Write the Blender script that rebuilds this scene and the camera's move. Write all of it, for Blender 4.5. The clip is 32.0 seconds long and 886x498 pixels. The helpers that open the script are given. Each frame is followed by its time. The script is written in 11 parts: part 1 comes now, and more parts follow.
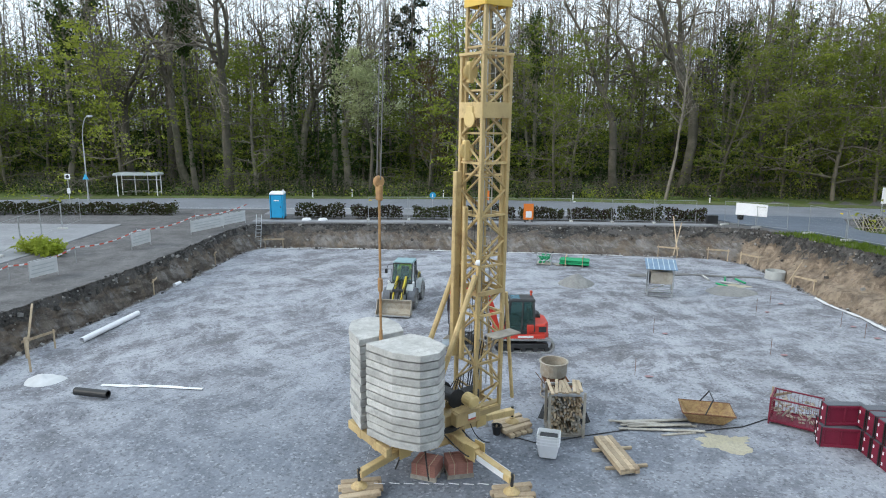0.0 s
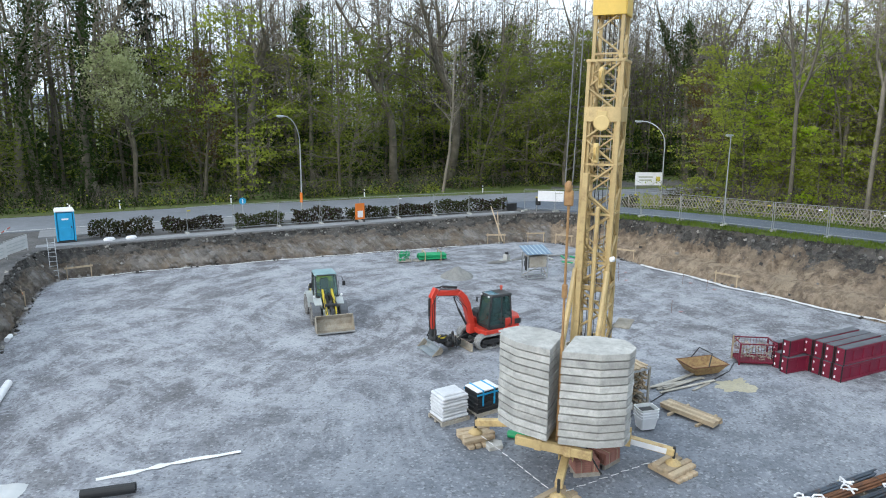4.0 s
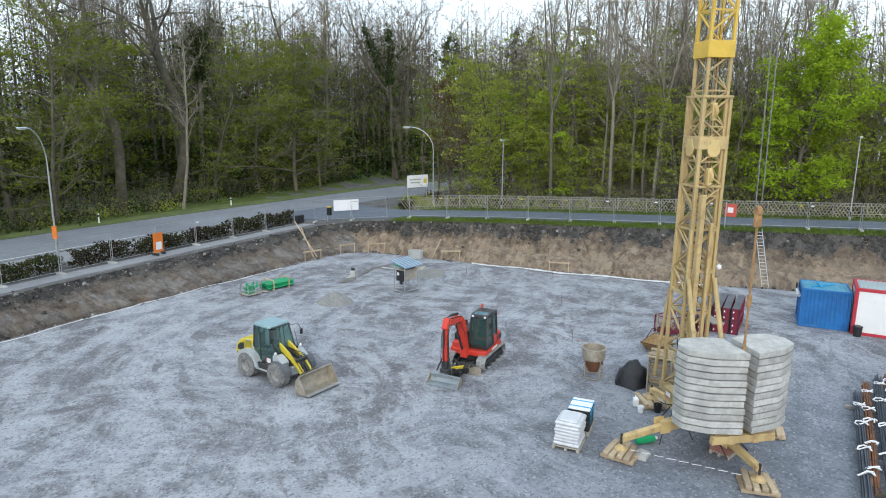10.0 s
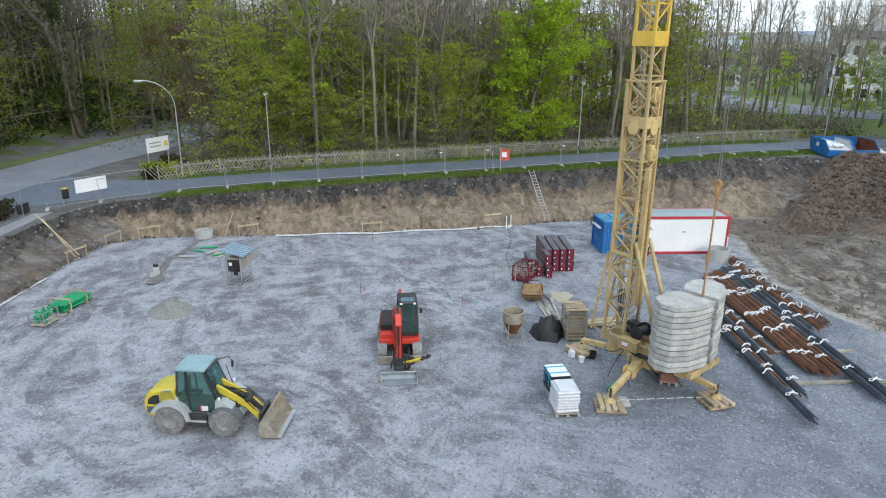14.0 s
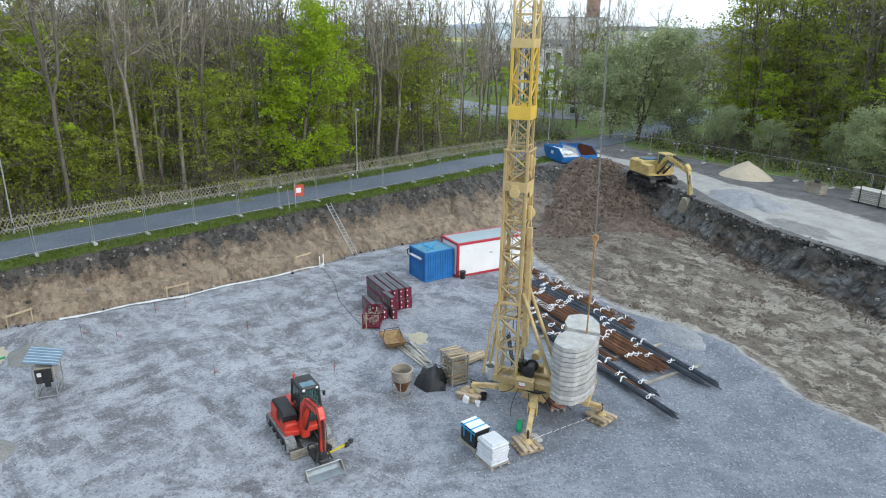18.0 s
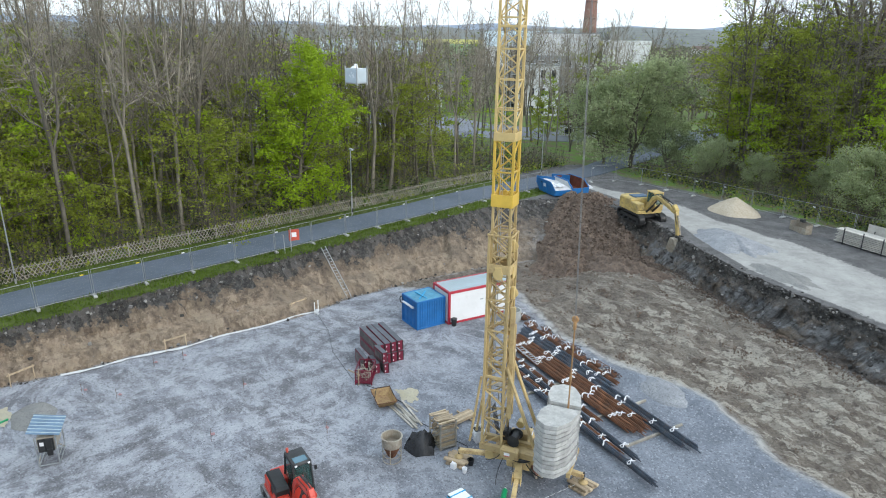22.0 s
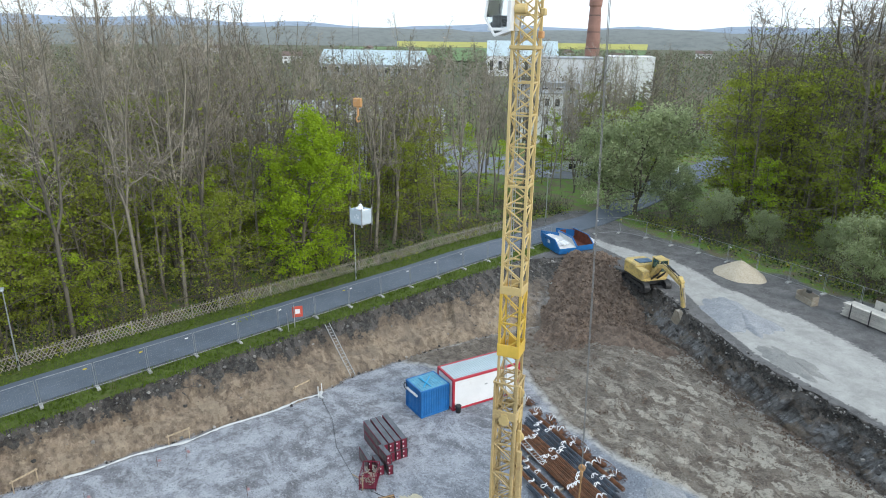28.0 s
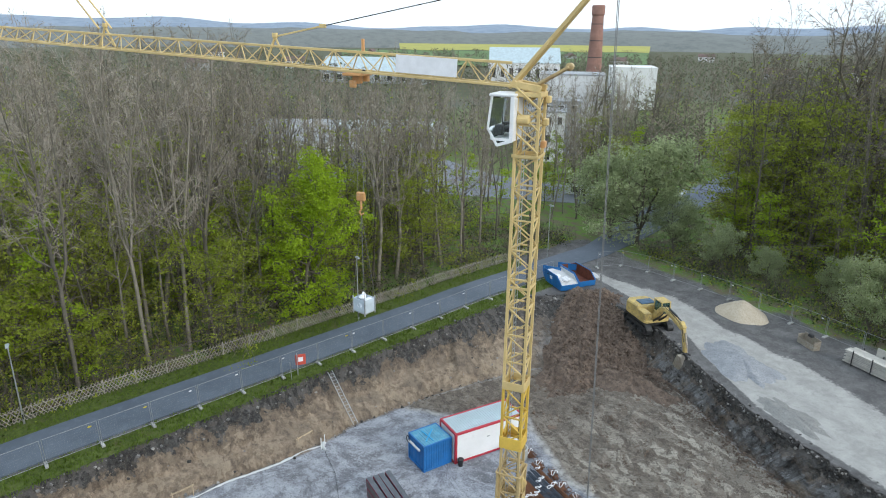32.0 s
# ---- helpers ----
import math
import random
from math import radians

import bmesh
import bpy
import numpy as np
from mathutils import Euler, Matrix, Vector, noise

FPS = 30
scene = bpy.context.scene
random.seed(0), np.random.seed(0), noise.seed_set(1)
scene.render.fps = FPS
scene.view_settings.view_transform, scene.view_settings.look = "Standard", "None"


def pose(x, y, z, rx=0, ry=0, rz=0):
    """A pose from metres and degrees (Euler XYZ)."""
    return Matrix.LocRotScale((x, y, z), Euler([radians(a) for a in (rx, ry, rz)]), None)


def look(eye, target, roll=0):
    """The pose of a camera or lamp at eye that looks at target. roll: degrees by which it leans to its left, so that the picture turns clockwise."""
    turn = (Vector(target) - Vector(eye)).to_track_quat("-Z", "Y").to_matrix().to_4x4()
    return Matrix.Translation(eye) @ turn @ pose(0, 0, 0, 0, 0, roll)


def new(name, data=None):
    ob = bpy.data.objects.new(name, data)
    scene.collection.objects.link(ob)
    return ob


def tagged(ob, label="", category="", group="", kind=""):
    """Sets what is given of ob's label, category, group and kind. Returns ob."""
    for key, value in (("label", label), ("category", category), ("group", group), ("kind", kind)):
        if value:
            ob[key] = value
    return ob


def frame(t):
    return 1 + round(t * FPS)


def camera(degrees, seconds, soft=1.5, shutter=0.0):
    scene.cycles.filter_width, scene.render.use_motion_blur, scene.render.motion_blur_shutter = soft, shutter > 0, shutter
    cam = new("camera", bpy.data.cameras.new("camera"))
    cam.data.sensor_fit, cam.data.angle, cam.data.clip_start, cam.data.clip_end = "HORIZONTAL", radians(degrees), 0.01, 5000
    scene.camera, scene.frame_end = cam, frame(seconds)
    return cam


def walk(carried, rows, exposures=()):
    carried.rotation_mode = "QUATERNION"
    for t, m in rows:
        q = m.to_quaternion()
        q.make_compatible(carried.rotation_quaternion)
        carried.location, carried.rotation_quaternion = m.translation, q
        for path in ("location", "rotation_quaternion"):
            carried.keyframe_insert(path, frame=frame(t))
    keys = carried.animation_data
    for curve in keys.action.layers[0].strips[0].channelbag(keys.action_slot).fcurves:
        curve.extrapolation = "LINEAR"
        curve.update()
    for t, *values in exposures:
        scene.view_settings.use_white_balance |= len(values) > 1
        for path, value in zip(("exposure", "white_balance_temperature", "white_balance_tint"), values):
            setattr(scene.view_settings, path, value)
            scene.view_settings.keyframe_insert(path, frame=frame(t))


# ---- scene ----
cam = camera(68.4, 32.0, 1.05)
METRES, EYE, TILT, LEAN, TURN = 67.0, 10.42, 0.0, 0.0, 0.0
ROWS = [
    (0.0, 0.0, 0.0, 0.0, 0.08, -11.35, -0.4),
    (0.5, -0.0266, 0.002, -0.0002, -2.68, -11.35, -0.39),
    (1.0, -0.0529, 0.0056, -0.0001, -6.82, -11.37, -0.41),
    (1.5, -0.0786, 0.0111, -0.0, -11.2, -11.39, -0.43),
    (2.0, -0.1034, 0.0181, 0.0001, -15.33, -11.39, -0.41),
    (2.5, -0.1273, 0.0265, 0.0007, -19.41, -11.43, -0.42),
    (3.0, -0.1503, 0.0364, 0.0008, -23.33, -11.45, -0.42),
    (3.5, -0.1725, 0.0474, 0.0012, -26.28, -11.46, -0.44),
    (5.5, -0.2546, 0.1032, 0.0037, -38.54, -11.56, -0.45),
    (6.0, -0.2726, 0.1198, 0.0041, -42.85, -11.58, -0.45),
    (6.5, -0.288, 0.1375, 0.0044, -48.79, -11.55, -0.45),
    (7.0, -0.3007, 0.156, 0.0053, -53.39, -11.59, -0.46),
    (7.5, -0.3118, 0.1739, 0.0061, -54.97, -11.61, -0.45),
    (8.0, -0.3215, 0.1907, 0.0075, -55.54, -11.62, -0.43),
    (8.5, -0.3302, 0.2071, 0.0096, -56.08, -11.63, -0.41),
    (9.0, -0.338, 0.2225, 0.0119, -57.66, -11.63, -0.37),
    (9.5, -0.3448, 0.2389, 0.0146, -60.52, -11.68, -0.4),
    (10.0, -0.3516, 0.2569, 0.017, -63.39, -11.7, -0.39),
    (10.5, -0.3578, 0.2773, 0.0203, -66.34, -11.77, -0.42),
    (11.0, -0.3626, 0.2988, 0.0235, -69.86, -11.77, -0.43),
    (11.5, -0.3662, 0.3211, 0.0268, -73.89, -11.83, -0.41),
    (12.0, -0.3683, 0.3444, 0.0303, -78.07, -12.8, -0.45),
    (12.5, -0.3685, 0.3678, 0.0341, -82.26, -14.1, -0.44),
    (13.0, -0.367, 0.3916, 0.0386, -86.48, -15.45, -0.42),
    (13.5, -0.3638, 0.4149, 0.0429, -90.62, -16.7, -0.46),
    (14.0, -0.3591, 0.4386, 0.047, -94.85, -17.63, -0.5),
    (14.5, -0.352, 0.4614, 0.0515, -98.91, -18.17, -0.53),
    (16.5, -0.3182, 0.5345, 0.0756, -113.88, -18.17, -0.69),
    (17.0, -0.3128, 0.5427, 0.0816, -117.04, -18.14, -0.76),
    (17.5, -0.3109, 0.5455, 0.0878, -119.84, -18.11, -0.79),
    (18.0, -0.31, 0.5462, 0.0944, -121.23, -18.12, -0.8),
    (18.5, -0.3102, 0.5454, 0.1011, -121.36, -18.13, -0.78),
    (19.0, -0.3109, 0.5443, 0.1079, -121.36, -18.14, -0.79),
    (19.5, -0.3114, 0.5428, 0.1152, -121.37, -18.16, -0.77),
    (20.0, -0.3117, 0.5413, 0.1221, -121.37, -18.15, -0.75),
    (20.5, -0.3123, 0.5401, 0.1288, -121.37, -18.14, -0.73),
    (21.0, -0.3129, 0.5392, 0.1361, -121.36, -18.15, -0.69),
    (21.5, -0.3134, 0.5391, 0.1433, -121.35, -18.15, -0.67),
    (22.0, -0.3139, 0.5393, 0.1508, -121.33, -18.16, -0.66),
    (22.5, -0.3142, 0.5397, 0.1581, -121.31, -18.16, -0.65),
    (23.0, -0.3135, 0.5398, 0.1653, -121.3, -18.17, -0.67),
    (23.5, -0.3115, 0.5385, 0.1727, -121.26, -18.17, -0.66),
    (24.0, -0.3081, 0.5368, 0.1801, -121.26, -18.16, -0.64),
    (24.5, -0.3044, 0.5348, 0.1875, -121.23, -18.15, -0.66),
    (25.0, -0.3004, 0.5325, 0.1949, -121.21, -18.13, -0.66),
    (25.5, -0.2968, 0.5303, 0.2024, -121.18, -18.11, -0.66),
    (27.5, -0.2854, 0.5249, 0.234, -121.1, -18.27, -0.66),
    (28.0, -0.2836, 0.5243, 0.2413, -121.09, -18.26, -0.65),
    (28.5, -0.2818, 0.5236, 0.2485, -121.07, -18.26, -0.66),
    (29.0, -0.2803, 0.5227, 0.2558, -121.04, -18.26, -0.65),
    (29.5, -0.2788, 0.5223, 0.2631, -121.03, -18.26, -0.63),
    (30.0, -0.2777, 0.5217, 0.2704, -121.0, -18.26, -0.61),
    (30.5, -0.2761, 0.5209, 0.2773, -120.96, -18.25, -0.62),
    (31.0, -0.2744, 0.5198, 0.2848, -120.94, -18.27, -0.63),
    (31.5, -0.2718, 0.5184, 0.2919, -120.92, -18.28, -0.62),
    (32.0, -0.2693, 0.5168, 0.2993, -120.9, -18.29, -0.61),
]
walk(cam, [(t, pose(0, 0, EYE, TILT, LEAN, TURN) @ pose(METRES * x, METRES * y, METRES * z, 90 + pitch, roll, yaw)) for t, x, y, z, yaw, pitch, roll in ROWS],
     exposures=[(0, 0.87), (8, 0.85), (12, 0.72), (16, 0.78), (20, 0.83), (28, 0.82), (30, 0.77), (32, 0.68)])

# ---- light ----
world = bpy.data.worlds.new("world")
scene.world = world
world.use_nodes = True
wn, wl = world.node_tree.nodes, world.node_tree.links
SUN_UP, SUN_ROUND = radians(24), radians(250)
sky = wn.new("ShaderNodeTexSky")
sky.sky_type, sky.sun_disc = "NISHITA", False
sky.sun_elevation, sky.sun_rotation = SUN_UP, SUN_ROUND
sky.air_density, sky.dust_density, sky.ozone_density = 1.0, 2.5, 1.0
cloud = wn.new("ShaderNodeMix")
cloud.data_type = "RGBA"
cloud.inputs[0].default_value = 0.8
cloud.inputs[7].default_value = (8.0, 9.3, 10.4, 1)
wl.new(sky.outputs[0], cloud.inputs[6])
wl.new(cloud.outputs[2], wn["Background"].inputs[0])
wn["Background"].inputs[1].default_value = 0.1
sun = new("sun", bpy.data.lights.new("sun", "SUN"))
sun.data.energy, sun.data.angle, sun.data.color = 0.7, radians(25), (1, 0.97, 0.90)
sun.matrix_world = look((0, 0, 0), (-math.sin(SUN_ROUND) * math.cos(SUN_UP), -math.cos(SUN_ROUND) * math.cos(SUN_UP), -math.sin(SUN_UP)))



# ---- building blocks ----
class Geo:
    """Collects vertices and faces of one mesh."""

    def __init__(self):
        self.v, self.f = [], []

    def add(self, vs, fs, m=None):
        b = len(self.v)
        self.v += [tuple(m @ Vector(p)) for p in vs] if m is not None else [tuple(p) for p in vs]
        self.f += [tuple(i + b for i in q) for q in fs]
        return self

    def box(self, c, s, c2=0.0, m=None):
        """A box at centre c of size s with its edges cut by c2."""
        hx, hy, hz = s[0] / 2, s[1] / 2, s[2] / 2
        k = min(c2, hx * 0.9, hy * 0.9, hz * 0.9)
        if k <= 0:
            vs = [(c[0] + x * hx, c[1] + y * hy, c[2] + z * hz) for x in (-1, 1) for y in (-1, 1) for z in (-1, 1)]
            return self.add(vs, [(0, 1, 3, 2), (4, 6, 7, 5), (0, 4, 5, 1), (2, 3, 7, 6), (0, 2, 6, 4), (1, 5, 7, 3)], m)
        vs, ix = [], {}
        for x in (-1, 1):
            for y in (-1, 1):
                for z in (-1, 1):
                    for a in range(3):
                        ix[x, y, z, a] = len(vs)
                        vs.append((c[0] + x * (hx - (k if a != 0 else 0)), c[1] + y * (hy - (k if a != 1 else 0)), c[2] + z * (hz - (k if a != 2 else 0))))
        fs = []
        R = (-1, 1)
        for q in R:
            fs.append([ix[q, y, z, 0] for y, z in ((-1, -1), (1, -1), (1, 1), (-1, 1))][::q])
            fs.append([ix[x, q, z, 1] for z, x in ((-1, -1), (1, -1), (1, 1), (-1, 1))][::q])
            fs.append([ix[x, y, q, 2] for x, y in ((-1, -1), (1, -1), (1, 1), (-1, 1))][::q])
        for a in R:
            for b in R:
                d = a * b
                fs.append([ix[-1, a, b, 1], ix[-1, a, b, 2], ix[1, a, b, 2], ix[1, a, b, 1]][::-d])
                fs.append([ix[a, -1, b, 2], ix[a, -1, b, 0], ix[a, 1, b, 0], ix[a, 1, b, 2]][::-d])
                fs.append([ix[a, b, -1, 0], ix[a, b, -1, 1], ix[a, b, 1, 1], ix[a, b, 1, 0]][::-d])
                for e in R:
                    fs.append([ix[a, b, e, 0], ix[a, b, e, 1], ix[a, b, e, 2]][:: (1 if a * b * e > 0 else -1)])
        return self.add(vs, fs, m)

    def tube(self, p, q, r0, r1=None, n=8, caps=True):
        """A round bar from p to q."""
        p, q = Vector(p), Vector(q)
        r1 = r0 if r1 is None else r1
        d = (q - p)
        if d.length < 1e-6:
            return self
        w = d.normalized()
        a = w.orthogonal().normalized()
        b = w.cross(a)
        vs = []
        for c, r in ((p, r0), (q, r1)):
            for i in range(n):
                t = 2 * math.pi * (i + 0.5) / n
                vs.append(c + (a * math.cos(t) + b * math.sin(t)) * r)
        fs = [(i, (i + 1) % n, n + (i + 1) % n, n + i) for i in range(n)]
        if caps:
            fs += [tuple(range(n))[::-1], tuple(range(n, 2 * n))]
        return self.add(vs, fs)

    def bar(self, p, q, w, h, up=(0, 0, 1), c2=0.0):
        """A flat-sided bar from p to q, w wide and h high."""
        p, q = Vector(p), Vector(q)
        d = q - p
        y = d.normalized()
        x = y.cross(Vector(up))
        x = x.normalized() if x.length > 1e-4 else y.orthogonal().normalized()
        z = x.cross(y)
        m = Matrix((x, y, z)).transposed().to_4x4()
        m.translation = (p + q) / 2
        return self.box((0, 0, 0), (w, d.length, h), c2, m)

    def path(self, pts, r, n=6):
        """One bent round bar through the points."""
        ps = [Vector(p) for p in pts]
        vs, prev = [], None
        for i, p in enumerate(ps):
            d = (ps[min(i + 1, len(ps) - 1)] - ps[max(i - 1, 0)]).normalized()
            a = d.orthogonal() if prev is None else prev - d * prev.dot(d)
            a = (a if a.length > 1e-5 else d.orthogonal()).normalized()
            b, prev = d.cross(a), a
            vs += [p + (a * math.cos(2 * math.pi * (k + 0.5) / n) + b * math.sin(2 * math.pi * (k + 0.5) / n)) * r for k in range(n)]
        fs = [(i * n + k, i * n + (k + 1) % n, i * n + n + (k + 1) % n, i * n + n + k) for i in range(len(ps) - 1) for k in range(n)]
        return self.add(vs, fs + [tuple(range(n))[::-1], tuple(range(len(vs) - n, len(vs)))])

    def prism(self, poly, z0, z1, c2=0.0, m=None):
        """A flat slab of that outline (counter-clockwise), its upper edge cut by c2."""
        n = len(poly)
        cx, cy = sum(p[0] for p in poly) / n, sum(p[1] for p in poly) / n
        rings = [(z0, 1.0), (z1 - c2, 1.0)]
        if c2:
            far = max(math.hypot(p[0] - cx, p[1] - cy) for p in poly)
            rings.append((z1, 1 - c2 / far))
        vs = [(cx + (x - cx) * k, cy + (y - cy) * k, z) for z, k in rings for x, y in poly]
        fs = [tuple(range(n))[::-1], tuple(range((len(rings) - 1) * n, len(rings) * n))]
        for r in range(len(rings) - 1):
            fs += [(r * n + i, r * n + (i + 1) % n, r * n + n + (i + 1) % n, r * n + n + i) for i in range(n)]
        return self.add(vs, fs, m)

    def lathe(self, prof, n=16, m=None, caps=True):
        """Turned about z from pairs of radius and height, from below upwards."""
        vs = [(r * math.cos(2 * math.pi * i / n), r * math.sin(2 * math.pi * i / n), z) for r, z in prof for i in range(n)]
        fs = [(k * n + i, k * n + (i + 1) % n, k * n + n + (i + 1) % n, k * n + n + i) for k in range(len(prof) - 1) for i in range(n)]
        if caps:
            fs += [tuple(range(n))[::-1], tuple(range((len(prof) - 1) * n, len(prof) * n))]
        return self.add(vs, fs, m)

    def sheet(self, p, m=None):
        return self.add(p, [tuple(range(len(p)))], m)


def mesh_of(name, geo, mat, smooth=False):
    me = bpy.data.meshes.new(name)
    me.from_pydata(geo.v, [], geo.f)
    if smooth:
        me.polygons.foreach_set("use_smooth", [True] * len(me.polygons))
    for m in (mat if isinstance(mat, (list, tuple)) else [mat]):
        me.materials.append(m)
    me.update()
    return me


def part(name, geo, mat, parent, label="", smooth=False):
    ob = new(name, geo if isinstance(geo, bpy.types.Mesh) else mesh_of(name, geo, mat, smooth))
    ob.parent = parent
    return tagged(ob, label)


def thing(name, label, category, at=(0, 0, 0), turn=0, group="", kind=""):
    ob = new(name)
    ob.empty_display_size = 0.2
    ob.matrix_basis = pose(at[0], at[1], at[2], 0, 0, turn)
    return tagged(ob, label, category, group, kind)


def solid(name, geo, mat, label, category, at=(0, 0, 0), turn=0, group="", kind="", smooth=False):
    ob = new(name, mesh_of(name, geo, mat, smooth))
    ob.matrix_basis = pose(at[0], at[1], at[2], 0, 0, turn)
    return tagged(ob, label, category, group, kind)


def raw_mesh(name, v, f, mat, smooth=False):
    """A mesh from numpy arrays of vertices and of triangles or quads."""
    v, f = np.asarray(v, dtype=np.float32), np.asarray(f, dtype=np.int32)
    me = bpy.data.meshes.new(name)
    me.vertices.add(len(v))
    me.vertices.foreach_set("co", v.ravel())
    k = f.shape[1]
    me.loops.add(f.size)
    me.loops.foreach_set("vertex_index", f.ravel())
    me.polygons.add(len(f))
    me.polygons.foreach_set("loop_start", np.arange(0, f.size, k, dtype=np.int32))
    me.polygons.foreach_set("use_smooth", np.full(len(f), smooth))
    me.materials.append(mat)
    me.update(calc_edges=True)
    me.validate()
    return me


# ---- materials ----
def nodes_of(name):
    m = bpy.data.materials.new(name)
    m.use_nodes = True
    return m, m.node_tree.nodes, m.node_tree.links, m.node_tree.nodes["Principled BSDF"]


def noise_tex(n, l, co, scale, detail=5, rough=0.6):
    t = n.new("ShaderNodeTexNoise")
    t.inputs["Scale"].default_value, t.inputs["Detail"].default_value, t.inputs["Roughness"].default_value = scale, detail, rough
    l.new(co, t.inputs["Vector"])
    return t.outputs["Fac"]


def ramp(n, l, fac, a, b, ca=(0, 0, 0, 1), cb=(1, 1, 1, 1)):
    r = n.new("ShaderNodeValToRGB")
    e = r.color_ramp.elements
    e[0].position, e[1].position, e[0].color, e[1].color = a, b, ca, cb
    l.new(fac, r.inputs[0])
    return r.outputs[0]


def mix(n, l, fac, a, b, kind="MIX"):
    x = n.new("ShaderNodeMix")
    x.data_type, x.blend_type = "RGBA", kind
    for sock, val in ((x.inputs[0], fac), (x.inputs[6], a), (x.inputs[7], b)):
        if isinstance(val, bpy.types.NodeSocket):
            l.new(val, sock)
        else:
            sock.default_value = val if isinstance(val, (int, float)) else (*val[:3], 1)
    return x.outputs[2]


def math_node(n, l, op, a, b):
    x = n.new("ShaderNodeMath")
    x.operation = op
    for sock, val in ((x.inputs[0], a), (x.inputs[1], b)):
        if isinstance(val, bpy.types.NodeSocket):
            l.new(val, sock)
        else:
            sock.default_value = val
    return x.outputs[0]


def bump(n, l, p, height, strength, dist):
    b = n.new("ShaderNodeBump")
    b.inputs["Strength"].default_value, b.inputs["Distance"].default_value = strength, dist
    l.new(height, b.inputs["Height"])
    l.new(b.outputs[0], p.inputs["Normal"])


def surface(name, col, rough=0.7, metal=0.0, vary=0.25, big=0.8, fine=18.0, relief=0.15, dist=0.01, stain=None, much=0.4, spread=0.12, per=0.0):
    """A surface with patches, grain, relief and, where given, stains of another colour."""
    m, n, l, p = nodes_of(name)
    co = n.new("ShaderNodeTexCoord").outputs["Object"]
    f1, f2 = noise_tex(n, l, co, big), noise_tex(n, l, co, fine, 6, 0.7)
    dark, lite = [c * (1 - vary) for c in col], [min(1, c * (1 + vary)) for c in col]
    c = mix(n, l, ramp(n, l, f1, 0.35, 0.65), dark, lite)
    c = mix(n, l, math_node(n, l, "MULTIPLY", ramp(n, l, f2, 0.35, 0.7), 0.45), c, [v * (1 - vary * 1.3) for v in col])
    if stain:
        f3 = noise_tex(n, l, co, big * 2.3, 8, 0.75)
        c = mix(n, l, ramp(n, l, f3, 1 - much - spread, 1 - much + spread), c, stain)
    if per:
        rnd = n.new("ShaderNodeObjectInfo").outputs["Random"]
        h = n.new("ShaderNodeHueSaturation")
        l.new(c, h.inputs["Color"])
        l.new(math_node(n, l, "MULTIPLY_ADD", rnd, per * 2), h.inputs["Value"])
        h.inputs["Value"].links[0].from_node.inputs[2].default_value = 1 - per
        c = h.outputs[0]
    l.new(c, p.inputs["Base Color"])
    l.new(ramp(n, l, f2, 0.2, 0.8, (rough * 0.85,) * 3 + (1,), (min(1, rough * 1.15),) * 3 + (1,)), p.inputs["Roughness"])
    p.inputs["Metallic"].default_value = metal
    if relief:
        bump(n, l, p, f2, relief, dist)
    return m


def leaf_mat(name, a, b, c):
    """Leaves that let some light through, varied by leaf and by plant."""
    m, n, l, p = nodes_of(name)
    isle = n.new("ShaderNodeNewGeometry").outputs["Random Per Island"]
    per = n.new("ShaderNodeObjectInfo").outputs["Random"]
    col = mix(n, l, per, a, b)
    col = mix(n, l, math_node(n, l, "MULTIPLY", isle, 0.7), col, c)
    clump = noise_tex(n, l, n.new("ShaderNodeNewGeometry").outputs["Position"], 0.4, 4, 0.6)
    col = mix(n, l, math_node(n, l, "MULTIPLY", ramp(n, l, clump, 0.4, 0.62), 0.5), col, [v * 0.62 for v in c])
    l.new(col, p.inputs["Base Color"])
    p.inputs["Roughness"].default_value = 0.7
    p.inputs["Specular IOR Level"].default_value = 0.15
    tr = n.new("ShaderNodeBsdfTranslucent")
    l.new(col, tr.inputs["Color"])
    ms = n.new("ShaderNodeMixShader")
    ms.inputs[0].default_value = 0.4
    l.new(p.outputs[0], ms.inputs[1])
    l.new(tr.outputs[0], ms.inputs[2])
    l.new(ms.outputs[0], n["Material Output"].inputs[0])
    return m


M_CRANE = surface("crane_yellow", (0.53, 0.395, 0.19), 0.5, 0, 0.2, 0.8, 22, 0.15, 0.005, (0.27, 0.165, 0.08), 0.40, 0.09, 0.1)
M_CRANE2 = surface("crane_yellow_cleaner", (0.64, 0.48, 0.215), 0.45, 0, 0.14, 0.9, 22, 0.08, 0.004, (0.42, 0.25, 0.09), 0.3, 0.1, 0.08)
M_CRANE3 = surface("crane_yellow_fresh", (0.66, 0.44, 0.075), 0.4, 0, 0.12, 0.9, 22, 0.08, 0.004, (0.40, 0.23, 0.05), 0.28, 0.1, 0.08)
M_HOOK = surface("worn_orange_paint", (0.60, 0.31, 0.12), 0.5, 0, 0.2, 1.5, 22, 0.1, 0.004, (0.5, 0.4, 0.3), 0.35, 0.1)
M_CONCRETE = surface("cast_concrete", (0.50, 0.50, 0.485), 0.85, 0, 0.22, 1.6, 26, 0.3, 0.01, (0.31, 0.31, 0.30), 0.42, 0.12, 0.2)
M_RUST = surface("rusty_steel", (0.20, 0.085, 0.04), 0.85, 0.1, 0.3, 1.5, 30, 0.3, 0.006, (0.09, 0.05, 0.035), 0.45, 0.15, 0.15)
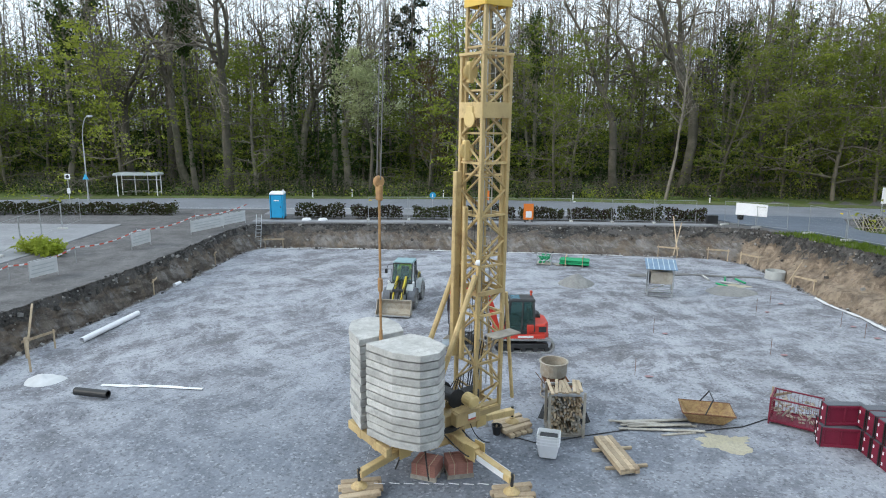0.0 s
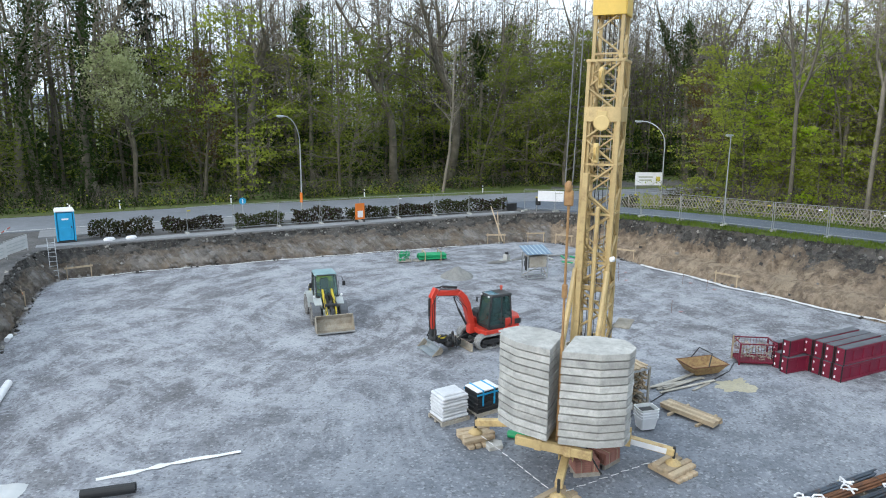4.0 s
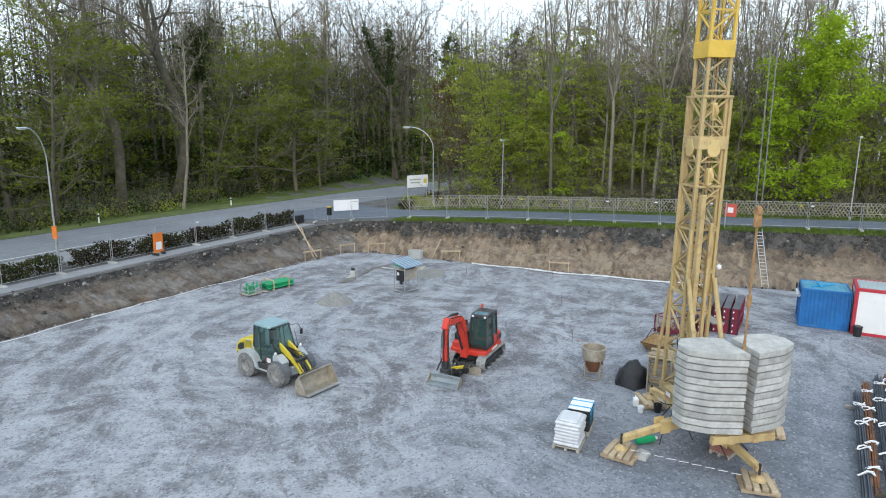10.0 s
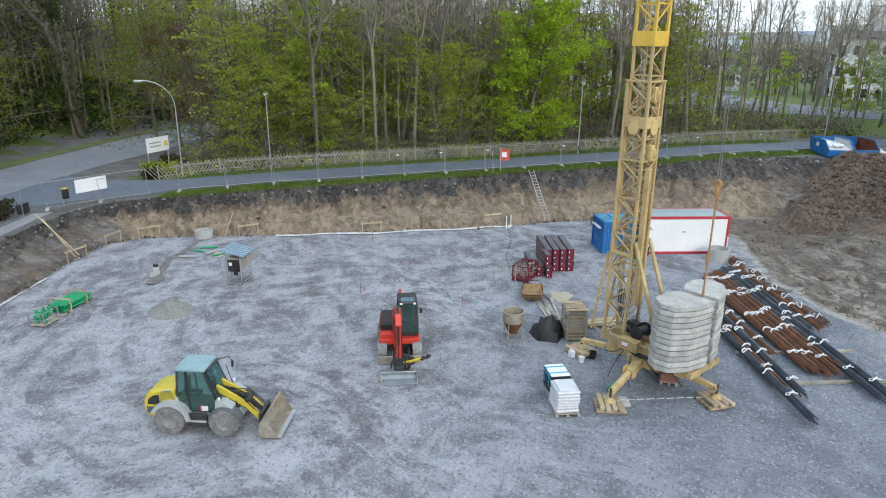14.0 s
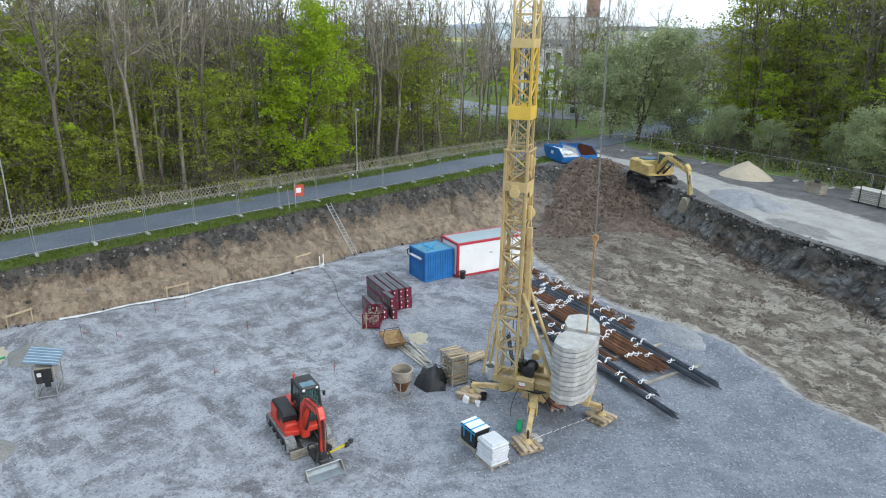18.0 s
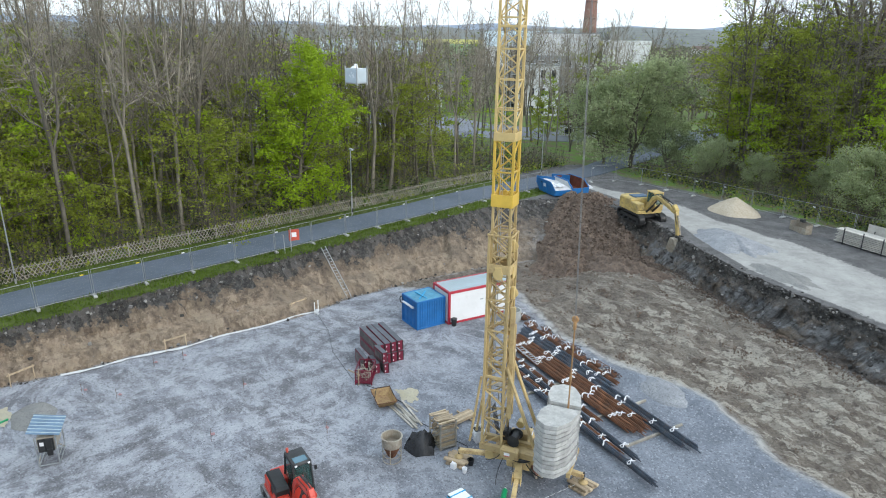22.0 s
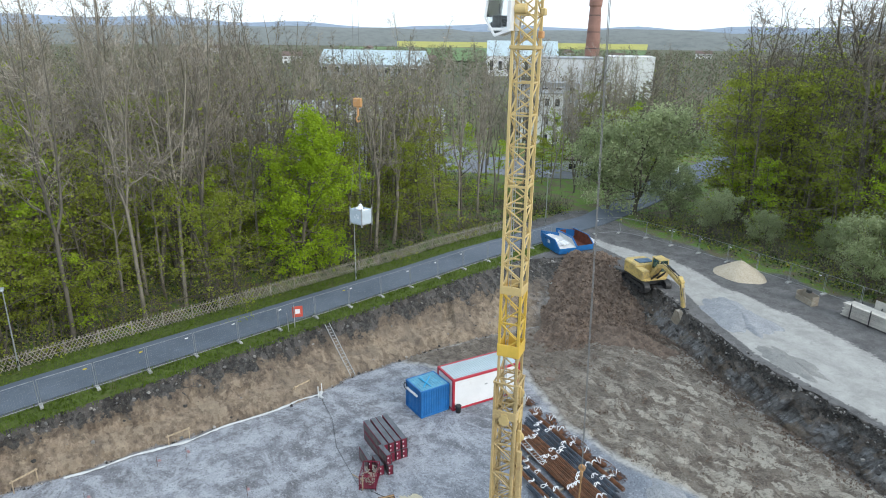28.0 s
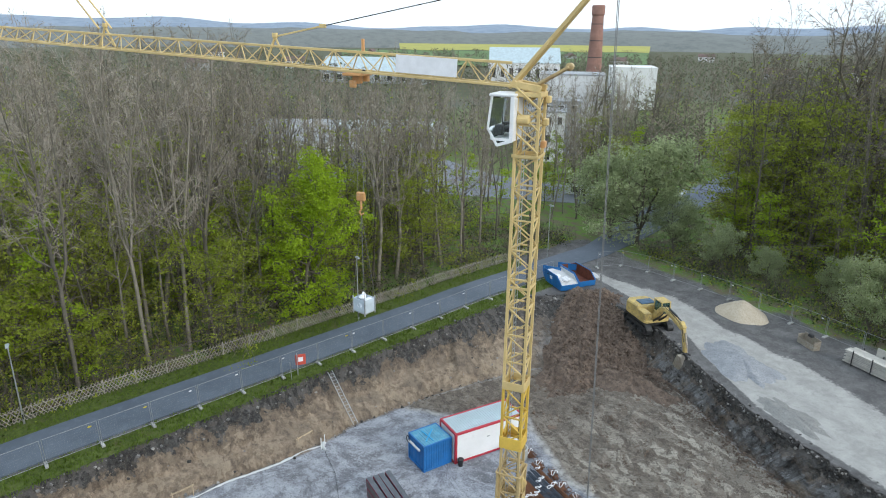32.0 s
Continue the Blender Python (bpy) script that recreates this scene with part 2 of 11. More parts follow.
M_STEEL = surface("dark_steel_bars", (0.075, 0.095, 0.125), 0.55, 0.5, 0.3, 1.5, 30, 0.2, 0.004, (0.16, 0.09, 0.055), 0.38, 0.1, 0.15)
M_GALV = surface("galvanised_steel", (0.50, 0.52, 0.54), 0.42, 0.75, 0.15, 2.0, 40, 0.05, 0.002)
M_WOOD = surface("raw_timber", (0.49, 0.39, 0.27), 0.8, 0, 0.22, 1.2, 30, 0.2, 0.004, (0.25, 0.17, 0.10), 0.4, 0.15, 0.22)
M_WOODGREY = surface("weathered_timber", (0.40, 0.375, 0.33), 0.85, 0, 0.22, 1.0, 30, 0.25, 0.004, (0.2, 0.17, 0.13), 0.42, 0.15, 0.2)
M_WHITE = surface("white_painted_steel", (0.80, 0.81, 0.82), 0.4, 0, 0.05, 0.6, 12, 0.03, 0.003, (0.62, 0.61, 0.58), 0.28, 0.15)
M_REDTRIM = surface("red_painted_frame", (0.45, 0.03, 0.05), 0.45, 0, 0.12, 1, 18, 0.05, 0.003)
M_BLUE = surface("blue_painted_steel", (0.015, 0.15, 0.42), 0.45, 0, 0.18, 0.9, 18, 0.08, 0.004, (0.12, 0.22, 0.34), 0.3, 0.14)
M_TINROOF = surface("bright_tin_roof", (0.50, 0.60, 0.64), 0.4, 0.3, 0.15, 0.8, 18, 0.08, 0.004, (0.34, 0.40, 0.42), 0.38, 0.15)
M_FORM = surface("formwork_red", (0.18, 0.012, 0.036), 0.5, 0, 0.18, 1.2, 20, 0.1, 0.003, (0.2, 0.09, 0.08), 0.25, 0.1)
M_PLY = surface("formwork_facing", (0.11, 0.10, 0.10), 0.6, 0, 0.25, 1.5, 20, 0.1, 0.003, (0.26, 0.25, 0.24), 0.38, 0.15)
M_BLACK = surface("black_plastic", (0.018, 0.019, 0.021), 0.5, 0, 0.3, 2, 30, 0.1, 0.003)
M_RIM = surface("dusty_grey_rim", (0.33, 0.335, 0.33), 0.7, 0.1, 0.2, 4, 30, 0.1, 0.004, (0.16, 0.155, 0.145), 0.42, 0.15)
M_RUBBER = surface("dusty_rubber", (0.10, 0.10, 0.10), 0.85, 0, 0.35, 3, 30, 0.3, 0.006, (0.30, 0.30, 0.30), 0.48, 0.2)
M_RED = surface("excavator_red", (0.60, 0.05, 0.03), 0.4, 0, 0.1, 1, 20, 0.04, 0.003, (0.42, 0.12, 0.08), 0.22, 0.1)
M_YELLOW = surface("machine_yellow", (0.60, 0.48, 0.04), 0.42, 0, 0.12, 1, 20, 0.05, 0.003, (0.4, 0.3, 0.1), 0.26, 0.1)
M_OCHRE = surface("old_excavator_yellow", (0.58, 0.43, 0.15), 0.55, 0, 0.22, 1.2, 20, 0.1, 0.004, (0.26, 0.2, 0.13), 0.42, 0.12)
M_GREY = surface("machine_grey", (0.42, 0.46, 0.48), 0.5, 0, 0.12, 1, 20, 0.05, 0.003, (0.3, 0.29, 0.26), 0.35, 0.15)
M_BUCKET = surface("worn_bucket_steel", (0.43, 0.395, 0.335), 0.55, 0.35, 0.25, 1.4, 24, 0.2, 0.005, (0.26, 0.2, 0.14), 0.42, 0.15)
M_DARKSTEEL = surface("dark_machine_steel", (0.045, 0.047, 0.05), 0.5, 0.3, 0.3, 2, 24, 0.1, 0.003)
M_GREEN = surface("green_plastic", (0.01, 0.32, 0.13), 0.4, 0, 0.15, 1, 20, 0.04, 0.003)
M_WRAP = surface("white_shrink_wrap", (0.60, 0.62, 0.66), 0.3, 0, 0.12, 3, 14, 0.5, 0.02)
M_PAPER = surface("white_plastic", (0.78, 0.79, 0.82), 0.55, 0, 0.06, 3, 14, 0.2, 0.005)
M_ROOFTEAL = surface("weathered_blue_roof", (0.09, 0.31, 0.46), 0.45, 0, 0.2, 1.2, 18, 0.08, 0.004, (0.3, 0.42, 0.46), 0.35, 0.14)
M_CYAN = surface("toilet_blue", (0.02, 0.34, 0.62), 0.45, 0, 0.08, 1, 14, 0.05, 0.003)
M_ORANGE = surface("orange_sheet", (0.75, 0.20, 0.03), 0.5, 0, 0.08, 1, 14, 0.03, 0.003)
M_SIGNRED = surface("sign_red", (0.55, 0.09, 0.06), 0.5, 0, 0.08, 1, 14, 0.03, 0.003)
M_BRICKPACK = surface("clay_bricks", (0.34, 0.16, 0.13), 0.85, 0, 0.2, 3, 24, 0.2, 0.004)
M_SKIPRUST = surface("skip_rust_inside", (0.16, 0.05, 0.03), 0.8, 0, 0.3, 2, 20, 0.2, 0.005)
M_TARP = surface("fleece", (0.58, 0.59, 0.60), 0.9, 0, 0.1, 2, 16, 0.4, 0.02)
M_SLATE = surface("scuffed_slate_edge", (0.11, 0.12, 0.14), 0.6, 0, 0.25, 2, 24, 0.1, 0.003, (0.2, 0.2, 0.21), 0.3, 0.12)
M_LOAD = surface("pale_blue_crate_panel", (0.50, 0.58, 0.64), 0.5, 0, 0.08, 2, 18, 0.05, 0.003, (0.66, 0.70, 0.72), 0.3, 0.15)
M_TRACK = surface("dusty_track_rubber", (0.33, 0.34, 0.345), 0.9, 0, 0.3, 3, 30, 0.3, 0.006, (0.12, 0.12, 0.12), 0.4, 0.15)
M_TRAY = surface("rusty_yellow_tray", (0.40, 0.27, 0.12), 0.7, 0.05, 0.25, 2, 24, 0.2, 0.004, (0.2, 0.1, 0.055), 0.45, 0.12)
M_FOIL = surface("glossy_black_foil", (0.02, 0.022, 0.026), 0.22, 0, 0.3, 2, 9, 0.9, 0.06)
M_HOODBLUE = surface("dull_blue_sheet", (0.07, 0.14, 0.23), 0.5, 0, 0.25, 2, 18, 0.3, 0.01, (0.16, 0.2, 0.25), 0.35, 0.15)
M_FENCEWOOD = surface("grey_brown_fence_wood", (0.40, 0.375, 0.32), 0.9, 0, 0.25, 1.0, 30, 0.25, 0.004, (0.15, 0.13, 0.10), 0.42, 0.15, 0.25)
M_BLUETIN = surface("blue_tin_sheet", (0.15, 0.24, 0.35), 0.4, 0.2, 0.2, 1.5, 18, 0.08, 0.004, (0.3, 0.38, 0.45), 0.3, 0.12)
M_TRENCH = surface("damp_trench_fill", (0.17, 0.165, 0.16), 0.95, 0, 0.3, 2, 12, 0.5, 0.02)
M_STEELBLUE = surface("scuffed_blue_grey_steel", (0.30, 0.35, 0.39), 0.45, 0.3, 0.2, 2, 20, 0.1, 0.004, (0.45, 0.42, 0.37), 0.38, 0.12)
M_BOARD = surface("pale_scaffold_board", (0.52, 0.50, 0.46), 0.8, 0, 0.15, 1.5, 22, 0.1, 0.004, (0.36, 0.33, 0.29), 0.36, 0.15, 0.12)
M_FENCESTEEL = surface("dull_fence_steel", (0.34, 0.36, 0.37), 0.5, 0.5, 0.15, 2.0, 40, 0.05, 0.002)
M_CHALK = surface("white_strip", (0.75, 0.76, 0.77), 0.8, 0, 0.1, 2, 16, 0.1, 0.004)
M_BRICKWALL = surface("chimney_brick", (0.30, 0.165, 0.135), 0.9, 0, 0.2, 0.2, 4, 0.1, 0.02)
M_FACTORY = surface("factory_render", (0.74, 0.75, 0.76), 0.8, 0, 0.06, 0.1, 2, 0.0)
M_FACGREY = surface("factory_grey", (0.36, 0.38, 0.4), 0.8, 0, 0.12, 0.1, 2, 0.0)
M_ROOFRED = surface("tiled_roof", (0.16, 0.11, 0.10), 0.85, 0, 0.2, 0.3, 4, 0.1, 0.02)
M_BARK = surface("bark", (0.145, 0.125, 0.098), 0.95, 0, 0.35, 0.9, 12, 0.5, 0.03, (0.07, 0.078, 0.04), 0.42, 0.15, 0.35)
M_BARKPALE = surface("pale_bark", (0.215, 0.19, 0.155), 0.95, 0, 0.3, 0.9, 12, 0.4, 0.03, (0.12, 0.125, 0.08), 0.38, 0.15, 0.35)
M_ROD = surface("rusty_orange_rod", (0.42, 0.25, 0.11), 0.7, 0.1, 0.25, 2, 24, 0.1, 0.004, (0.26, 0.13, 0.06), 0.42, 0.15)
M_ROPE = surface("grey_steel_rope", (0.22, 0.22, 0.22), 0.6, 0.4, 0.15, 3, 20, 0)
M_ROOFBLUE = surface("cab_roof_blue_grey", (0.22, 0.36, 0.40), 0.4, 0, 0.12, 2, 18, 0.05, 0.003, (0.36, 0.44, 0.46), 0.35, 0.15)
M_SPRAY = surface("faded_red_spray", (0.36, 0.21, 0.22), 0.9, 0, 0.2, 5, 20, 0.1)
M_TWIG = surface("twigs", (0.18, 0.156, 0.127), 0.95, 0, 0.3, 0.5, 6, 0.0, per=0.35)
M_TWIGPALE = surface("pale_twigs", (0.30, 0.265, 0.22), 0.95, 0, 0.3, 0.5, 6, 0.0, per=0.35)
M_LIME = leaf_mat("lime_leaves", (0.36, 0.50, 0.03), (0.42, 0.55, 0.05), (0.25, 0.37, 0.022))
M_SPRING = leaf_mat("spring_leaves", (0.305, 0.37, 0.045), (0.42, 0.45, 0.085), (0.21, 0.265, 0.036))
# spring leaves again, darkened to put the north wood's weaker light into colour
M_BEECHSHADE = leaf_mat("shaded_beech_leaves", (0.165, 0.21, 0.028), (0.24, 0.275, 0.045), (0.11, 0.145, 0.022))
M_IVY = leaf_mat("ivy_leaves", (0.045, 0.08, 0.02), (0.07, 0.11, 0.025), (0.03, 0.052, 0.014))
M_PINE = leaf_mat("pine_needles", (0.022, 0.038, 0.018), (0.03, 0.05, 0.02), (0.016, 0.028, 0.014))
M_BLOSSOM = leaf_mat("pale_blossom", (0.46, 0.48, 0.27), (0.44, 0.47, 0.26), (0.28, 0.33, 0.14))
M_WILLOW = leaf_mat("grey_green_leaves", (0.43, 0.49, 0.27), (0.47, 0.52, 0.31), (0.28, 0.34, 0.16))
M_COPPER = leaf_mat("reddish_buds", (0.14, 0.085, 0.035), (0.16, 0.10, 0.04), (0.10, 0.075, 0.03))
M_BUDS = leaf_mat("opening_buds", (0.30, 0.265, 0.165), (0.30, 0.26, 0.185), (0.24, 0.21, 0.135))
# valley crowns, paled to carry the distance haze in their colour
M_VALLEYHAZE = leaf_mat("hazy_valley_woodland", (0.19, 0.18, 0.135), (0.21, 0.195, 0.15), (0.14, 0.17, 0.09))
M_HEDGE = leaf_mat("hedge_leaves", (0.04, 0.07, 0.015), (0.065, 0.10, 0.02), (0.06, 0.03, 0.03))
M_HEDGERED = leaf_mat("dark_red_hedge_leaves", (0.045, 0.02, 0.025), (0.06, 0.028, 0.03), (0.03, 0.03, 0.015))
M_GRASS = leaf_mat("grass_blades", (0.13, 0.21, 0.025), (0.15, 0.22, 0.03), (0.10, 0.15, 0.025))


# ---- the lie of the land ----
def smooth_step(a, b, v):
    k = min(1.0, max(0.0, (v - a) / (b - a)))
    return k * k * (3 - 2 * k)


def fence_x(y):
    """The line of the fence along the side road."""
    return 26.8 + (38 - y) * 0.179


def land(x, y):
    """Height of the ground outside the pit; the pit's floor is 0."""
    e = float(np.interp(-y, [-54, -45, -38, 12, 40], [1.78, 2.6, 2.87, 3.87, 3.87]))
    k = smooth_step(8, 25, x)
    z = 1.78 + (e - 1.78) * k
    s = smooth_step(6, -4, y) if y < 6 else 0.0
    return z + (3.8 - z) * s


MID = Vector((3.0, 22.0))
# rim x, rim y, toe x, toe y
OUTLINE = [
    (-20.6, -2, -19.6, -1), (-20.9, 10, -20.0, 10), (-20.3, 24, -19.2, 24), (-19.4, 29, -18.6, 29), (-18.2, 35, -17.6, 35), (-17.3, 42, -16.6, 42),
    (-16.7, 50, -15.9, 49.5), (-15.8, 52.9, -14.8, 51.9), (-10, 53.5, -10, 52.0), (-3, 53.5, -3, 51.7), (10, 53.2, 9.3, 50.5), (19, 52.5, 17.8, 49.6),
    (22.6, 51.4, 21.2, 48.8), (24.2, 49.2, 22.4, 47), (24.4, 45, 22.6, 44), (25.2, 38, 22.6, 37.5), (26.5, 30.5, 23.0, 30.5), (28.2, 22, 23.6, 21.5),
    (29.4, 15.5, 25.2, 16.6), (31, 6, 26.0, 8), (32.3, -2, 25.8, 1), (32.6, -7, 25.0, -4), (31, -11, 23, -7.5), (26.6, -13.5, 20, -9.2),
    (20, -12.6, 16.5, -9.4), (14.3, -10.2, 12.4, -8.3), (11, -9, 9.6, -7.4), (7, -7.5, 5.8, -6.0), (2.4, -6.7, 2.0, -5.1), (-1.5, -6.3, -1.5, -4.5),
    (-4.5, -5.8, -4.5, -3.9), (-12, -5.5, -12, -4.0), (-18, -5, -17.6, -3.6),
]


def outline_samples(step):
    pts = np.array(OUTLINE + OUTLINE[:1], dtype=float)
    cum = np.concatenate([[0], np.cumsum(np.hypot(*np.diff(pts[:, :2], axis=0).T))])
    n = int(cum[-1] / step)
    t = np.linspace(0, cum[-1], n, endpoint=False)
    return np.stack([np.interp(t, cum, pts[:, i]) for i in range(4)], 1), t


def wobble(x, y, z, s, seed=0.0):
    return noise.noise(Vector((x * s + seed, y * s - seed * 0.7, z * s + seed * 1.3)))


def floor_height(x, y):
    """The pit's floor: nearly flat, with low ridges of gravel and rough dirt."""
    z = 0.03 * wobble(x, y, 0, 0.35) + 0.012 * wobble(x, y, 0, 1.3)
    for cx, cy, rx, ry, h in ((-13, 21.6, 4.2, 1.0, 0.32), (-9, 19.0, 5.0, 1.6, 0.22), (-16.5, 20.5, 2.2, 2.4, 0.4), (-1.2, 5.4, 3.6, 1.5, 0.42), (3.4, 6.6, 1.5, 0.9, 0.5), (-7.0, 6.4, 3.4, 1.5, 0.3), (-13, 6.5, 4, 2, 0.3)):
        d = ((x - cx) / rx) ** 2 + ((y - cy) / ry) ** 2
        if d < 4:
            z += h * math.exp(-d * 1.6) * (1 + 0.35 * wobble(x, y, 0, 0.9, 5))
    return z


def dirt_edge(x):
    """Where the gravel pad ends and the bare earth begins."""
    return float(np.interp(x, [-30, -9.5, -6, -2, 2, 6, 11, 16, 20.5, 22, 25, 30], [6, 6.4, 6.6, 5.0, 4.8, 6.0, 6.2, 5.2, 3.6, 9, 12, 13]))


def earth_rise(x):
    """How high the bare earth stands at the foot of the south wall."""
    return 1.25 * smooth_step(23, 15, x) * (0.45 + 0.55 * smooth_step(-16, -6, x))


def build_ground():
    ring, along = outline_samples(0.3)
    n = len(ring)
    rows, zoneA, zoneB = [], [], []
    rimz = np.array([land(x, y) for x, y, _, _ in ring])
    # outside, from the horizon to the rim
    ks = [130, 70, 40, 22, 13, 8, 5.5, 4.2, 3.4, 2.9, 2.5, 2.2, 2.0, 1.85, 1.72, 1.62, 1.53, 1.45, 1.38, 1.32, 1.27, 1.22, 1.18, 1.145, 1.115, 1.09, 1.068, 1.05, 1.035, 1.022, 1.01, 1.004]
    for k in ks:
        row, za, zb = [], [], []
        for x0, y0, _, _ in ring:
            x, y = MID.x + (x0 - MID.x) * k, MID.y + (y0 - MID.y) * k
            z = land(x, y) + (0.05 * wobble(x, y, 0, 0.4) if k < 3 else 0)
            row.append((x, y, z))
            east = x - fence_x(y)
            grass = 0.0
            if y < 46.5 and y > -13:
                grass = max(smooth_step(-2.2, -1.5, east) * smooth_step(0.7, 0.2, east), smooth_step(4.6, 5.4, east) * smooth_step(8.2, 7.4, east))
            if y > 69 and y < 73.5:
                grass = max(grass, smooth_step(69, 69.8, y))
            if 46 < y < 52 and 31 < x < 46:
                grass = max(grass, 0.9)
            wood = max(smooth_step(72, 73.5, y), smooth_step(7.4, 8.4, east) if y < 48 else 0.0, smooth_step(-25, -27, y))
            pale = 0.0
            if x < -17 and 20 < y < 55:
                pale = max(pale, 0.25)
            if -50 < x < 37 and y < 0:
                near = float(np.interp(x, [-50, -12, -4, 2.4, 7, 14, 20, 26, 33, 37], [-6.4, -6.3, -6.7, -7.5, -8.5, -11.7, -15.2, -16.0, -17, -17.6]))
                far = float(np.interp(x, [-50, 0, 9, 17, 25, 31, 37], [-12, -15.4, -17.6, -18.4, -20.4, -18.6, -18.4]))
                pale = max(pale, smooth_step(0.8, -0.8, y - near) * smooth_step(-1.0, 1.0, y - far) * smooth_step(37, 33, x))
            field = 1.0 if k > 7 else 0.0
            za.append((grass, 0.0, 0.0, 1.0))
            zb.append((pale, wood * (1 - field), field, 0.0))
        rows.append(row), zoneA.append(za), zoneB.append(zb)
    # the walls, from rim to toe
    H = [1.0, 0.975, 0.945, 0.905, 0.86, 0.81, 0.76, 0.71, 0.66, 0.61, 0.56, 0.51, 0.46, 0.41, 0.36, 0.31, 0.26, 0.21, 0.16, 0.11, 0.06, 0.025, 0.0]
    for i, h in enumerate(H):
        row, za, zb = [], [], []
        for (x0, y0, x1, y1), rz, s in zip(ring, rimz, along):
            steep = smooth_step(0.0, 1.0, 1 - h) if y0 > 14 else 1 - h
            f = (1 - h) * 0.55 + 0.45 * steep
            if y0 > 4 and x0 > 10:
                f = min(1.0, f * (0.72 + 0.2 * wobble(x0, y0, 0, 0.35, 41))) if h > 0.3 else f + (1 - f) * 0
            x, y = x0 + (x1 - x0) * f, y0 + (y1 - y0) * f
            out = Vector((x0 - x1, y0 - y1)).normalized()
            amp = 0.36 * math.sin(math.pi * min(1, h + 0.15)) + 0.05
            gully = abs(wobble(x0 + 0.25 * h, y0, h * 0.5, 0.75, 3)) + 0.5 * abs(wobble(x0, y0 + 0.2 * h, h * 0.8, 1.7, 9))
            b = amp * (2.1 * gully - 0.6 + 0.5 * wobble(x0, y0, h * 3.0, 1.6, 13) + 0.45 * wobble(x0, y0, h * 9, 3.1, 17))
            if y0 < -5:
                b += 0.42 * wobble(x0, y0, h * 3, 1.1, 31) + 0.3 * wobble(x0, y0, h * 6, 2.6, 37)
            if i < 2:
                b += 0.22 * wobble(x0, y0, 0, 1.9, 23)
            x, y = x + out.x * b, y + out.y * b
            foot = earth_rise(x0) if y0 < -3 else 0.0
            z = foot + (rz - foot) * h + 0.09 * wobble(x, y, 0, 1.5) * (1 if h < 0.98 else 0.7) + (0.0 if h > 0 else -0.03)
            row.append((x, y, z))
            edge = 0.25 if (i == 0 and x0 > 23 and y0 < 46 and y0 > -10) else 0.0
            za.append((edge, 0.0, 1.0, h))
            zb.append((0, 0, 0, smooth_step(18, 24, x0) * smooth_step(-9, -3, y0) if x0 > 0 and y0 < 50 else 0.3 if y0 > 0 else 0.0))
        rows.append(row), zoneA.append(za), zoneB.append(zb)
    # the floor, from toe to middle
    for k in np.concatenate([np.linspace(0.985, 0.3, 64), np.linspace(0.28, 0.02, 16)]):
        row, za, zb = [], [], []
        for x0, y0, x1, y1 in ring:
            x, y = MID.x + (x1 - MID.x) * k, MID.y + (y1 - MID.y) * k
            d = smooth_step(0.5, -0.5, y - dirt_edge(x) + 0.5 * wobble(x, y, 0, 0.5, 2))
            z = floor_height(x, y) * (1 - d) + d * (0.16 * wobble(x, y, 0, 0.45, 7) + 0.15 * wobble(x, y, 0, 1.4, 4) + 0.09 * wobble(x, y, 0, 3.2, 8) - 0.02 + earth_rise(x) * smooth_step(dirt_edge(x) - 1.5, -5.0, y))
            row.append((x, y, z))
            za.append((0, d, 0, 0))
            zb.append((0, 0, 0, 0))
        rows.append(row), zoneA.append(za), zoneB.append(zb)
    R = len(rows)
    v = np.array(rows).reshape(-1, 3)
    f = []
    for r in range(R - 1):
        i = np.arange(n)
        j = (i + 1) % n
        f.append(np.stack([r * n + i, r * n + j, (r + 1) * n + j, (r + 1) * n + i], 1))
    f = np.concatenate(f)
    me = raw_mesh("ground", v, f, M_GROUND, True)
    for name, z in (("zone_a", zoneA), ("zone_b", zoneB)):
        at = me.color_attributes.new(name, "FLOAT_COLOR", "POINT")
        at.data.foreach_set("color", np.array(z, dtype=np.float32).ravel())
    # close the middle
    ob = new("ground", me)
    bm = bmesh.new()
    bm.from_mesh(me)
    bm.verts.ensure_lookup_table()
    bm.faces.new([bm.verts[(R - 1) * n + i] for i in range(n)]).smooth = True
    bmesh.ops.recalc_face_normals(bm, faces=bm.faces)
    if sum(q.normal.z for q in bm.faces) < 0:
        bmesh.ops.reverse_faces(bm, faces=bm.faces)
    bm.to_mesh(me)
    bm.free()
    return tagged(ob, "excavated building pit in rolled grey gravel with earth banks and surrounding ground", "ground", kind="structure")


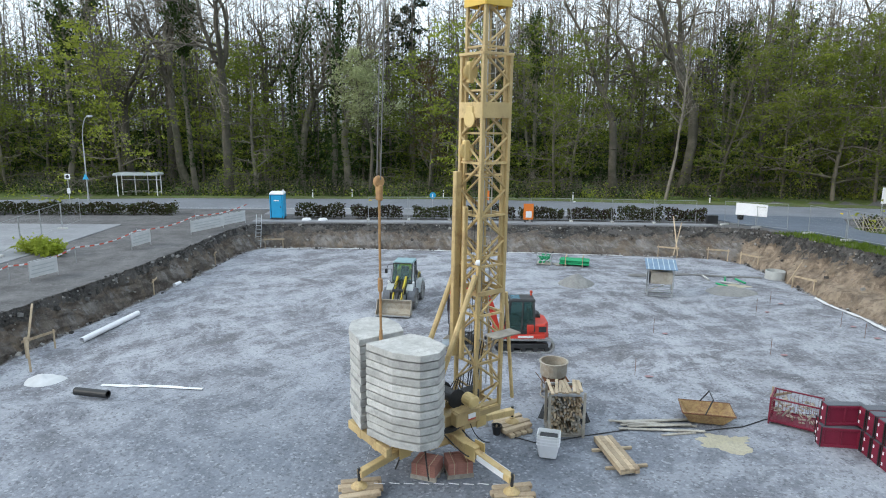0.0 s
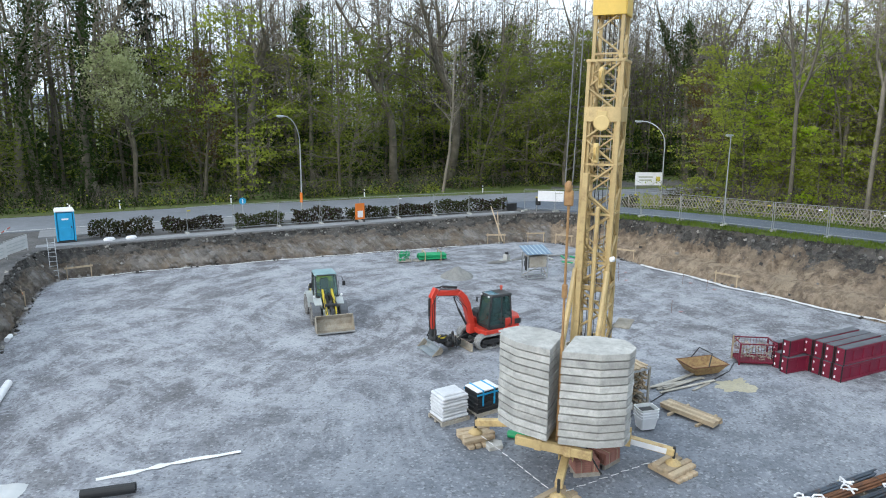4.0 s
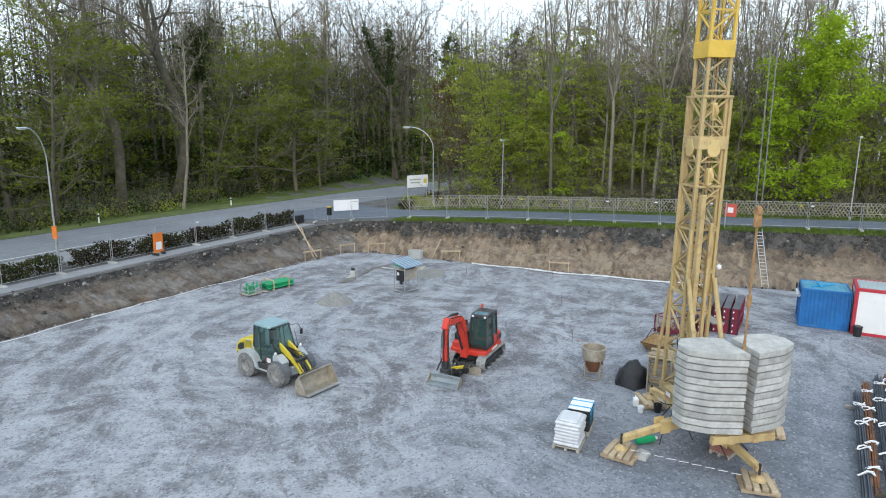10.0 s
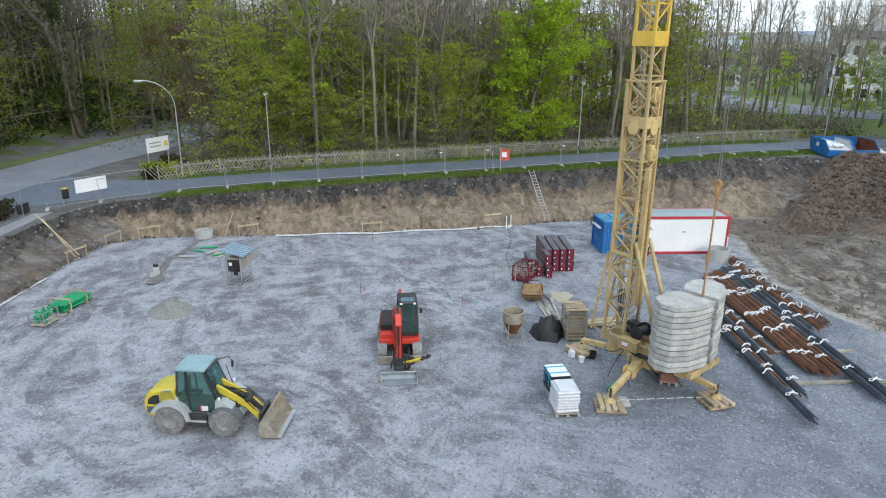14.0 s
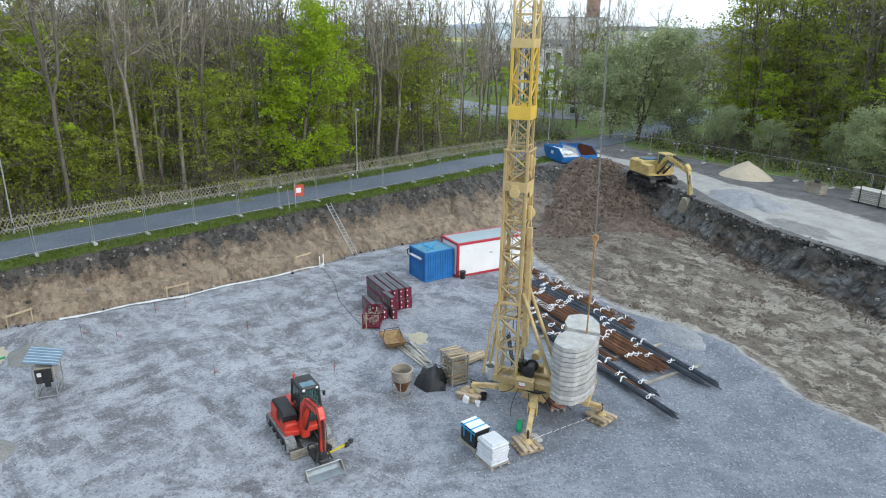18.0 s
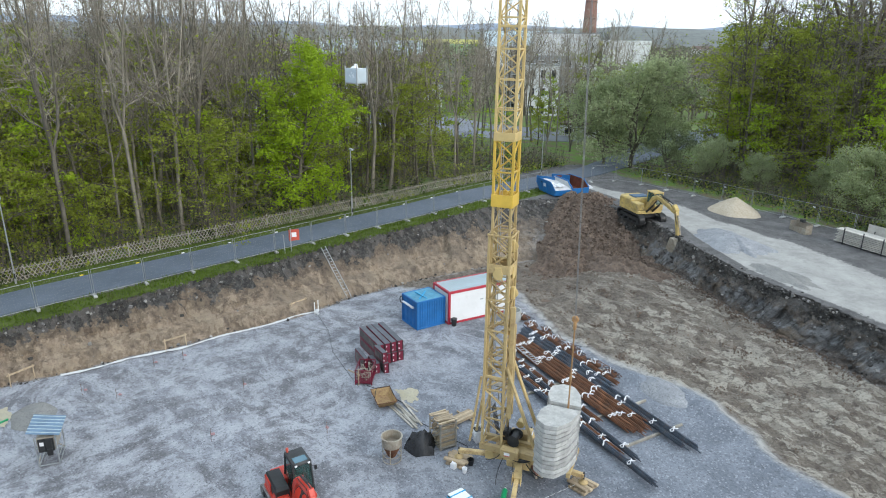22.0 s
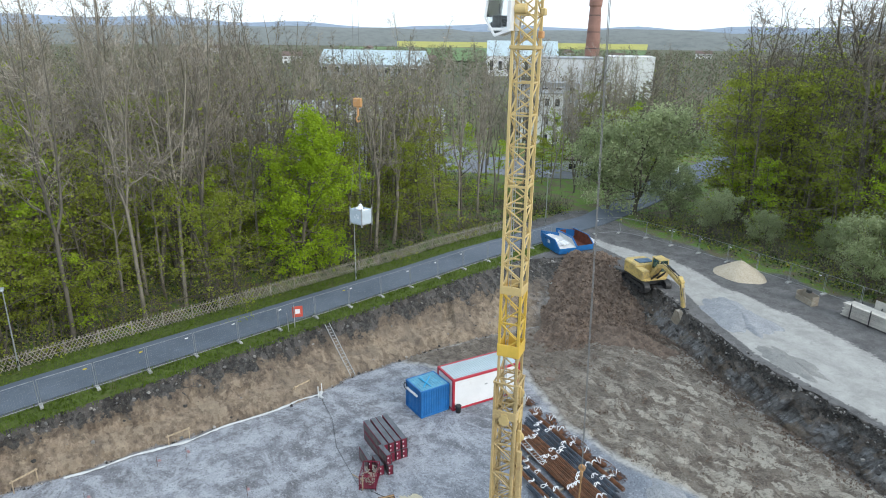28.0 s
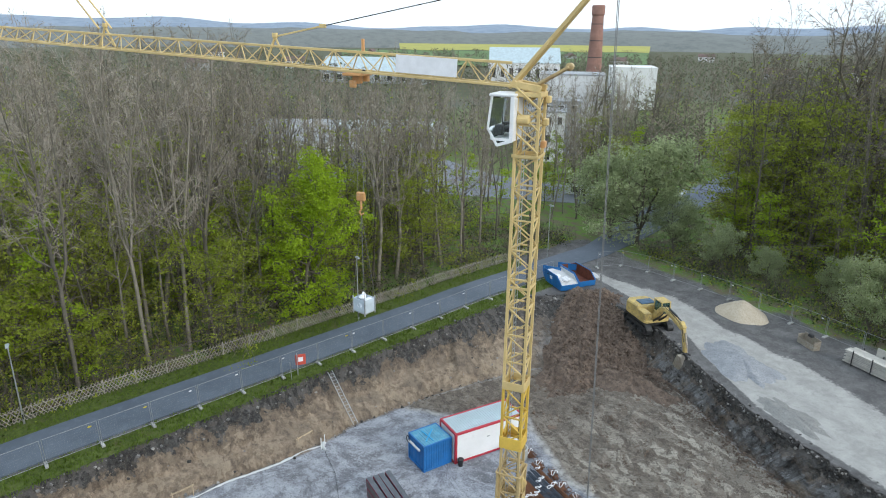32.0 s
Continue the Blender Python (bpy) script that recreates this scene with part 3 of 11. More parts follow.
def ground_material():
    m, n, l, p = nodes_of("ground_surface")
    co = n.new("ShaderNodeNewGeometry").outputs["Position"]

    def attr(name):
        a = n.new("ShaderNodeAttribute")
        a.attribute_name = name
        s = n.new("ShaderNodeSeparateColor")
        l.new(a.outputs["Color"], s.inputs[0])
        return s.outputs[0], s.outputs[1], s.outputs[2], a.outputs["Alpha"]

    grass, dirt, bank, high = attr("zone_a")
    pale, wood, field, east = attr("zone_b")
    n1 = noise_tex(n, l, co, 0.16, 6, 0.62)
    n1.node.inputs["Distortion"].default_value = 1.4
    n2 = noise_tex(n, l, co, 0.55, 8, 0.68)
    n2.node.inputs["Distortion"].default_value = 0.3
    n3 = noise_tex(n, l, co, 3.2, 8, 0.75)
    n4 = noise_tex(n, l, co, 17, 4, 0.8)
    # places shifted by slow noise, so that strokes bend
    dis = n.new("ShaderNodeTexNoise")
    dis.inputs["Scale"].default_value = 0.09
    l.new(co, dis.inputs["Vector"])
    va = n.new("ShaderNodeVectorMath")
    va.operation = "MULTIPLY_ADD"
    va.inputs[1].default_value = (6, 6, 0)
    l.new(dis.outputs["Color"], va.inputs[0])
    l.new(co, va.inputs[2])
    vor = n.new("ShaderNodeTexVoronoi")
    vor.inputs["Scale"].default_value = 13.0
    l.new(co, vor.inputs["Vector"])
    sep = n.new("ShaderNodeSeparateColor")
    l.new(vor.outputs["Color"], sep.inputs[0])
    pebble = sep.outputs[0]
    n5 = noise_tex(n, l, co, 7.5, 6, 0.85)
    n6 = noise_tex(n, l, co, 1.35, 9, 0.72)
    n6.node.inputs["Distortion"].default_value = 0.4
    W1, B1 = (1, 1, 1, 1), (0, 0, 0, 1)

    def lay(base, tex, lo, hi, much, col, below=False):
        """A colour laid where the noise is high (or low)."""
        k = ramp(n, l, tex, lo, hi, W1, B1) if below else ramp(n, l, tex, lo, hi)
        return mix(n, l, math_node(n, l, "MULTIPLY", k, much), base, col)

    near = n.new("ShaderNodeVectorMath")
    near.operation = "DISTANCE"
    near.inputs[1].default_value = (-2, 11, 0)
    l.new(co, near.inputs[0])
    coarse = ramp(n, l, math_node(n, l, "MULTIPLY", near.outputs["Value"], 0.02), 0.16, 0.38, W1, B1)
    clouds = noise_tex(n, l, va.outputs[0], 0.5, 8, 0.6)
    clouds.node.inputs["Distortion"].default_value = 0.35
    def arcs(cx, cy, across, along, seed):
        """Fine curved strokes that wheels leave while turning about a place."""
        mv = n.new("ShaderNodeMapping")
        mv.inputs["Location"].default_value = (-cx, -cy, 0)
        l.new(va.outputs[0], mv.inputs[0])
        xyz = n.new("ShaderNodeSeparateXYZ")
        l.new(mv.outputs[0], xyz.inputs[0])
        ln = n.new("ShaderNodeVectorMath")
        ln.operation = "LENGTH"
        l.new(mv.outputs[0], ln.inputs[0])
        ang = math_node(n, l, "ARCTAN2", xyz.outputs[1], xyz.outputs[0])
        cb = n.new("ShaderNodeCombineXYZ")
        l.new(math_node(n, l, "MULTIPLY", ln.outputs["Value"], across), cb.inputs[0])
        l.new(math_node(n, l, "MULTIPLY", ang, along), cb.inputs[1])
        cb.inputs[2].default_value = seed
        t = noise_tex(n, l, cb.outputs[0], 1.0, 8, 0.68)
        t.node.inputs["Distortion"].default_value = 0.5
        return t

    arc1, arc2, arc3 = arcs(14, 44, 0.85, 5.0, 0), arcs(-18, 30, 0.75, 6.0, 3), arcs(19, 16, 0.8, 6.0, 5)
    gravel = mix(n, l, ramp(n, l, n1, 0.36, 0.64), (0.180, 0.180, 0.200), (0.270, 0.282, 0.320))
    gravel = lay(gravel, n2, 0.5, 0.64, 0.5, (0.165, 0.163, 0.178))
    gravel = lay(gravel, clouds, 0.5, 0.6, 0.6, (0.400, 0.418, 0.462))
    for arc, where in ((arc1, n1), (arc2, clouds), (arc3, n2)):
        gravel = lay(gravel, math_node(n, l, "MULTIPLY", ramp(n, l, arc, 0.5, 0.57), ramp(n, l, where, 0.36, 0.52)), 0.1, 0.9, 0.62, (0.415, 0.430, 0.468))
        gravel = lay(gravel, math_node(n, l, "MULTIPLY", ramp(n, l, arc, 0.39, 0.48, W1, B1), ramp(n, l, where, 0.44, 0.6, W1, B1)), 0.1, 0.9, 0.62, (0.128, 0.126, 0.135))
    gravel = lay(gravel, n6, 0.54, 0.66, 0.28, (0.42, 0.44, 0.48))
    gravel = lay(gravel, n6, 0.36, 0.47, 0.4, (0.120, 0.120, 0.132), True)
    gravel = mix(n, l, math_node(n, l, "MULTIPLY", coarse, 0.66), gravel, (0.150, 0.176, 0.217))
    gravel = lay(gravel, n5, 0.54, 0.66, 0.36, (0.47, 0.49, 0.53))
    gravel = lay(gravel, n5, 0.36, 0.47, 0.36, (0.09, 0.091, 0.102), True)
    gravel = lay(gravel, pebble, 0.88, 0.98, 0.36, (0.53, 0.555, 0.60))
    gravel = lay(gravel, pebble, 0.04, 0.2, 0.5, (0.08, 0.08, 0.09), True)
    # bare earth with clods, track marks and smeared pale plates
    wave = n.new("ShaderNodeTexWave")
    wave.inputs["Scale"].default_value, wave.inputs["Distortion"].default_value = 1.1, 3.0
    wave.inputs["Detail"].default_value, wave.inputs["Detail Scale"].default_value = 3.0, 1.6
    wm = n.new("ShaderNodeMapping")
    wm.inputs["Rotation"].default_value = (0, 0, 0.6)
    l.new(va.outputs[0], wm.inputs[0])
    l.new(wm.outputs[0], wave.inputs["Vector"])
    ruts = math_node(n, l, "MULTIPLY", wave.outputs["Fac"], ramp(n, l, n1, 0.42, 0.52))
    def plates(rot, sx, sy, warp):
        """Torn plates that digging teeth leave: drawn-out cells with a value each."""
        pm = n.new("ShaderNodeMapping")
        pm.inputs["Rotation"].default_value, pm.inputs["Scale"].default_value = (0, 0, rot), (sx, sy, 1.0)
        pw = n.new("ShaderNodeVectorMath")
        pw.operation = "MULTIPLY_ADD"
        pw.inputs[1].default_value = (warp, warp, warp)
        pn = n.new("ShaderNodeTexNoise")
        pn.inputs["Scale"].default_value, pn.inputs["Detail"].default_value, pn.inputs["Roughness"].default_value = 1.1, 8.0, 0.62
        l.new(co, pn.inputs["Vector"])
        l.new(pn.outputs["Color"], pw.inputs[0])
        l.new(co, pw.inputs[2])
        l.new(pw.outputs[0], pm.inputs[0])
        v = n.new("ShaderNodeTexVoronoi")
        v.inputs["Scale"].default_value = 1.0
        l.new(pm.outputs[0], v.inputs["Vector"])
        sc = n.new("ShaderNodeSeparateColor")
        l.new(v.outputs["Color"], sc.inputs[0])
        return sc.outputs[0], sc.outputs[1]

    plate1, plate2 = plates(0.75, 0.55, 1.7, 1.6)
    plate3, plate4 = plates(-0.35, 0.9, 2.6, 1.2)
    n7 = noise_tex(n, l, co, 2.3, 9, 0.74)
    n7.node.inputs["Distortion"].default_value = 0.5
    soil = mix(n, l, ramp(n, l, n2, 0.42, 0.58), (0.150, 0.124, 0.102), (0.250, 0.217, 0.183))
    sx = n.new("ShaderNodeSeparateXYZ")
    l.new(co, sx.inputs[0])
    west = ramp(n, l, math_node(n, l, "MULTIPLY", sx.outputs[0], 0.05), 0.45, 0.95, W1, B1)
    soil = lay(soil, n6, 0.5, 0.56, 0.5, (0.255, 0.222, 0.185))
    for plate, lo, col in ((plate1, 0.62, (0.38, 0.348, 0.297)), (plate3, 0.68, (0.45, 0.415, 0.355))):
        torn = math_node(n, l, "MULTIPLY", ramp(n, l, plate, lo, lo + 0.03), ramp(n, l, n7, 0.37, 0.44))
        soil = mix(n, l, math_node(n, l, "MULTIPLY", torn, math_node(n, l, "MULTIPLY", west, 0.85)), soil, col)
    soil = lay(soil, plate2, 0.22, 0.26, 0.5, (0.115, 0.094, 0.077), True)
    soil = lay(soil, plate4, 0.2, 0.24, 0.45, (0.098, 0.08, 0.067), True)
    soil = lay(soil, ruts, 0.6, 0.85, 0.3, (0.12, 0.098, 0.08))
    soil = lay(soil, n7, 0.53, 0.57, 0.72, (0.088, 0.071, 0.06))
    soil = lay(soil, n3, 0.56, 0.64, 0.5, (0.33, 0.295, 0.25))
    soil = lay(soil, n5, 0.54, 0.64, 0.5, (0.43, 0.395, 0.35))
    soil = lay(soil, n5, 0.35, 0.45, 0.6, (0.06, 0.048, 0.042), True)
    # cut banks: sandy below, dark fill above
    gm = n.new("ShaderNodeMapping")
    gm.inputs["Scale"].default_value = (1, 1, 0.2)
    l.new(co, gm.inputs[0])
    run = noise_tex(n, l, gm.outputs[0], 2.2, 6, 0.6)
    sand = mix(n, l, ramp(n, l, run, 0.36, 0.64), (0.15, 0.115, 0.088), (0.37, 0.29, 0.215))
    sand = lay(sand, n2, 0.52, 0.64, 0.7, (0.115, 0.085, 0.062))
    sand = lay(sand, clouds, 0.54, 0.64, 0.6, (0.40, 0.315, 0.225))
    sand = lay(sand, n6, 0.52, 0.6, 0.4, (0.38, 0.29, 0.2))
    sand = lay(sand, n7, 0.53, 0.58, 0.45, (0.12, 0.09, 0.067))
    sand = lay(sand, plate3, 0.74, 0.78, 0.45, (0.42, 0.34, 0.25))
    sand = lay(sand, n3, 0.33, 0.44, 0.6, (0.075, 0.056, 0.044), True)
    sand = lay(sand, n1, 0.36, 0.46, 0.5, (0.15, 0.122, 0.1), True)
    tilt = n.new("ShaderNodeMapping")
    tilt.inputs["Rotation"].default_value = (0, 0.6, 0)
    l.new(co, tilt.inputs[0])
    comb = n.new("ShaderNodeMapping")
    comb.inputs["Scale"].default_value = (1, 0.35, 0.12)
    l.new(tilt.outputs[0], comb.inputs[0])
    scrape = noise_tex(n, l, comb.outputs[0], 1.5, 9, 0.68)
    scrape2 = noise_tex(n, l, comb.outputs[0], 4.5, 6, 0.7)
    loam = mix(n, l, ramp(n, l, scrape, 0.4, 0.58), (0.070, 0.068, 0.068), (0.215, 0.215, 0.218))
    loam = lay(loam, scrape2, 0.54, 0.62, 0.65, (0.31, 0.325, 0.345))
    loam = lay(loam, scrape2, 0.37, 0.45, 0.7, (0.045, 0.043, 0.043), True)
    loam = lay(loam, plate2, 0.22, 0.26, 0.5, (0.06, 0.058, 0.058), True)
    loam = lay(loam, n2, 0.5, 0.62, 0.6, (0.20, 0.145, 0.095))
    loam = lay(loam, n3, 0.33, 0.45, 0.5, (0.05, 0.044, 0.04), True)
    low = mix(n, l, east, loam, sand)
    top = mix(n, l, ramp(n, l, n3, 0.42, 0.72), (0.03, 0.029, 0.029), (0.12, 0.117, 0.113))
    hh = math_node(n, l, "ADD", high, math_node(n, l, "MULTIPLY_ADD", math_node(n, l, "ADD", n2, math_node(n, l, "MULTIPLY", n6, 0.6)), 1.2))
    hh.node.inputs[1].links[0].from_node.inputs[2].default_value = -0.93
    top = lay(top, plate3, 0.66, 0.70, 0.45, (0.16, 0.150, 0.142))
    top = lay(top, n7, 0.53, 0.57, 0.4, (0.105, 0.085, 0.066))
    mid = mix(n, l, ramp(n, l, n7, 0.44, 0.56), (0.155, 0.118, 0.088), (0.065, 0.052, 0.043))
    low = mix(n, l, math_node(n, l, "MULTIPLY", ramp(n, l, hh, 0.48, 0.54), 0.6), low, mid)
    wall = mix(n, l, ramp(n, l, hh, 0.66, 0.71), low, top)
    wall = mix(n, l, math_node(n, l, "MULTIPLY", ramp(n, l, n5, 0.56, 0.66), 0.45), wall, (0.37, 0.33, 0.28))
    wall = lay(wall, n5, 0.33, 0.44, 0.4, (0.06, 0.05, 0.042), True)
    outer = mix(n, l, ramp(n, l, n2, 0.35, 0.65), (0.088, 0.086, 0.088), (0.175, 0.171, 0.172))
    outer = lay(outer, n5, 0.54, 0.66, 0.45, (0.34, 0.335, 0.33))
    outer = lay(outer, n6, 0.52, 0.62, 0.5, (0.075, 0.072, 0.07))
    track = mix(n, l, ramp(n, l, n2, 0.35, 0.65), (0.31, 0.305, 0.292), (0.44, 0.433, 0.416))
    track = lay(track, n6, 0.52, 0.64, 0.5, (0.26, 0.256, 0.25))
    track = lay(track, n5, 0.54, 0.68, 0.4, (0.53, 0.52, 0.5))
    track = lay(track, n5, 0.34, 0.46, 0.4, (0.2, 0.196, 0.19), True)
    green = mix(n, l, ramp(n, l, n3, 0.35, 0.7), (0.05, 0.075, 0.018), (0.13, 0.17, 0.035))
    green = mix(n, l, math_node(n, l, "MULTIPLY", ramp(n, l, n2, 0.55, 0.7), 0.5), green, (0.13, 0.10, 0.06))
    litter = mix(n, l, ramp(n, l, n2, 0.42, 0.56), (0.155, 0.128, 0.085), (0.125, 0.215, 0.04))
    farland = mix(n, l, ramp(n, l, n1, 0.4, 0.6), (0.075, 0.085, 0.045), (0.12, 0.115, 0.07))
    c = mix(n, l, dirt, gravel, soil)
    rim = math_node(n, l, "MULTIPLY", math_node(n, l, "MULTIPLY", dirt, math_node(n, l, "SUBTRACT", 1.0, dirt)), 3.6)
    c = mix(n, l, math_node(n, l, "MULTIPLY", rim, ramp(n, l, n6, 0.4, 0.55)), c, (0.45, 0.44, 0.42))
    isout = ramp(n, l, high, 0.99, 1.0)
    c = mix(n, l, isout, c, outer)

    def ragged(mask, w):
        s = math_node(n, l, "ADD", mask, math_node(n, l, "MULTIPLY_ADD", n3, w))
        s.node.inputs[1].links[0].from_node.inputs[2].default_value = -w / 2
        return ramp(n, l, s, 0.42, 0.58)

    c = mix(n, l, ragged(pale, 0.9), c, track)
    c = mix(n, l, ragged(wood, 0.5), c, litter)
    c = mix(n, l, field, c, farland)
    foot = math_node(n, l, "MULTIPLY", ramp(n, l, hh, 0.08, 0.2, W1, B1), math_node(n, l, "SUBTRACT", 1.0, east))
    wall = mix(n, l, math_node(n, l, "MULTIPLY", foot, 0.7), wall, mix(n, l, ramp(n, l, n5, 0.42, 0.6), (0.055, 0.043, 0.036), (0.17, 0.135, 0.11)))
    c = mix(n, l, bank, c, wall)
    c = mix(n, l, ragged(grass, 0.9), c, green)
    c = mix(n, l, math_node(n, l, "MULTIPLY", ramp(n, l, n4, 0.3, 0.75), 0.22), c, mix(n, l, 0.55, c, (0, 0, 0)))
    l.new(c, p.inputs["Base Color"])
    p.inputs["Roughness"].default_value = 0.88
    p.inputs["Specular IOR Level"].default_value = 0.25
    hgt = math_node(n, l, "ADD", n5, math_node(n, l, "MULTIPLY", n6, 2.2))
    hgt = math_node(n, l, "ADD", hgt, math_node(n, l, "MULTIPLY", math_node(n, l, "MULTIPLY", math_node(n, l, "ADD", n3, n7), bank), 5.0))
    b = n.new("ShaderNodeBump")
    b.inputs["Distance"].default_value = 0.055
    l.new(math_node(n, l, "MULTIPLY_ADD", math_node(n, l, "MAXIMUM", bank, dirt), 0.35), b.inputs["Strength"])
    b.inputs["Strength"].links[0].from_node.inputs[2].default_value = 0.3
    l.new(math_node(n, l, "MULTIPLY", hgt, math_node(n, l, "ADD", math_node(n, l, "MULTIPLY", dirt, 2.2), 1.0)), b.inputs["Height"])
    l.new(b.outputs[0], p.inputs["Normal"])
    return m


M_GROUND = ground_material()
build_ground()


def asphalt_mat(name, a, b):
    m, n, l, p = nodes_of(name)
    co = n.new("ShaderNodeNewGeometry").outputs["Position"]
    f1, f2, f3 = noise_tex(n, l, co, 0.25, 6), noise_tex(n, l, co, 1.7, 7, 0.7), noise_tex(n, l, co, 30, 3, 0.7)
    c = mix(n, l, ramp(n, l, f1, 0.35, 0.65), a, b)
    c = mix(n, l, math_node(n, l, "MULTIPLY", ramp(n, l, f2, 0.5, 0.7), 0.35), c, [v * 1.5 for v in b])
    c = mix(n, l, math_node(n, l, "MULTIPLY", ramp(n, l, f3, 0.4, 0.7), 0.3), c, [v * 0.5 for v in a])
    l.new(c, p.inputs["Base Color"])
    p.inputs["Roughness"].default_value = 0.75
    bump(n, l, p, f3, 0.2, 0.01)
    return m


M_ASPHALT = asphalt_mat("asphalt", (0.175, 0.189, 0.217), (0.235, 0.251, 0.284))
M_SIDEROAD = asphalt_mat("side_road_asphalt", (0.092, 0.115, 0.150), (0.130, 0.156, 0.198))
M_PAVE = asphalt_mat("pavement_grey", (0.205, 0.212, 0.228), (0.285, 0.293, 0.31))
M_LINE = surface("road_marking", (0.62, 0.62, 0.6), 0.7, 0, 0.15, 1, 14, 0.05)


def strip(name, left, right, mat, label, category, lift=0.05, thick=0.12, step=1.5):
    """A paved band between two lines of points, lying on the land."""
    a, b = np.array(left, float), np.array(right, float)
    n = int(max(np.hypot(*np.diff(a, axis=0).T).sum(), np.hypot(*np.diff(b, axis=0).T).sum()) / step) + 1

    def even(p):
        c = np.concatenate([[0], np.cumsum(np.hypot(*np.diff(p, axis=0).T))])
        t = np.linspace(0, c[-1], n)
        return np.stack([np.interp(t, c, p[:, 0]), np.interp(t, c, p[:, 1])], 1)

    a, b = even(a), even(b)
    m = 5
    g = Geo()
    for i in range(n):
        for j in range(m):
            x, y = a[i] + (b[i] - a[i]) * j / (m - 1)
            g.v.append((x, y, land(x, y) + lift))
    for i in range(n - 1):
        for j in range(m - 1):
            k = i * m + j
            g.f.append((k, k + m, k + m + 1, k + 1))
    base = len(g.v)
    for j in (0, m - 1):
        for i in range(n):
            x, y, z = g.v[i * m + j]
            g.v.append((x, y, z - thick))
    for s, j in ((0, 0), (1, m - 1)):
        for i in range(n - 1):
            q = (i * m + j, base + s * n + i, base + s * n + i + 1, (i + 1) * m + j)
            g.f.append(q if s == 0 else q[::-1])
    ob = new(name, mesh_of(name, g, mat))
    bm = bmesh.new()
    bm.from_mesh(ob.data)
    if sum(q.normal.z for q in bm.faces) < 0:
        bmesh.ops.reverse_faces(bm, faces=bm.faces)
    bm.to_mesh(ob.data)
    bm.free()
    return tagged(ob, label, category, kind="structure")


ROAD_FAR = [(-160, 60), (-70, 64), (-45, 67), (-29, 69.3), (0, 70), (12, 69), (25, 67.2), (42, 65), (60, 61.5), (75, 57), (100, 47), (140, 28)]
ROAD_NEAR = [(-160, 52), (-70, 56.5), (-45, 60), (-29, 61.2), (0, 61.9), (12, 61.4), (22, 59.9), (40, 57.4), (56, 53), (72, 47.5), (96, 38), (134, 20)]
strip("road", ROAD_FAR, ROAD_NEAR, M_ASPHALT, "worn grey asphalt country road bending past the wood", "road", 0.06)
M_VERGE = surface("verge_grass", (0.10, 0.15, 0.03), 0.95, 0, 0.35, 0.5, 9, 0.6, 0.04, (0.13, 0.10, 0.06), 0.42, 0.15)
strip("verge", [(x, y + 2.2 + 0.5 * math.sin(x * 0.3)) for x, y in ROAD_FAR], [(x, y + 0.05) for x, y in ROAD_FAR], M_VERGE, "rough green grass verge between road and wood", "verge", 0.1, 0.14)
strip("road_marking", [(x, y + 0.5) for x, y in ROAD_NEAR[1:6]], [(x, y + 0.38) for x, y in ROAD_NEAR[1:6]], M_LINE, "faded white edge line of the road", "road marking", 0.068, 0.01)
SIDE_L = [(fence_x(y) + 0.7, y) for y in (-24, -10, 10, 30, 45, 49)] + [(25.6, 53), (22.5, 60.2)]
SIDE_R = [(fence_x(y) + 4.9, y) for y in (-24, -10, 10, 30, 42)] + [(30.6, 46), (31.5, 49), (36, 58.2)]
strip("side_road", SIDE_L, SIDE_R, M_SIDEROAD, "narrow grey asphalt side road along the building site", "road", 0.1)
FAR_L = [(fence_x(-24) + 0.7, -24), (41.5, -34), (46.5, -48), (52, -64), (60, -90), (75, -130)]
FAR_R = [(fence_x(-24) + 4.9, -24), (46.8, -33), (53, -46), (58.5, -62), (66, -88), (81, -128)]
strip("side_road_end", FAR_L, FAR_R, M_SIDEROAD, "narrow asphalt road running off between the trees", "road", 0.1)
strip("pavement", [(-16, 60.9), (0, 61.2), (12, 60.7), (22, 59.2)], [(-16, 57.6), (0, 57.9), (12, 57.6), (21.5, 56.6)], M_PAVE, "grey paved parking strip beside the road", "pavement", 0.14, 0.14)
strip("footpath", [(-16, 54.9), (0, 55.3), (12, 55.0), (22.5, 54.2)], [(-16, 53.9), (0, 53.9), (12, 53.7), (22.5, 52.9)], M_PAVE, "grey concrete slab footpath along the pit edge", "pavement", 0.07, 0.1)
strip("car_park", [(-26, 52), (-26, 40), (-27, 26)], [(-75, 52), (-75, 40), (-75, 26)], M_PAVE, "wide grey asphalt forecourt beside the pit", "pavement", 0.05, 0.1)
strip("wood_road", [(108, 6), (92, -12), (74, -26), (60, -40)], [(150, -34), (118, -40), (86, -40), (66, -50)], M_ASPHALT, "asphalt yard and parking area behind the trees", "road", 0.07, 0.1)


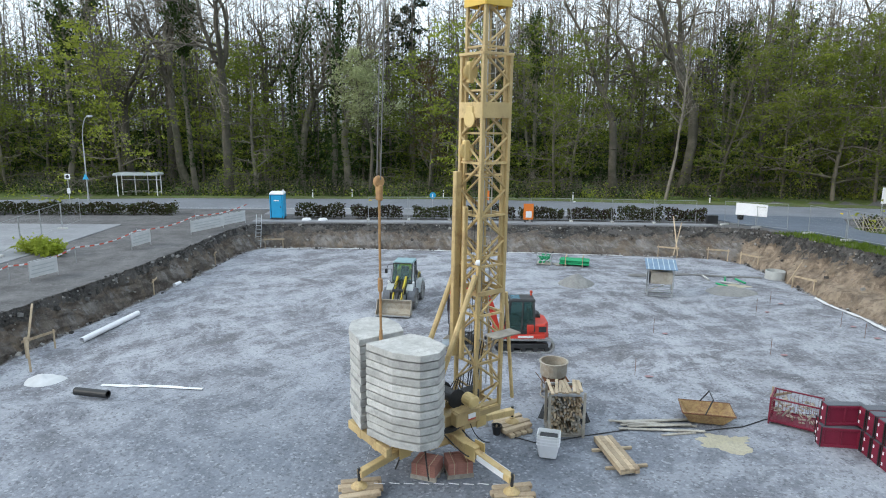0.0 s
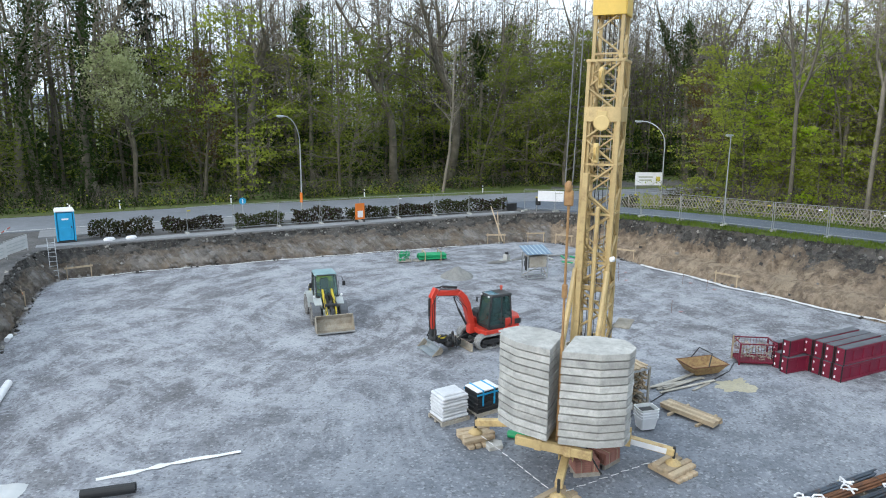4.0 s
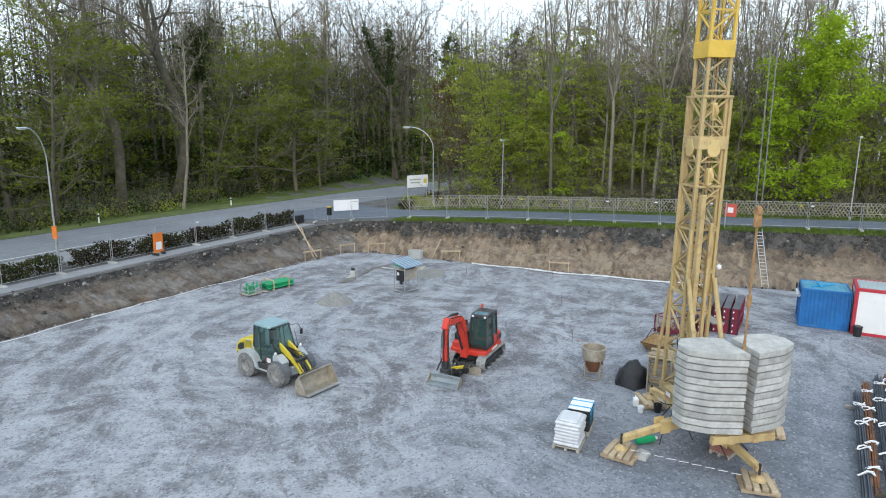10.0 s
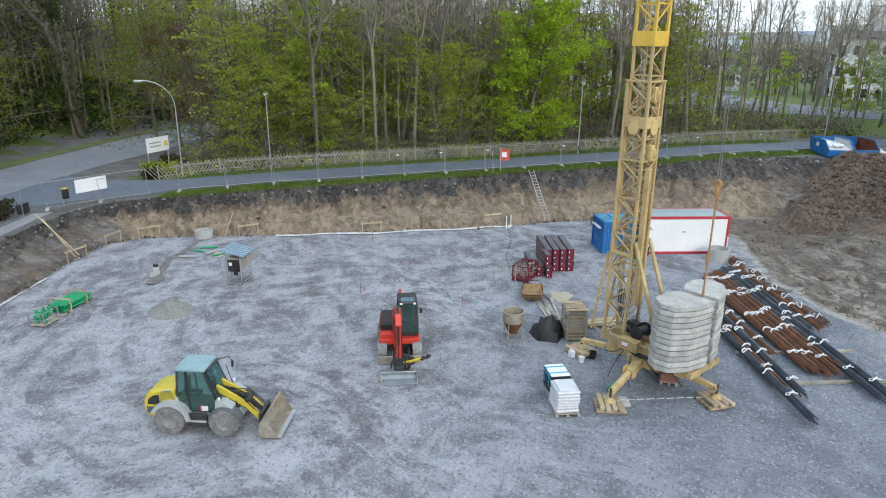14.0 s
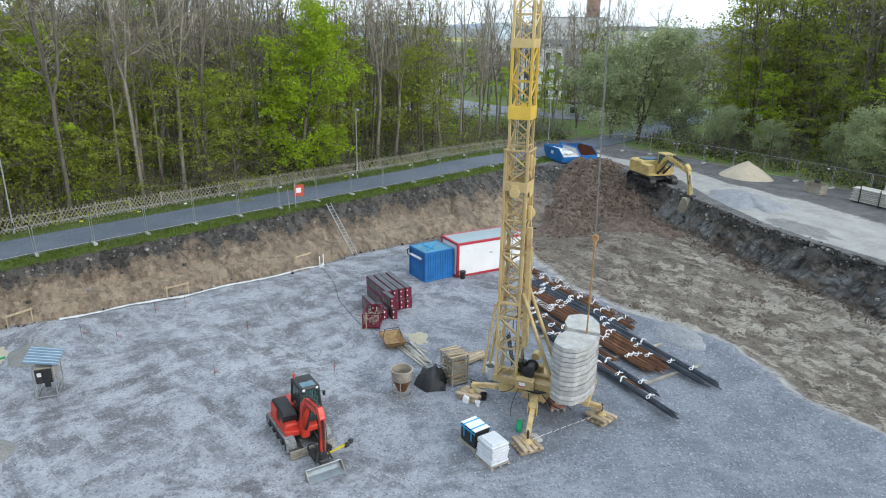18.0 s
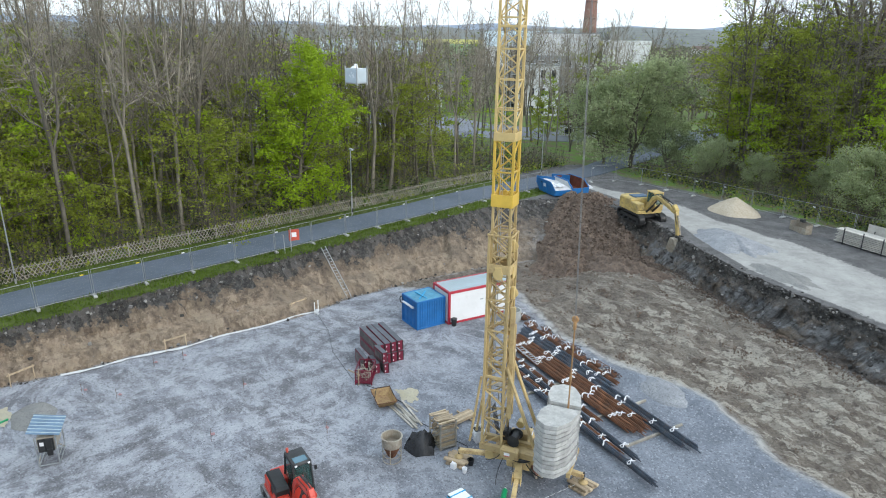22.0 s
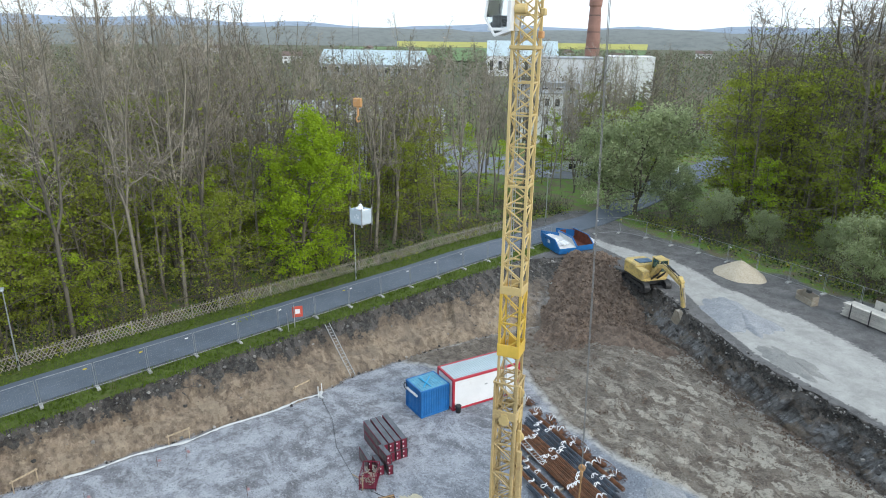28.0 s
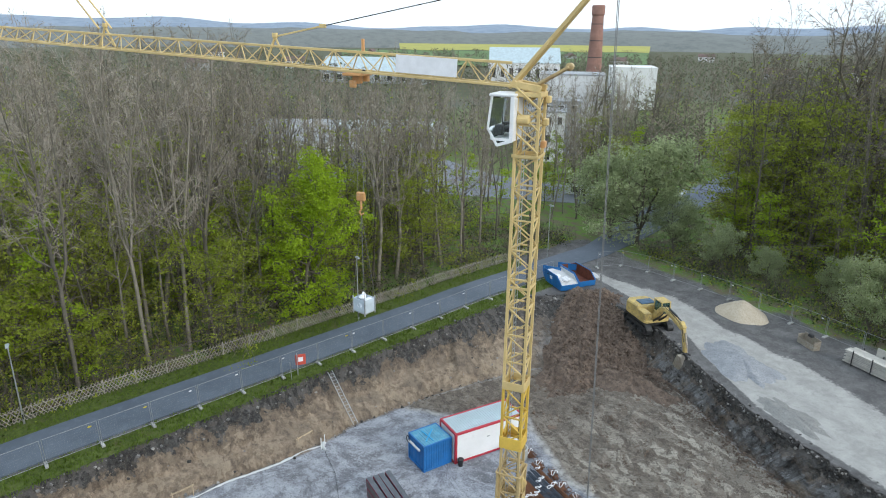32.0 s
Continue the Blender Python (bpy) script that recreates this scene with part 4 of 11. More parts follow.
def rim_litter():
    """Stones and clods on the rims and banks, and grass along the side road."""
    r = random.Random(77)
    ring, along = outline_samples(0.3)
    many = {"dark": Geo(), "grey": Geo(), "pale": Geo()}
    for _ in range(5200):
        x0, y0, x1, y1 = ring[r.randrange(len(ring))]
        south = y0 < -3
        if not south and r.random() < 0.35:
            continue
        h = r.choice((r.uniform(0.9, 1.0), r.uniform(0.0, 1.0))) if south else r.choice((r.uniform(0.8, 1.0), 1 - r.random() ** 2, 0.02 * r.random()))
        f = (1 - h)
        wide = r.uniform(-1.1, 0.1) if south and h > 0.97 else r.uniform(-0.25, 0.1) if h > 0.95 else r.uniform(0, 0.35) if h < 0.05 else 0.0
        out = Vector((x1 - x0, y1 - y0)).normalized()
        x, y = x0 + (x1 - x0) * f + out.x * wide + r.uniform(-0.15, 0.15), y0 + (y1 - y0) * f + out.y * wide + r.uniform(-0.15, 0.15)
        foot = earth_rise(x0) if south else 0.0
        z = foot + (land(x0, y0) - foot) * h + 0.02
        q = 0.025 + 0.1 * r.random() ** 4 + (0.03 * r.random() if south else 0)
        kind = ("dark", "dark", "dark", "grey", "grey", "grey", "pale")[r.randrange(7)] if h > 0.6 or south else ("grey", "pale", "dark")[r.randrange(3)]
        k = r.uniform(0.5, 0.8)
        vs = [(sx * q * r.uniform(0.6, 1), sy * q * r.uniform(0.6, 1), sz * q * k) for sx in (-1, 1) for sy in (-1, 1) for sz in (-1, 1)]
        many[kind].add(vs, [(0, 1, 3, 2), (4, 6, 7, 5), (0, 4, 5, 1), (2, 3, 7, 6), (0, 2, 6, 4), (1, 5, 7, 3)], Matrix.Translation((x, y, z)) @ Euler((r.uniform(-0.6, 0.6), r.uniform(-0.6, 0.6), r.uniform(0, 3))).to_matrix().to_4x4())
    for kind, col in (("dark", (0.05, 0.047, 0.045)), ("grey", (0.19, 0.185, 0.18)), ("pale", (0.30, 0.285, 0.265))):
        ob = new("rim_rubble", mesh_of("rim_rubble", many[kind], surface("rubble_" + kind, col, 0.9, 0, 0.3, 1.5, 20, 0.2)))
        tagged(ob, kind + " stones and clods strewn over the pit rim", "rubble", kind="stuff")
    g = Geo()
    for _ in range(5200):
        y = r.uniform(-12, 46)
        x = fence_x(y) + (r.uniform(-2.0, 0.5) if r.random() < 0.6 else r.uniform(5.0, 8.0))
        z = land(x, y)
        for b in range(3):
            a, hgt = r.uniform(0, 6.28), r.uniform(0.08, 0.3)
            px, py = x + r.uniform(-0.12, 0.12), y + r.uniform(-0.12, 0.12)
            w = 0.03
            g.add([(px - w * math.sin(a), py + w * math.cos(a), z), (px + w * math.sin(a), py - w * math.cos(a), z), (px + 0.1 * math.cos(a), py + 0.1 * math.sin(a), z + hgt)], [(0, 1, 2)])
    tagged(new("grass", mesh_of("grass", g, M_GRASS)), "rough green grass tufts along the verge and the pit rim", "grass", kind="stuff")


rim_litter()


# ---- trees ----
rng = np.random.default_rng(7)


class Cloud:
    """Triangles gathered as arrays, for wood and leaves."""

    def __init__(self, single=False):
        self.v, self.f, self.n, self.single = [], [], 0, single

    def cone(self, p, q, r0, r1, k):
        p, q = np.asarray(p, float), np.asarray(q, float)
        d = q - p
        ln = np.linalg.norm(d)
        if ln < 1e-5:
            return
        d /= ln
        a = np.cross(d, (0.3, 0.9, 0.2) if abs(d[2]) > 0.8 else (0, 0, 1))
        a /= np.linalg.norm(a)
        b = np.cross(d, a)
        t = 2 * np.pi * np.arange(k) / k
        o = np.outer(np.cos(t), a) + np.outer(np.sin(t), b)
        i = np.arange(k)
        j = (i + 1) % k
        if r1 > 0.004:
            self.v.append(np.concatenate([p + o * r0, q + o * r1]))
            f = np.concatenate([np.stack([i, j, k + j], 1), np.stack([i, k + j, k + i], 1)])
            m = 2 * k
        else:
            self.v.append(np.concatenate([p + o * r0, q[None]]))
            f = np.stack([i, j, np.full(k, k)], 1)
            m = k + 1
        self.f.append(f + self.n)
        self.n += m

    def spike(self, p, q, w, r):
        """A thin twig, one slim triangle."""
        o = r.normal(size=3)
        o *= w / np.linalg.norm(o)
        self.v.append(np.array([p - o, p + o, q]))
        self.f.append(np.array([[0, 1, 2]]) + self.n)
        self.n += 3

    def leaves(self, c, size, r, flat=0.0):
        """A pointed leaf clump (two triangles) at each place in c."""
        m = len(c)
        if not m:
            return
        a = r.normal(size=(m, 3))
        a[:, 2] *= 1 - flat
        a /= np.linalg.norm(a, axis=1)[:, None]
        b = np.cross(a, r.normal(size=(m, 3)) * (1, 1, 1 - 0.7 * flat) + (0, 0, 1e-3))
        b /= np.linalg.norm(b, axis=1)[:, None] + 1e-9
        s = size * r.uniform(0.55, 1.35, m)[:, None]
        if self.single:
            v = np.stack([c - a * s * 0.9, c + a * s * 0.6 + b * s * 0.75, c + a * s * 0.9 - b * s * 0.6], 1).reshape(-1, 3)
            self.v.append(v)
            self.f.append(np.arange(3 * m).reshape(-1, 3) + self.n)
            self.n += 3 * m
            return
        v = np.stack([c - a * s, c + b * s * 0.55, c + a * s, c - b * s * 0.55], 1).reshape(-1, 3)
        k = np.arange(m) * 4 + self.n
        self.v.append(v)
        self.f.append(np.concatenate([np.stack([k, k + 1, k + 2], 1), np.stack([k, k + 2, k + 3], 1)]))
        self.n += 4 * m

    def mesh(self, name, mat, smooth=False):
        return raw_mesh(name, np.concatenate(self.v), np.concatenate(self.f), mat, smooth)


def unit(d):
    return d / (np.linalg.norm(d) + 1e-9)


def grow(seed, height, r0, first, limbs, reach, up, stems=1, spread=0.2, twigs=5, gnarl=0.12, lift=0.12, taper=0.72, fork=0.5):
    """A trunk that may fork into several stems, with limbs, branches and twigs; gives wood, twigs, tips, inner places and the stems' points."""
    r = np.random.default_rng(seed)
    wood, fine, tips, inner, spine = Cloud(), Cloud(), [], [], []

    def shoot(p, d, ln, rad):
        """A branch of two pieces with its twigs."""
        mid = p + d * ln * 0.55
        d2 = unit(d + r.normal(size=3) * (0.25 + gnarl) + (0, 0, lift))
        end = mid + d2 * ln * 0.5
        fine.cone(p, mid, rad, rad * 0.6, 3)
        fine.cone(mid, end, rad * 0.6, 0, 3)
        tips.append(end)
        inner.extend((p, mid))
        for w in range(twigs):
            a = p + (mid - p) * r.uniform(0.35, 1) if w % 2 else mid + (end - mid) * r.uniform(0, 0.9)
            b = a + unit(d2 + r.normal(size=3) * 0.62 + (0, 0, lift)) * ln * r.uniform(0.35, 0.75)
            fine.spike(a, b, 0.02, r)
            tips.append(b)

    def limb(p, d, ln, rad):
        seg = 4
        for s in range(seg):
            d = unit(d + r.normal(size=3) * gnarl * 1.6 + (0, 0, lift))
            q = p + d * ln / seg
            ra, rb = rad * (1 - 0.2 * s), rad * (0.8 - 0.19 * s)
            wood.cone(p, q, ra, max(rb, 0.012), 5 if s < 2 else 4)
            for t in range(1 if s == 0 else 3):
                sd = unit(d + r.normal(size=3) * 0.62 + (0, 0, lift * 0.8))
                shoot(p + (q - p) * r.uniform(0.1, 1), sd, ln * r.uniform(0.24, 0.46), max(rb * 0.5, 0.016))
            p = q
        shoot(p, d, ln * 0.35, max(rad * 0.2, 0.016))

    def stem(p, d, z0, z1, rad, count, own_first):
        """One stem from z0 to z1 with its limbs."""
        n, pts, rads = 8, [p], [rad]
        for i in range(n):
            d = unit(d + np.append(r.normal(size=2) * gnarl * 0.7, 0.16))
            p = p + d * (z1 - z0) / n / max(d[2], 0.4)
            pts.append(p)
            rads.append(rad * (1 - 0.9 * ((i + 1) / n) ** 0.9) + 0.012)
            wood.cone(pts[-2], pts[-1], rads[-2], rads[-1], 6)
        spine.extend(pts)
        for b in range(count):
            f = own_first + (0.97 - own_first) * (b + r.uniform(0, 0.8)) / count
            i = min(n - 1, int(f * n))
            k = f * n - i
            az = b * 2.4 + r.uniform(-0.6, 0.6)
            rel = min(1, max(0, ((z0 + (z1 - z0) * f) / height - first) / (1 - first)))
            ln = reach * (1 - taper * rel ** 1.3) * r.uniform(0.6, 1.25)
            rise = up * r.uniform(0.5, 1.4) + 0.5 * rel
            pr = rads[i] + (rads[i + 1] - rads[i]) * k
            limb(pts[i] + (pts[i + 1] - pts[i]) * k, unit(np.array([math.cos(az), math.sin(az), rise])), ln, min(pr * 0.62, 0.03 + ln * 0.021))

    lean = np.append(r.normal(size=2) * (0.03 + 0.25 * gnarl), 1.0)
    base = np.array([0, 0, -0.2])
    if stems == 1:
        stem(base, unit(lean), 0, height, r0, limbs, first)
    else:
        zf = height * fork * r.uniform(0.8, 1.2)
        p, d, rad = base, unit(lean), r0
        for i in range(4):
            d = unit(d + np.append(r.normal(size=2) * gnarl * 0.6, 0.1))
            q = p + d * zf / 4
            wood.cone(p, q, rad * (1.3 if i == 0 else 1), rad * 0.95, 7)
            p, rad = q, rad * 0.95
            spine.append(p)
        for s in range(stems):
            az = 2 * math.pi * s / stems + r.uniform(-0.5, 0.5)
            stem(p, unit(d + np.array([math.cos(az), math.sin(az), 0]) * spread * r.uniform(0.7, 1.3)), zf, height * r.uniform(0.88, 1.0), rad * 0.72, max(3, limbs // stems), max(0.05, (first * height - zf) / (height - zf)))
    return wood, fine, np.array(tips), np.array(inner), np.array(spine)


def scatter(r, pts, m, spread):
    return pts[r.integers(0, len(pts), m)] + r.normal(size=(m, 3)) * spread


def sprays(r, pts, count, per, wide, thick):
    """Leaves in flat sprays round some of the places."""
    c = pts[r.integers(0, len(pts), count)]
    o = r.normal(size=(count, per, 3)) * (wide, wide, thick)
    o[:, :, 2] -= 0.28 * np.hypot(o[:, :, 0], o[:, :, 1])
    return (c[:, None, :] + o).reshape(-1, 3)


PROTO = {}


def proto(kind, seed, label):
    """One tree of a kind, to be copied."""
    r = np.random.default_rng(seed + 100)
    leaf, lm, bark, twig_mat = Cloud(kind not in ("lime", "willow", "blossom")), M_SPRING, M_BARK, M_TWIG
    if kind == "bare":
        w, t, tips, inner, spine = grow(seed, r.uniform(21, 26), r.uniform(0.14, 0.21), 0.34, 17, 4.4, 0.95, stems=1 + seed % 3, spread=0.22, twigs=5, gnarl=0.1, fork=0.36)
        bark, twig_mat, lm = M_BARKPALE, M_TWIGPALE, M_BUDS
        leaf.leaves(scatter(r, tips, 420, 0.3), 0.07, r)
    elif kind == "oak":
        w, t, tips, inner, spine = grow(seed, r.uniform(20, 23), 0.42, 0.34, 22, 6.6, 0.5, stems=2 + seed % 2, spread=0.55, twigs=7, gnarl=0.26, lift=0.06, taper=0.5, fork=0.42)
        lm = M_COPPER
        leaf.leaves(scatter(r, tips, 420, 0.35), 0.08, r)
    elif kind == "ivy":
        w, t, tips, inner, spine = grow(seed, r.uniform(22, 26), 0.28, 0.42, 15, 4.6, 0.7, stems=1 + seed % 2, spread=0.3, twigs=5, gnarl=0.16)
        low = spine[spine[:, 2] < 20]
        i = r.integers(0, len(low), 2300)
        j = np.maximum(i - 1, 0)
        f = r.uniform(0, 1, 2300)[:, None]
        near = (np.abs(low[i] - low[j]).max(axis=1) < 4)[:, None]
        c = low[i] + (low[j] - low[i]) * f * near
        c = np.where(c[:, 2:3] < 0.2, c + (0, 0, 1.2), c) + r.normal(size=(2300, 3)) * (0.3, 0.3, 0.3)
        leaf.leaves(c, 0.15, r)
        leaf.leaves(sprays(r, inner[np.argsort(inner[:, 2])[:160]], 50, 14, 0.3, 0.3), 0.15, r)
        lm = M_IVY
    elif kind == "spring":
        w, t, tips, inner, spine = grow(seed, r.uniform(13, 19), r.uniform(0.12, 0.19), 0.1, 22, 5.4, 0.12, twigs=3, lift=0.03)
        low = np.concatenate([tips, inner])
        low = low[low[:, 2] < 14]
        leaf.leaves(sprays(r, low, 250, 15, 0.46, 0.07), 0.125, r, 0.75)
        leaf.leaves(sprays(r, tips, 40, 10, 0.4, 0.1), 0.11, r, 0.7)
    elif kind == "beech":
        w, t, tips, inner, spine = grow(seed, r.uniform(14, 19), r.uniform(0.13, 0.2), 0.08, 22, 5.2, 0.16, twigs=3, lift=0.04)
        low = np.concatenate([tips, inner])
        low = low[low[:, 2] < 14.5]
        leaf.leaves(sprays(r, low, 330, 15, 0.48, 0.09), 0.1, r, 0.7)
        # the spring beech once more, with shade put into its leaf colour
        lm = M_BEECHSHADE
    elif kind == "lime":
        w, t, tips, inner, spine = grow(seed, r.uniform(14.2, 14.8), 0.24, 0.08, 40, 5.2, 0.22, twigs=3, taper=0.6, lift=0.08)
        leaf.leaves(sprays(r, tips, 1500, 13, 0.28, 0.16), 0.125, r, 0.45)
        leaf.leaves(sprays(r, inner, 300, 12, 0.3, 0.18), 0.12, r, 0.4)
        lm = M_LIME
    elif kind == "young":
        w, t, tips, inner, spine = grow(seed, r.uniform(8, 13), 0.09, 0.1, 14, 3.2, 0.2, twigs=3, lift=0.05)
        leaf.leaves(sprays(r, np.concatenate([tips, inner]), 170, 13, 0.36, 0.08), 0.125, r, 0.7)
        lm = M_LIME if seed % 2 else M_SPRING
    elif kind == "pine":
        w, t, tips, inner, spine = grow(seed, r.uniform(24, 27), 0.28, 0.5, 18, 3.2, 0.15, twigs=3)
        leaf.leaves(sprays(r, tips, 230, 12, 0.3, 0.12), 0.2, r)
        lm = M_PINE
    elif kind == "blossom":
        w, t, tips, inner, spine = grow(seed, 15.5, 0.2, 0.2, 24, 5.0, 0.5, stems=2, twigs=3)
        leaf.leaves(sprays(r, tips, 420, 14, 0.36, 0.2), 0.13, r)
        lm = M_BLOSSOM
    elif kind == "copper":
        w, t, tips, inner, spine = grow(seed, 16, 0.2, 0.2, 22, 3.2, 0.6, twigs=5)
        leaf.leaves(sprays(r, tips, 220, 10, 0.3, 0.2), 0.12, r)
        lm = M_COPPER
    else:
        w, t, tips, inner, spine = grow(seed, r.uniform(8, 10), 0.22, 0.08, 24, 5.2, 0.45, stems=3, spread=0.45, twigs=3, gnarl=0.16, fork=0.16)
        leaf.leaves(sprays(r, tips, 900, 14, 0.34, 0.26), 0.125, r)
        leaf.leaves(sprays(r, inner, 120, 12, 0.34, 0.24), 0.12, r)
        lm = M_WILLOW
    trunk, twig, crown = w.mesh("trunk", bark, True), t.mesh("branchwork", twig_mat), leaf.mesh("crown", lm)
    PROTO.setdefault(kind, []).append((trunk, twig, crown, label))


for kind, many, label in (
    ("bare", 7, "tall slender leafless woodland tree with bare grey-brown branches"), ("oak", 4, "broad gnarled oak with dark bare branches"),
    ("ivy", 4, "tall woodland tree with its trunk wrapped in dark ivy"), ("spring", 5, "woodland beech with thin young green leaves"),
    ("beech", 4, "woodland beech with young leaves toned dull olive for shade"), ("lime", 2, "leafy tree in bright fresh lime-green foliage"), ("young", 4, "slim young tree with light green spring leaves"),
    ("pine", 1, "tall pine with a dark needle crown"), ("blossom", 1, "small tree in pale whitish blossom"),
    ("copper", 1, "young tree with reddish brown opening buds"), ("willow", 3, "low spreading willow with grey-green foliage")):
    for i in range(many):
        proto(kind, 11 + i * 7 + len(kind), label)


def tree(kind, x, y, scale=1.0, turn=None, pick=None, z=None):
    p = PROTO[kind][int(rng.integers(len(PROTO[kind]))) if pick is None else pick % len(PROTO[kind])]
    ob = thing("tree", p[3], "tree", group="woodland trees")
    ob.matrix_basis = Matrix.LocRotScale((x, y, (land(x, y) if z is None else z) - 0.1), Euler((0, 0, rng.uniform(0, 6.28) if turn is None else turn)), (scale * rng.uniform(0.92, 1.08), scale * rng.uniform(0.92, 1.08), scale))
    for nm, me in (("trunk", p[0]), ("branchwork", p[1]), ("crown", p[2])):
        tagged(part(nm, me, None, ob), kind="stuff" if nm == "branchwork" else "")
    return ob


PLACED = [(44.5, 15), (44, 12.5), (43, 19), (47, 16), (39, 16.5), (39, 10.5), (43, 17), (43.5, 10), (40.8, 16), (40.8, 11), (41.5, 8.5), (40.5, 19), (41.8, 21)]


def free(x, y, d):
    if any((x - a) ** 2 + (y - b) ** 2 < d * d for a, b in PLACED):
        return False
    PLACED.append((x, y))
    return True


# trees that stand out
for kind, x, y, s in (("blossom", -8.5, 74.5, 0.98), ("copper", -1.7, 75.5, 0.95), ("bare", 24.3, 71.2, 0.9), ("lime", 40.1, 15.2, 1.04), ("ivy", 33, 78, 1.0), ("oak", -38, 79, 1.0),
                      ("ivy", 10.5, 77, 1.05), ("ivy", -16.5, 77.5, 1.05), ("pine", -4, 90, 1.05), ("bare", 44.5, 20.8, 1.0), ("bare", 41.5, 28, 0.95), ("bare", 39.9, 31.5, 0.95),
                      ("willow", 28.4, -30.6, 0.56), ("willow", 21.5, -31.6, 0.46), ("willow", 9.0, -28.4, 0.72), ("willow", 3.0, -29, 0.7), ("willow", 40.2, -31, 1.42), ("willow", 43.8, -29.5, 1.1), ("willow", 35.2, -32.4, 0.8), ("willow", 15, -33, 0.5),
                      ("bare", 55.6, -29, 0.8), ("bare", 57.2, -32.7, 0.85), ("bare", 56, -34.5, 0.8), ("bare", 53.7, -32.2, 0.78), ("bare", 55.3, -36.8, 0.85), ("bare", 64, -33, 0.85), ("bare", 60, -38, 0.9), ("bare", 61, -28, 0.8),
                      ("oak", 36.7, -46.6, 1.3), ("oak", 26.1, -52.4, 1.32), ("oak", 15, -52, 1.25), ("spring", 29, -38, 0.85), ("oak", 13, -42, 1.3), ("oak", 3, -45, 1.35), ("oak", -8, -44, 1.3), ("oak", -4, -38, 1.2),
                      ("spring", 22.5, -40, 1.0), ("spring", 33, -41, 0.9), ("spring", 17, -37, 0.9), ("spring", 7.5, -37, 1.0), ("young", 30, -36, 1.0), ("young", 12, -35.5, 1.1), ("young", 24, -35, 0.9),
                      ("spring", 30, -40.5, 1.3), ("spring", 33.5, -43.5, 1.35), ("spring", 27, -43.5, 1.35), ("spring", 35.5, -48, 1.3), ("spring", 31, -47, 1.4), ("spring", 24.5, -47.5, 1.4), ("young", 39.3, 36.2, 1.15), ("spring", 46, 36.8, 1.3), ("young", 48.5, 18.6, 1.2), ("spring", 51, 27, 1.25), ("beech", 49, 54, 1.0), ("beech", 45, 45, 1.0), ("lime", 52, 38, 1.05), ("young", 41, 40, 1.0), ("copper", 40, 47, 0.8), ("copper", 44, 50, 0.85)):
    PLACED.append((x, y))
    tree(kind, x, y, s)


def plant(count, tries, spot, gap, kinds, low, high):
    """Trees at random spots, no nearer to each other than the gap."""
    done = 0
    for _ in range(tries):
        if done >= count:
            break
        p = spot()
        if p is None or not free(p[0], p[1], gap):
            continue
        tree(kinds[int(rng.integers(len(kinds)))], p[0], p[1], rng.uniform(low, high))
        done += 1


def north_spot():
    x, f = rng.uniform(-85, 105), rng.uniform(0, 1)
    y = float(np.interp(x, [30, 60, 75, 100], [73.5, 67, 63, 54])) + 26 * f ** 1.5
    return (x, y) if y > float(np.interp(x, [p[0] for p in ROAD_FAR], [p[1] for p in ROAD_FAR])) + 3.0 else None


def east_spot():
    y = rng.uniform(-8, 37)
    return fence_x(y) + 9.0 + 34 * rng.uniform(0, 1) ** 1.3, y


def green_spot():
    y = rng.uniform(16, 44) if rng.uniform() < 0.8 else rng.uniform(-6, 16)
    return fence_x(y) + 9.0 + 17 * rng.uniform(0, 1) ** 1.3, y


def bend_spot():
    x, y = rng.uniform(45, 84), rng.uniform(-46, -8)
    return (x, y) if x > 51 - (y + 20) * 0.55 else None


def south_spot():
    x, y = rng.uniform(-10, 42), -36 - 34 * rng.uniform(0, 1)
    return (x, y) if x < 34 + (y + 36) * -0.4 else None


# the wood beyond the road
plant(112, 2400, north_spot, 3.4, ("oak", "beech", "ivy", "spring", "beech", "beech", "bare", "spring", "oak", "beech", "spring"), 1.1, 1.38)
# the wood along the side road
plant(26, 900, lambda: (lambda p: p if p[1] < 12 else None)(east_spot()), 2.6, ("bare",), 0.86, 1.04)
plant(42, 1200, lambda: (lambda p: p if p[1] >= 12 else None)(east_spot()), 2.6, ("bare",), 1.04, 1.28)
plant(14, 300, lambda: (fence_x(44) + rng.uniform(13, 32), rng.uniform(35, 43)), 2.6, ("spring", "young", "bare", "spring"), 0.9, 1.2)
plant(40, 1500, green_spot, 2.2, ("spring", "young", "young", "spring", "bare"), 0.72, 1.02)
# bare trees beyond the bend of the side road
plant(26, 400, bend_spot, 3.2, ("bare", "bare", "bare", "bare", "young"), 0.72, 0.94)
plant(12, 300, lambda: (rng.uniform(53, 72), rng.uniform(-50, -28)), 2.6, ("young", "bare", "young", "spring"), 0.8, 1.05)
plant(10, 160, lambda: (rng.uniform(72, 104), rng.uniform(-78, -36)), 4.0, ("bare", "bare", "oak"), 0.75, 0.95)
# the wood south of the track
plant(38, 900, south_spot, 3.0, ("spring", "oak", "spring", "young", "spring", "bare"), 0.95, 1.2)
plant(16, 500, lambda: (rng.uniform(-12, 33), rng.uniform(-66, -44)), 3.6, ("spring", "oak", "spring", "bare"), 1.25, 1.5)


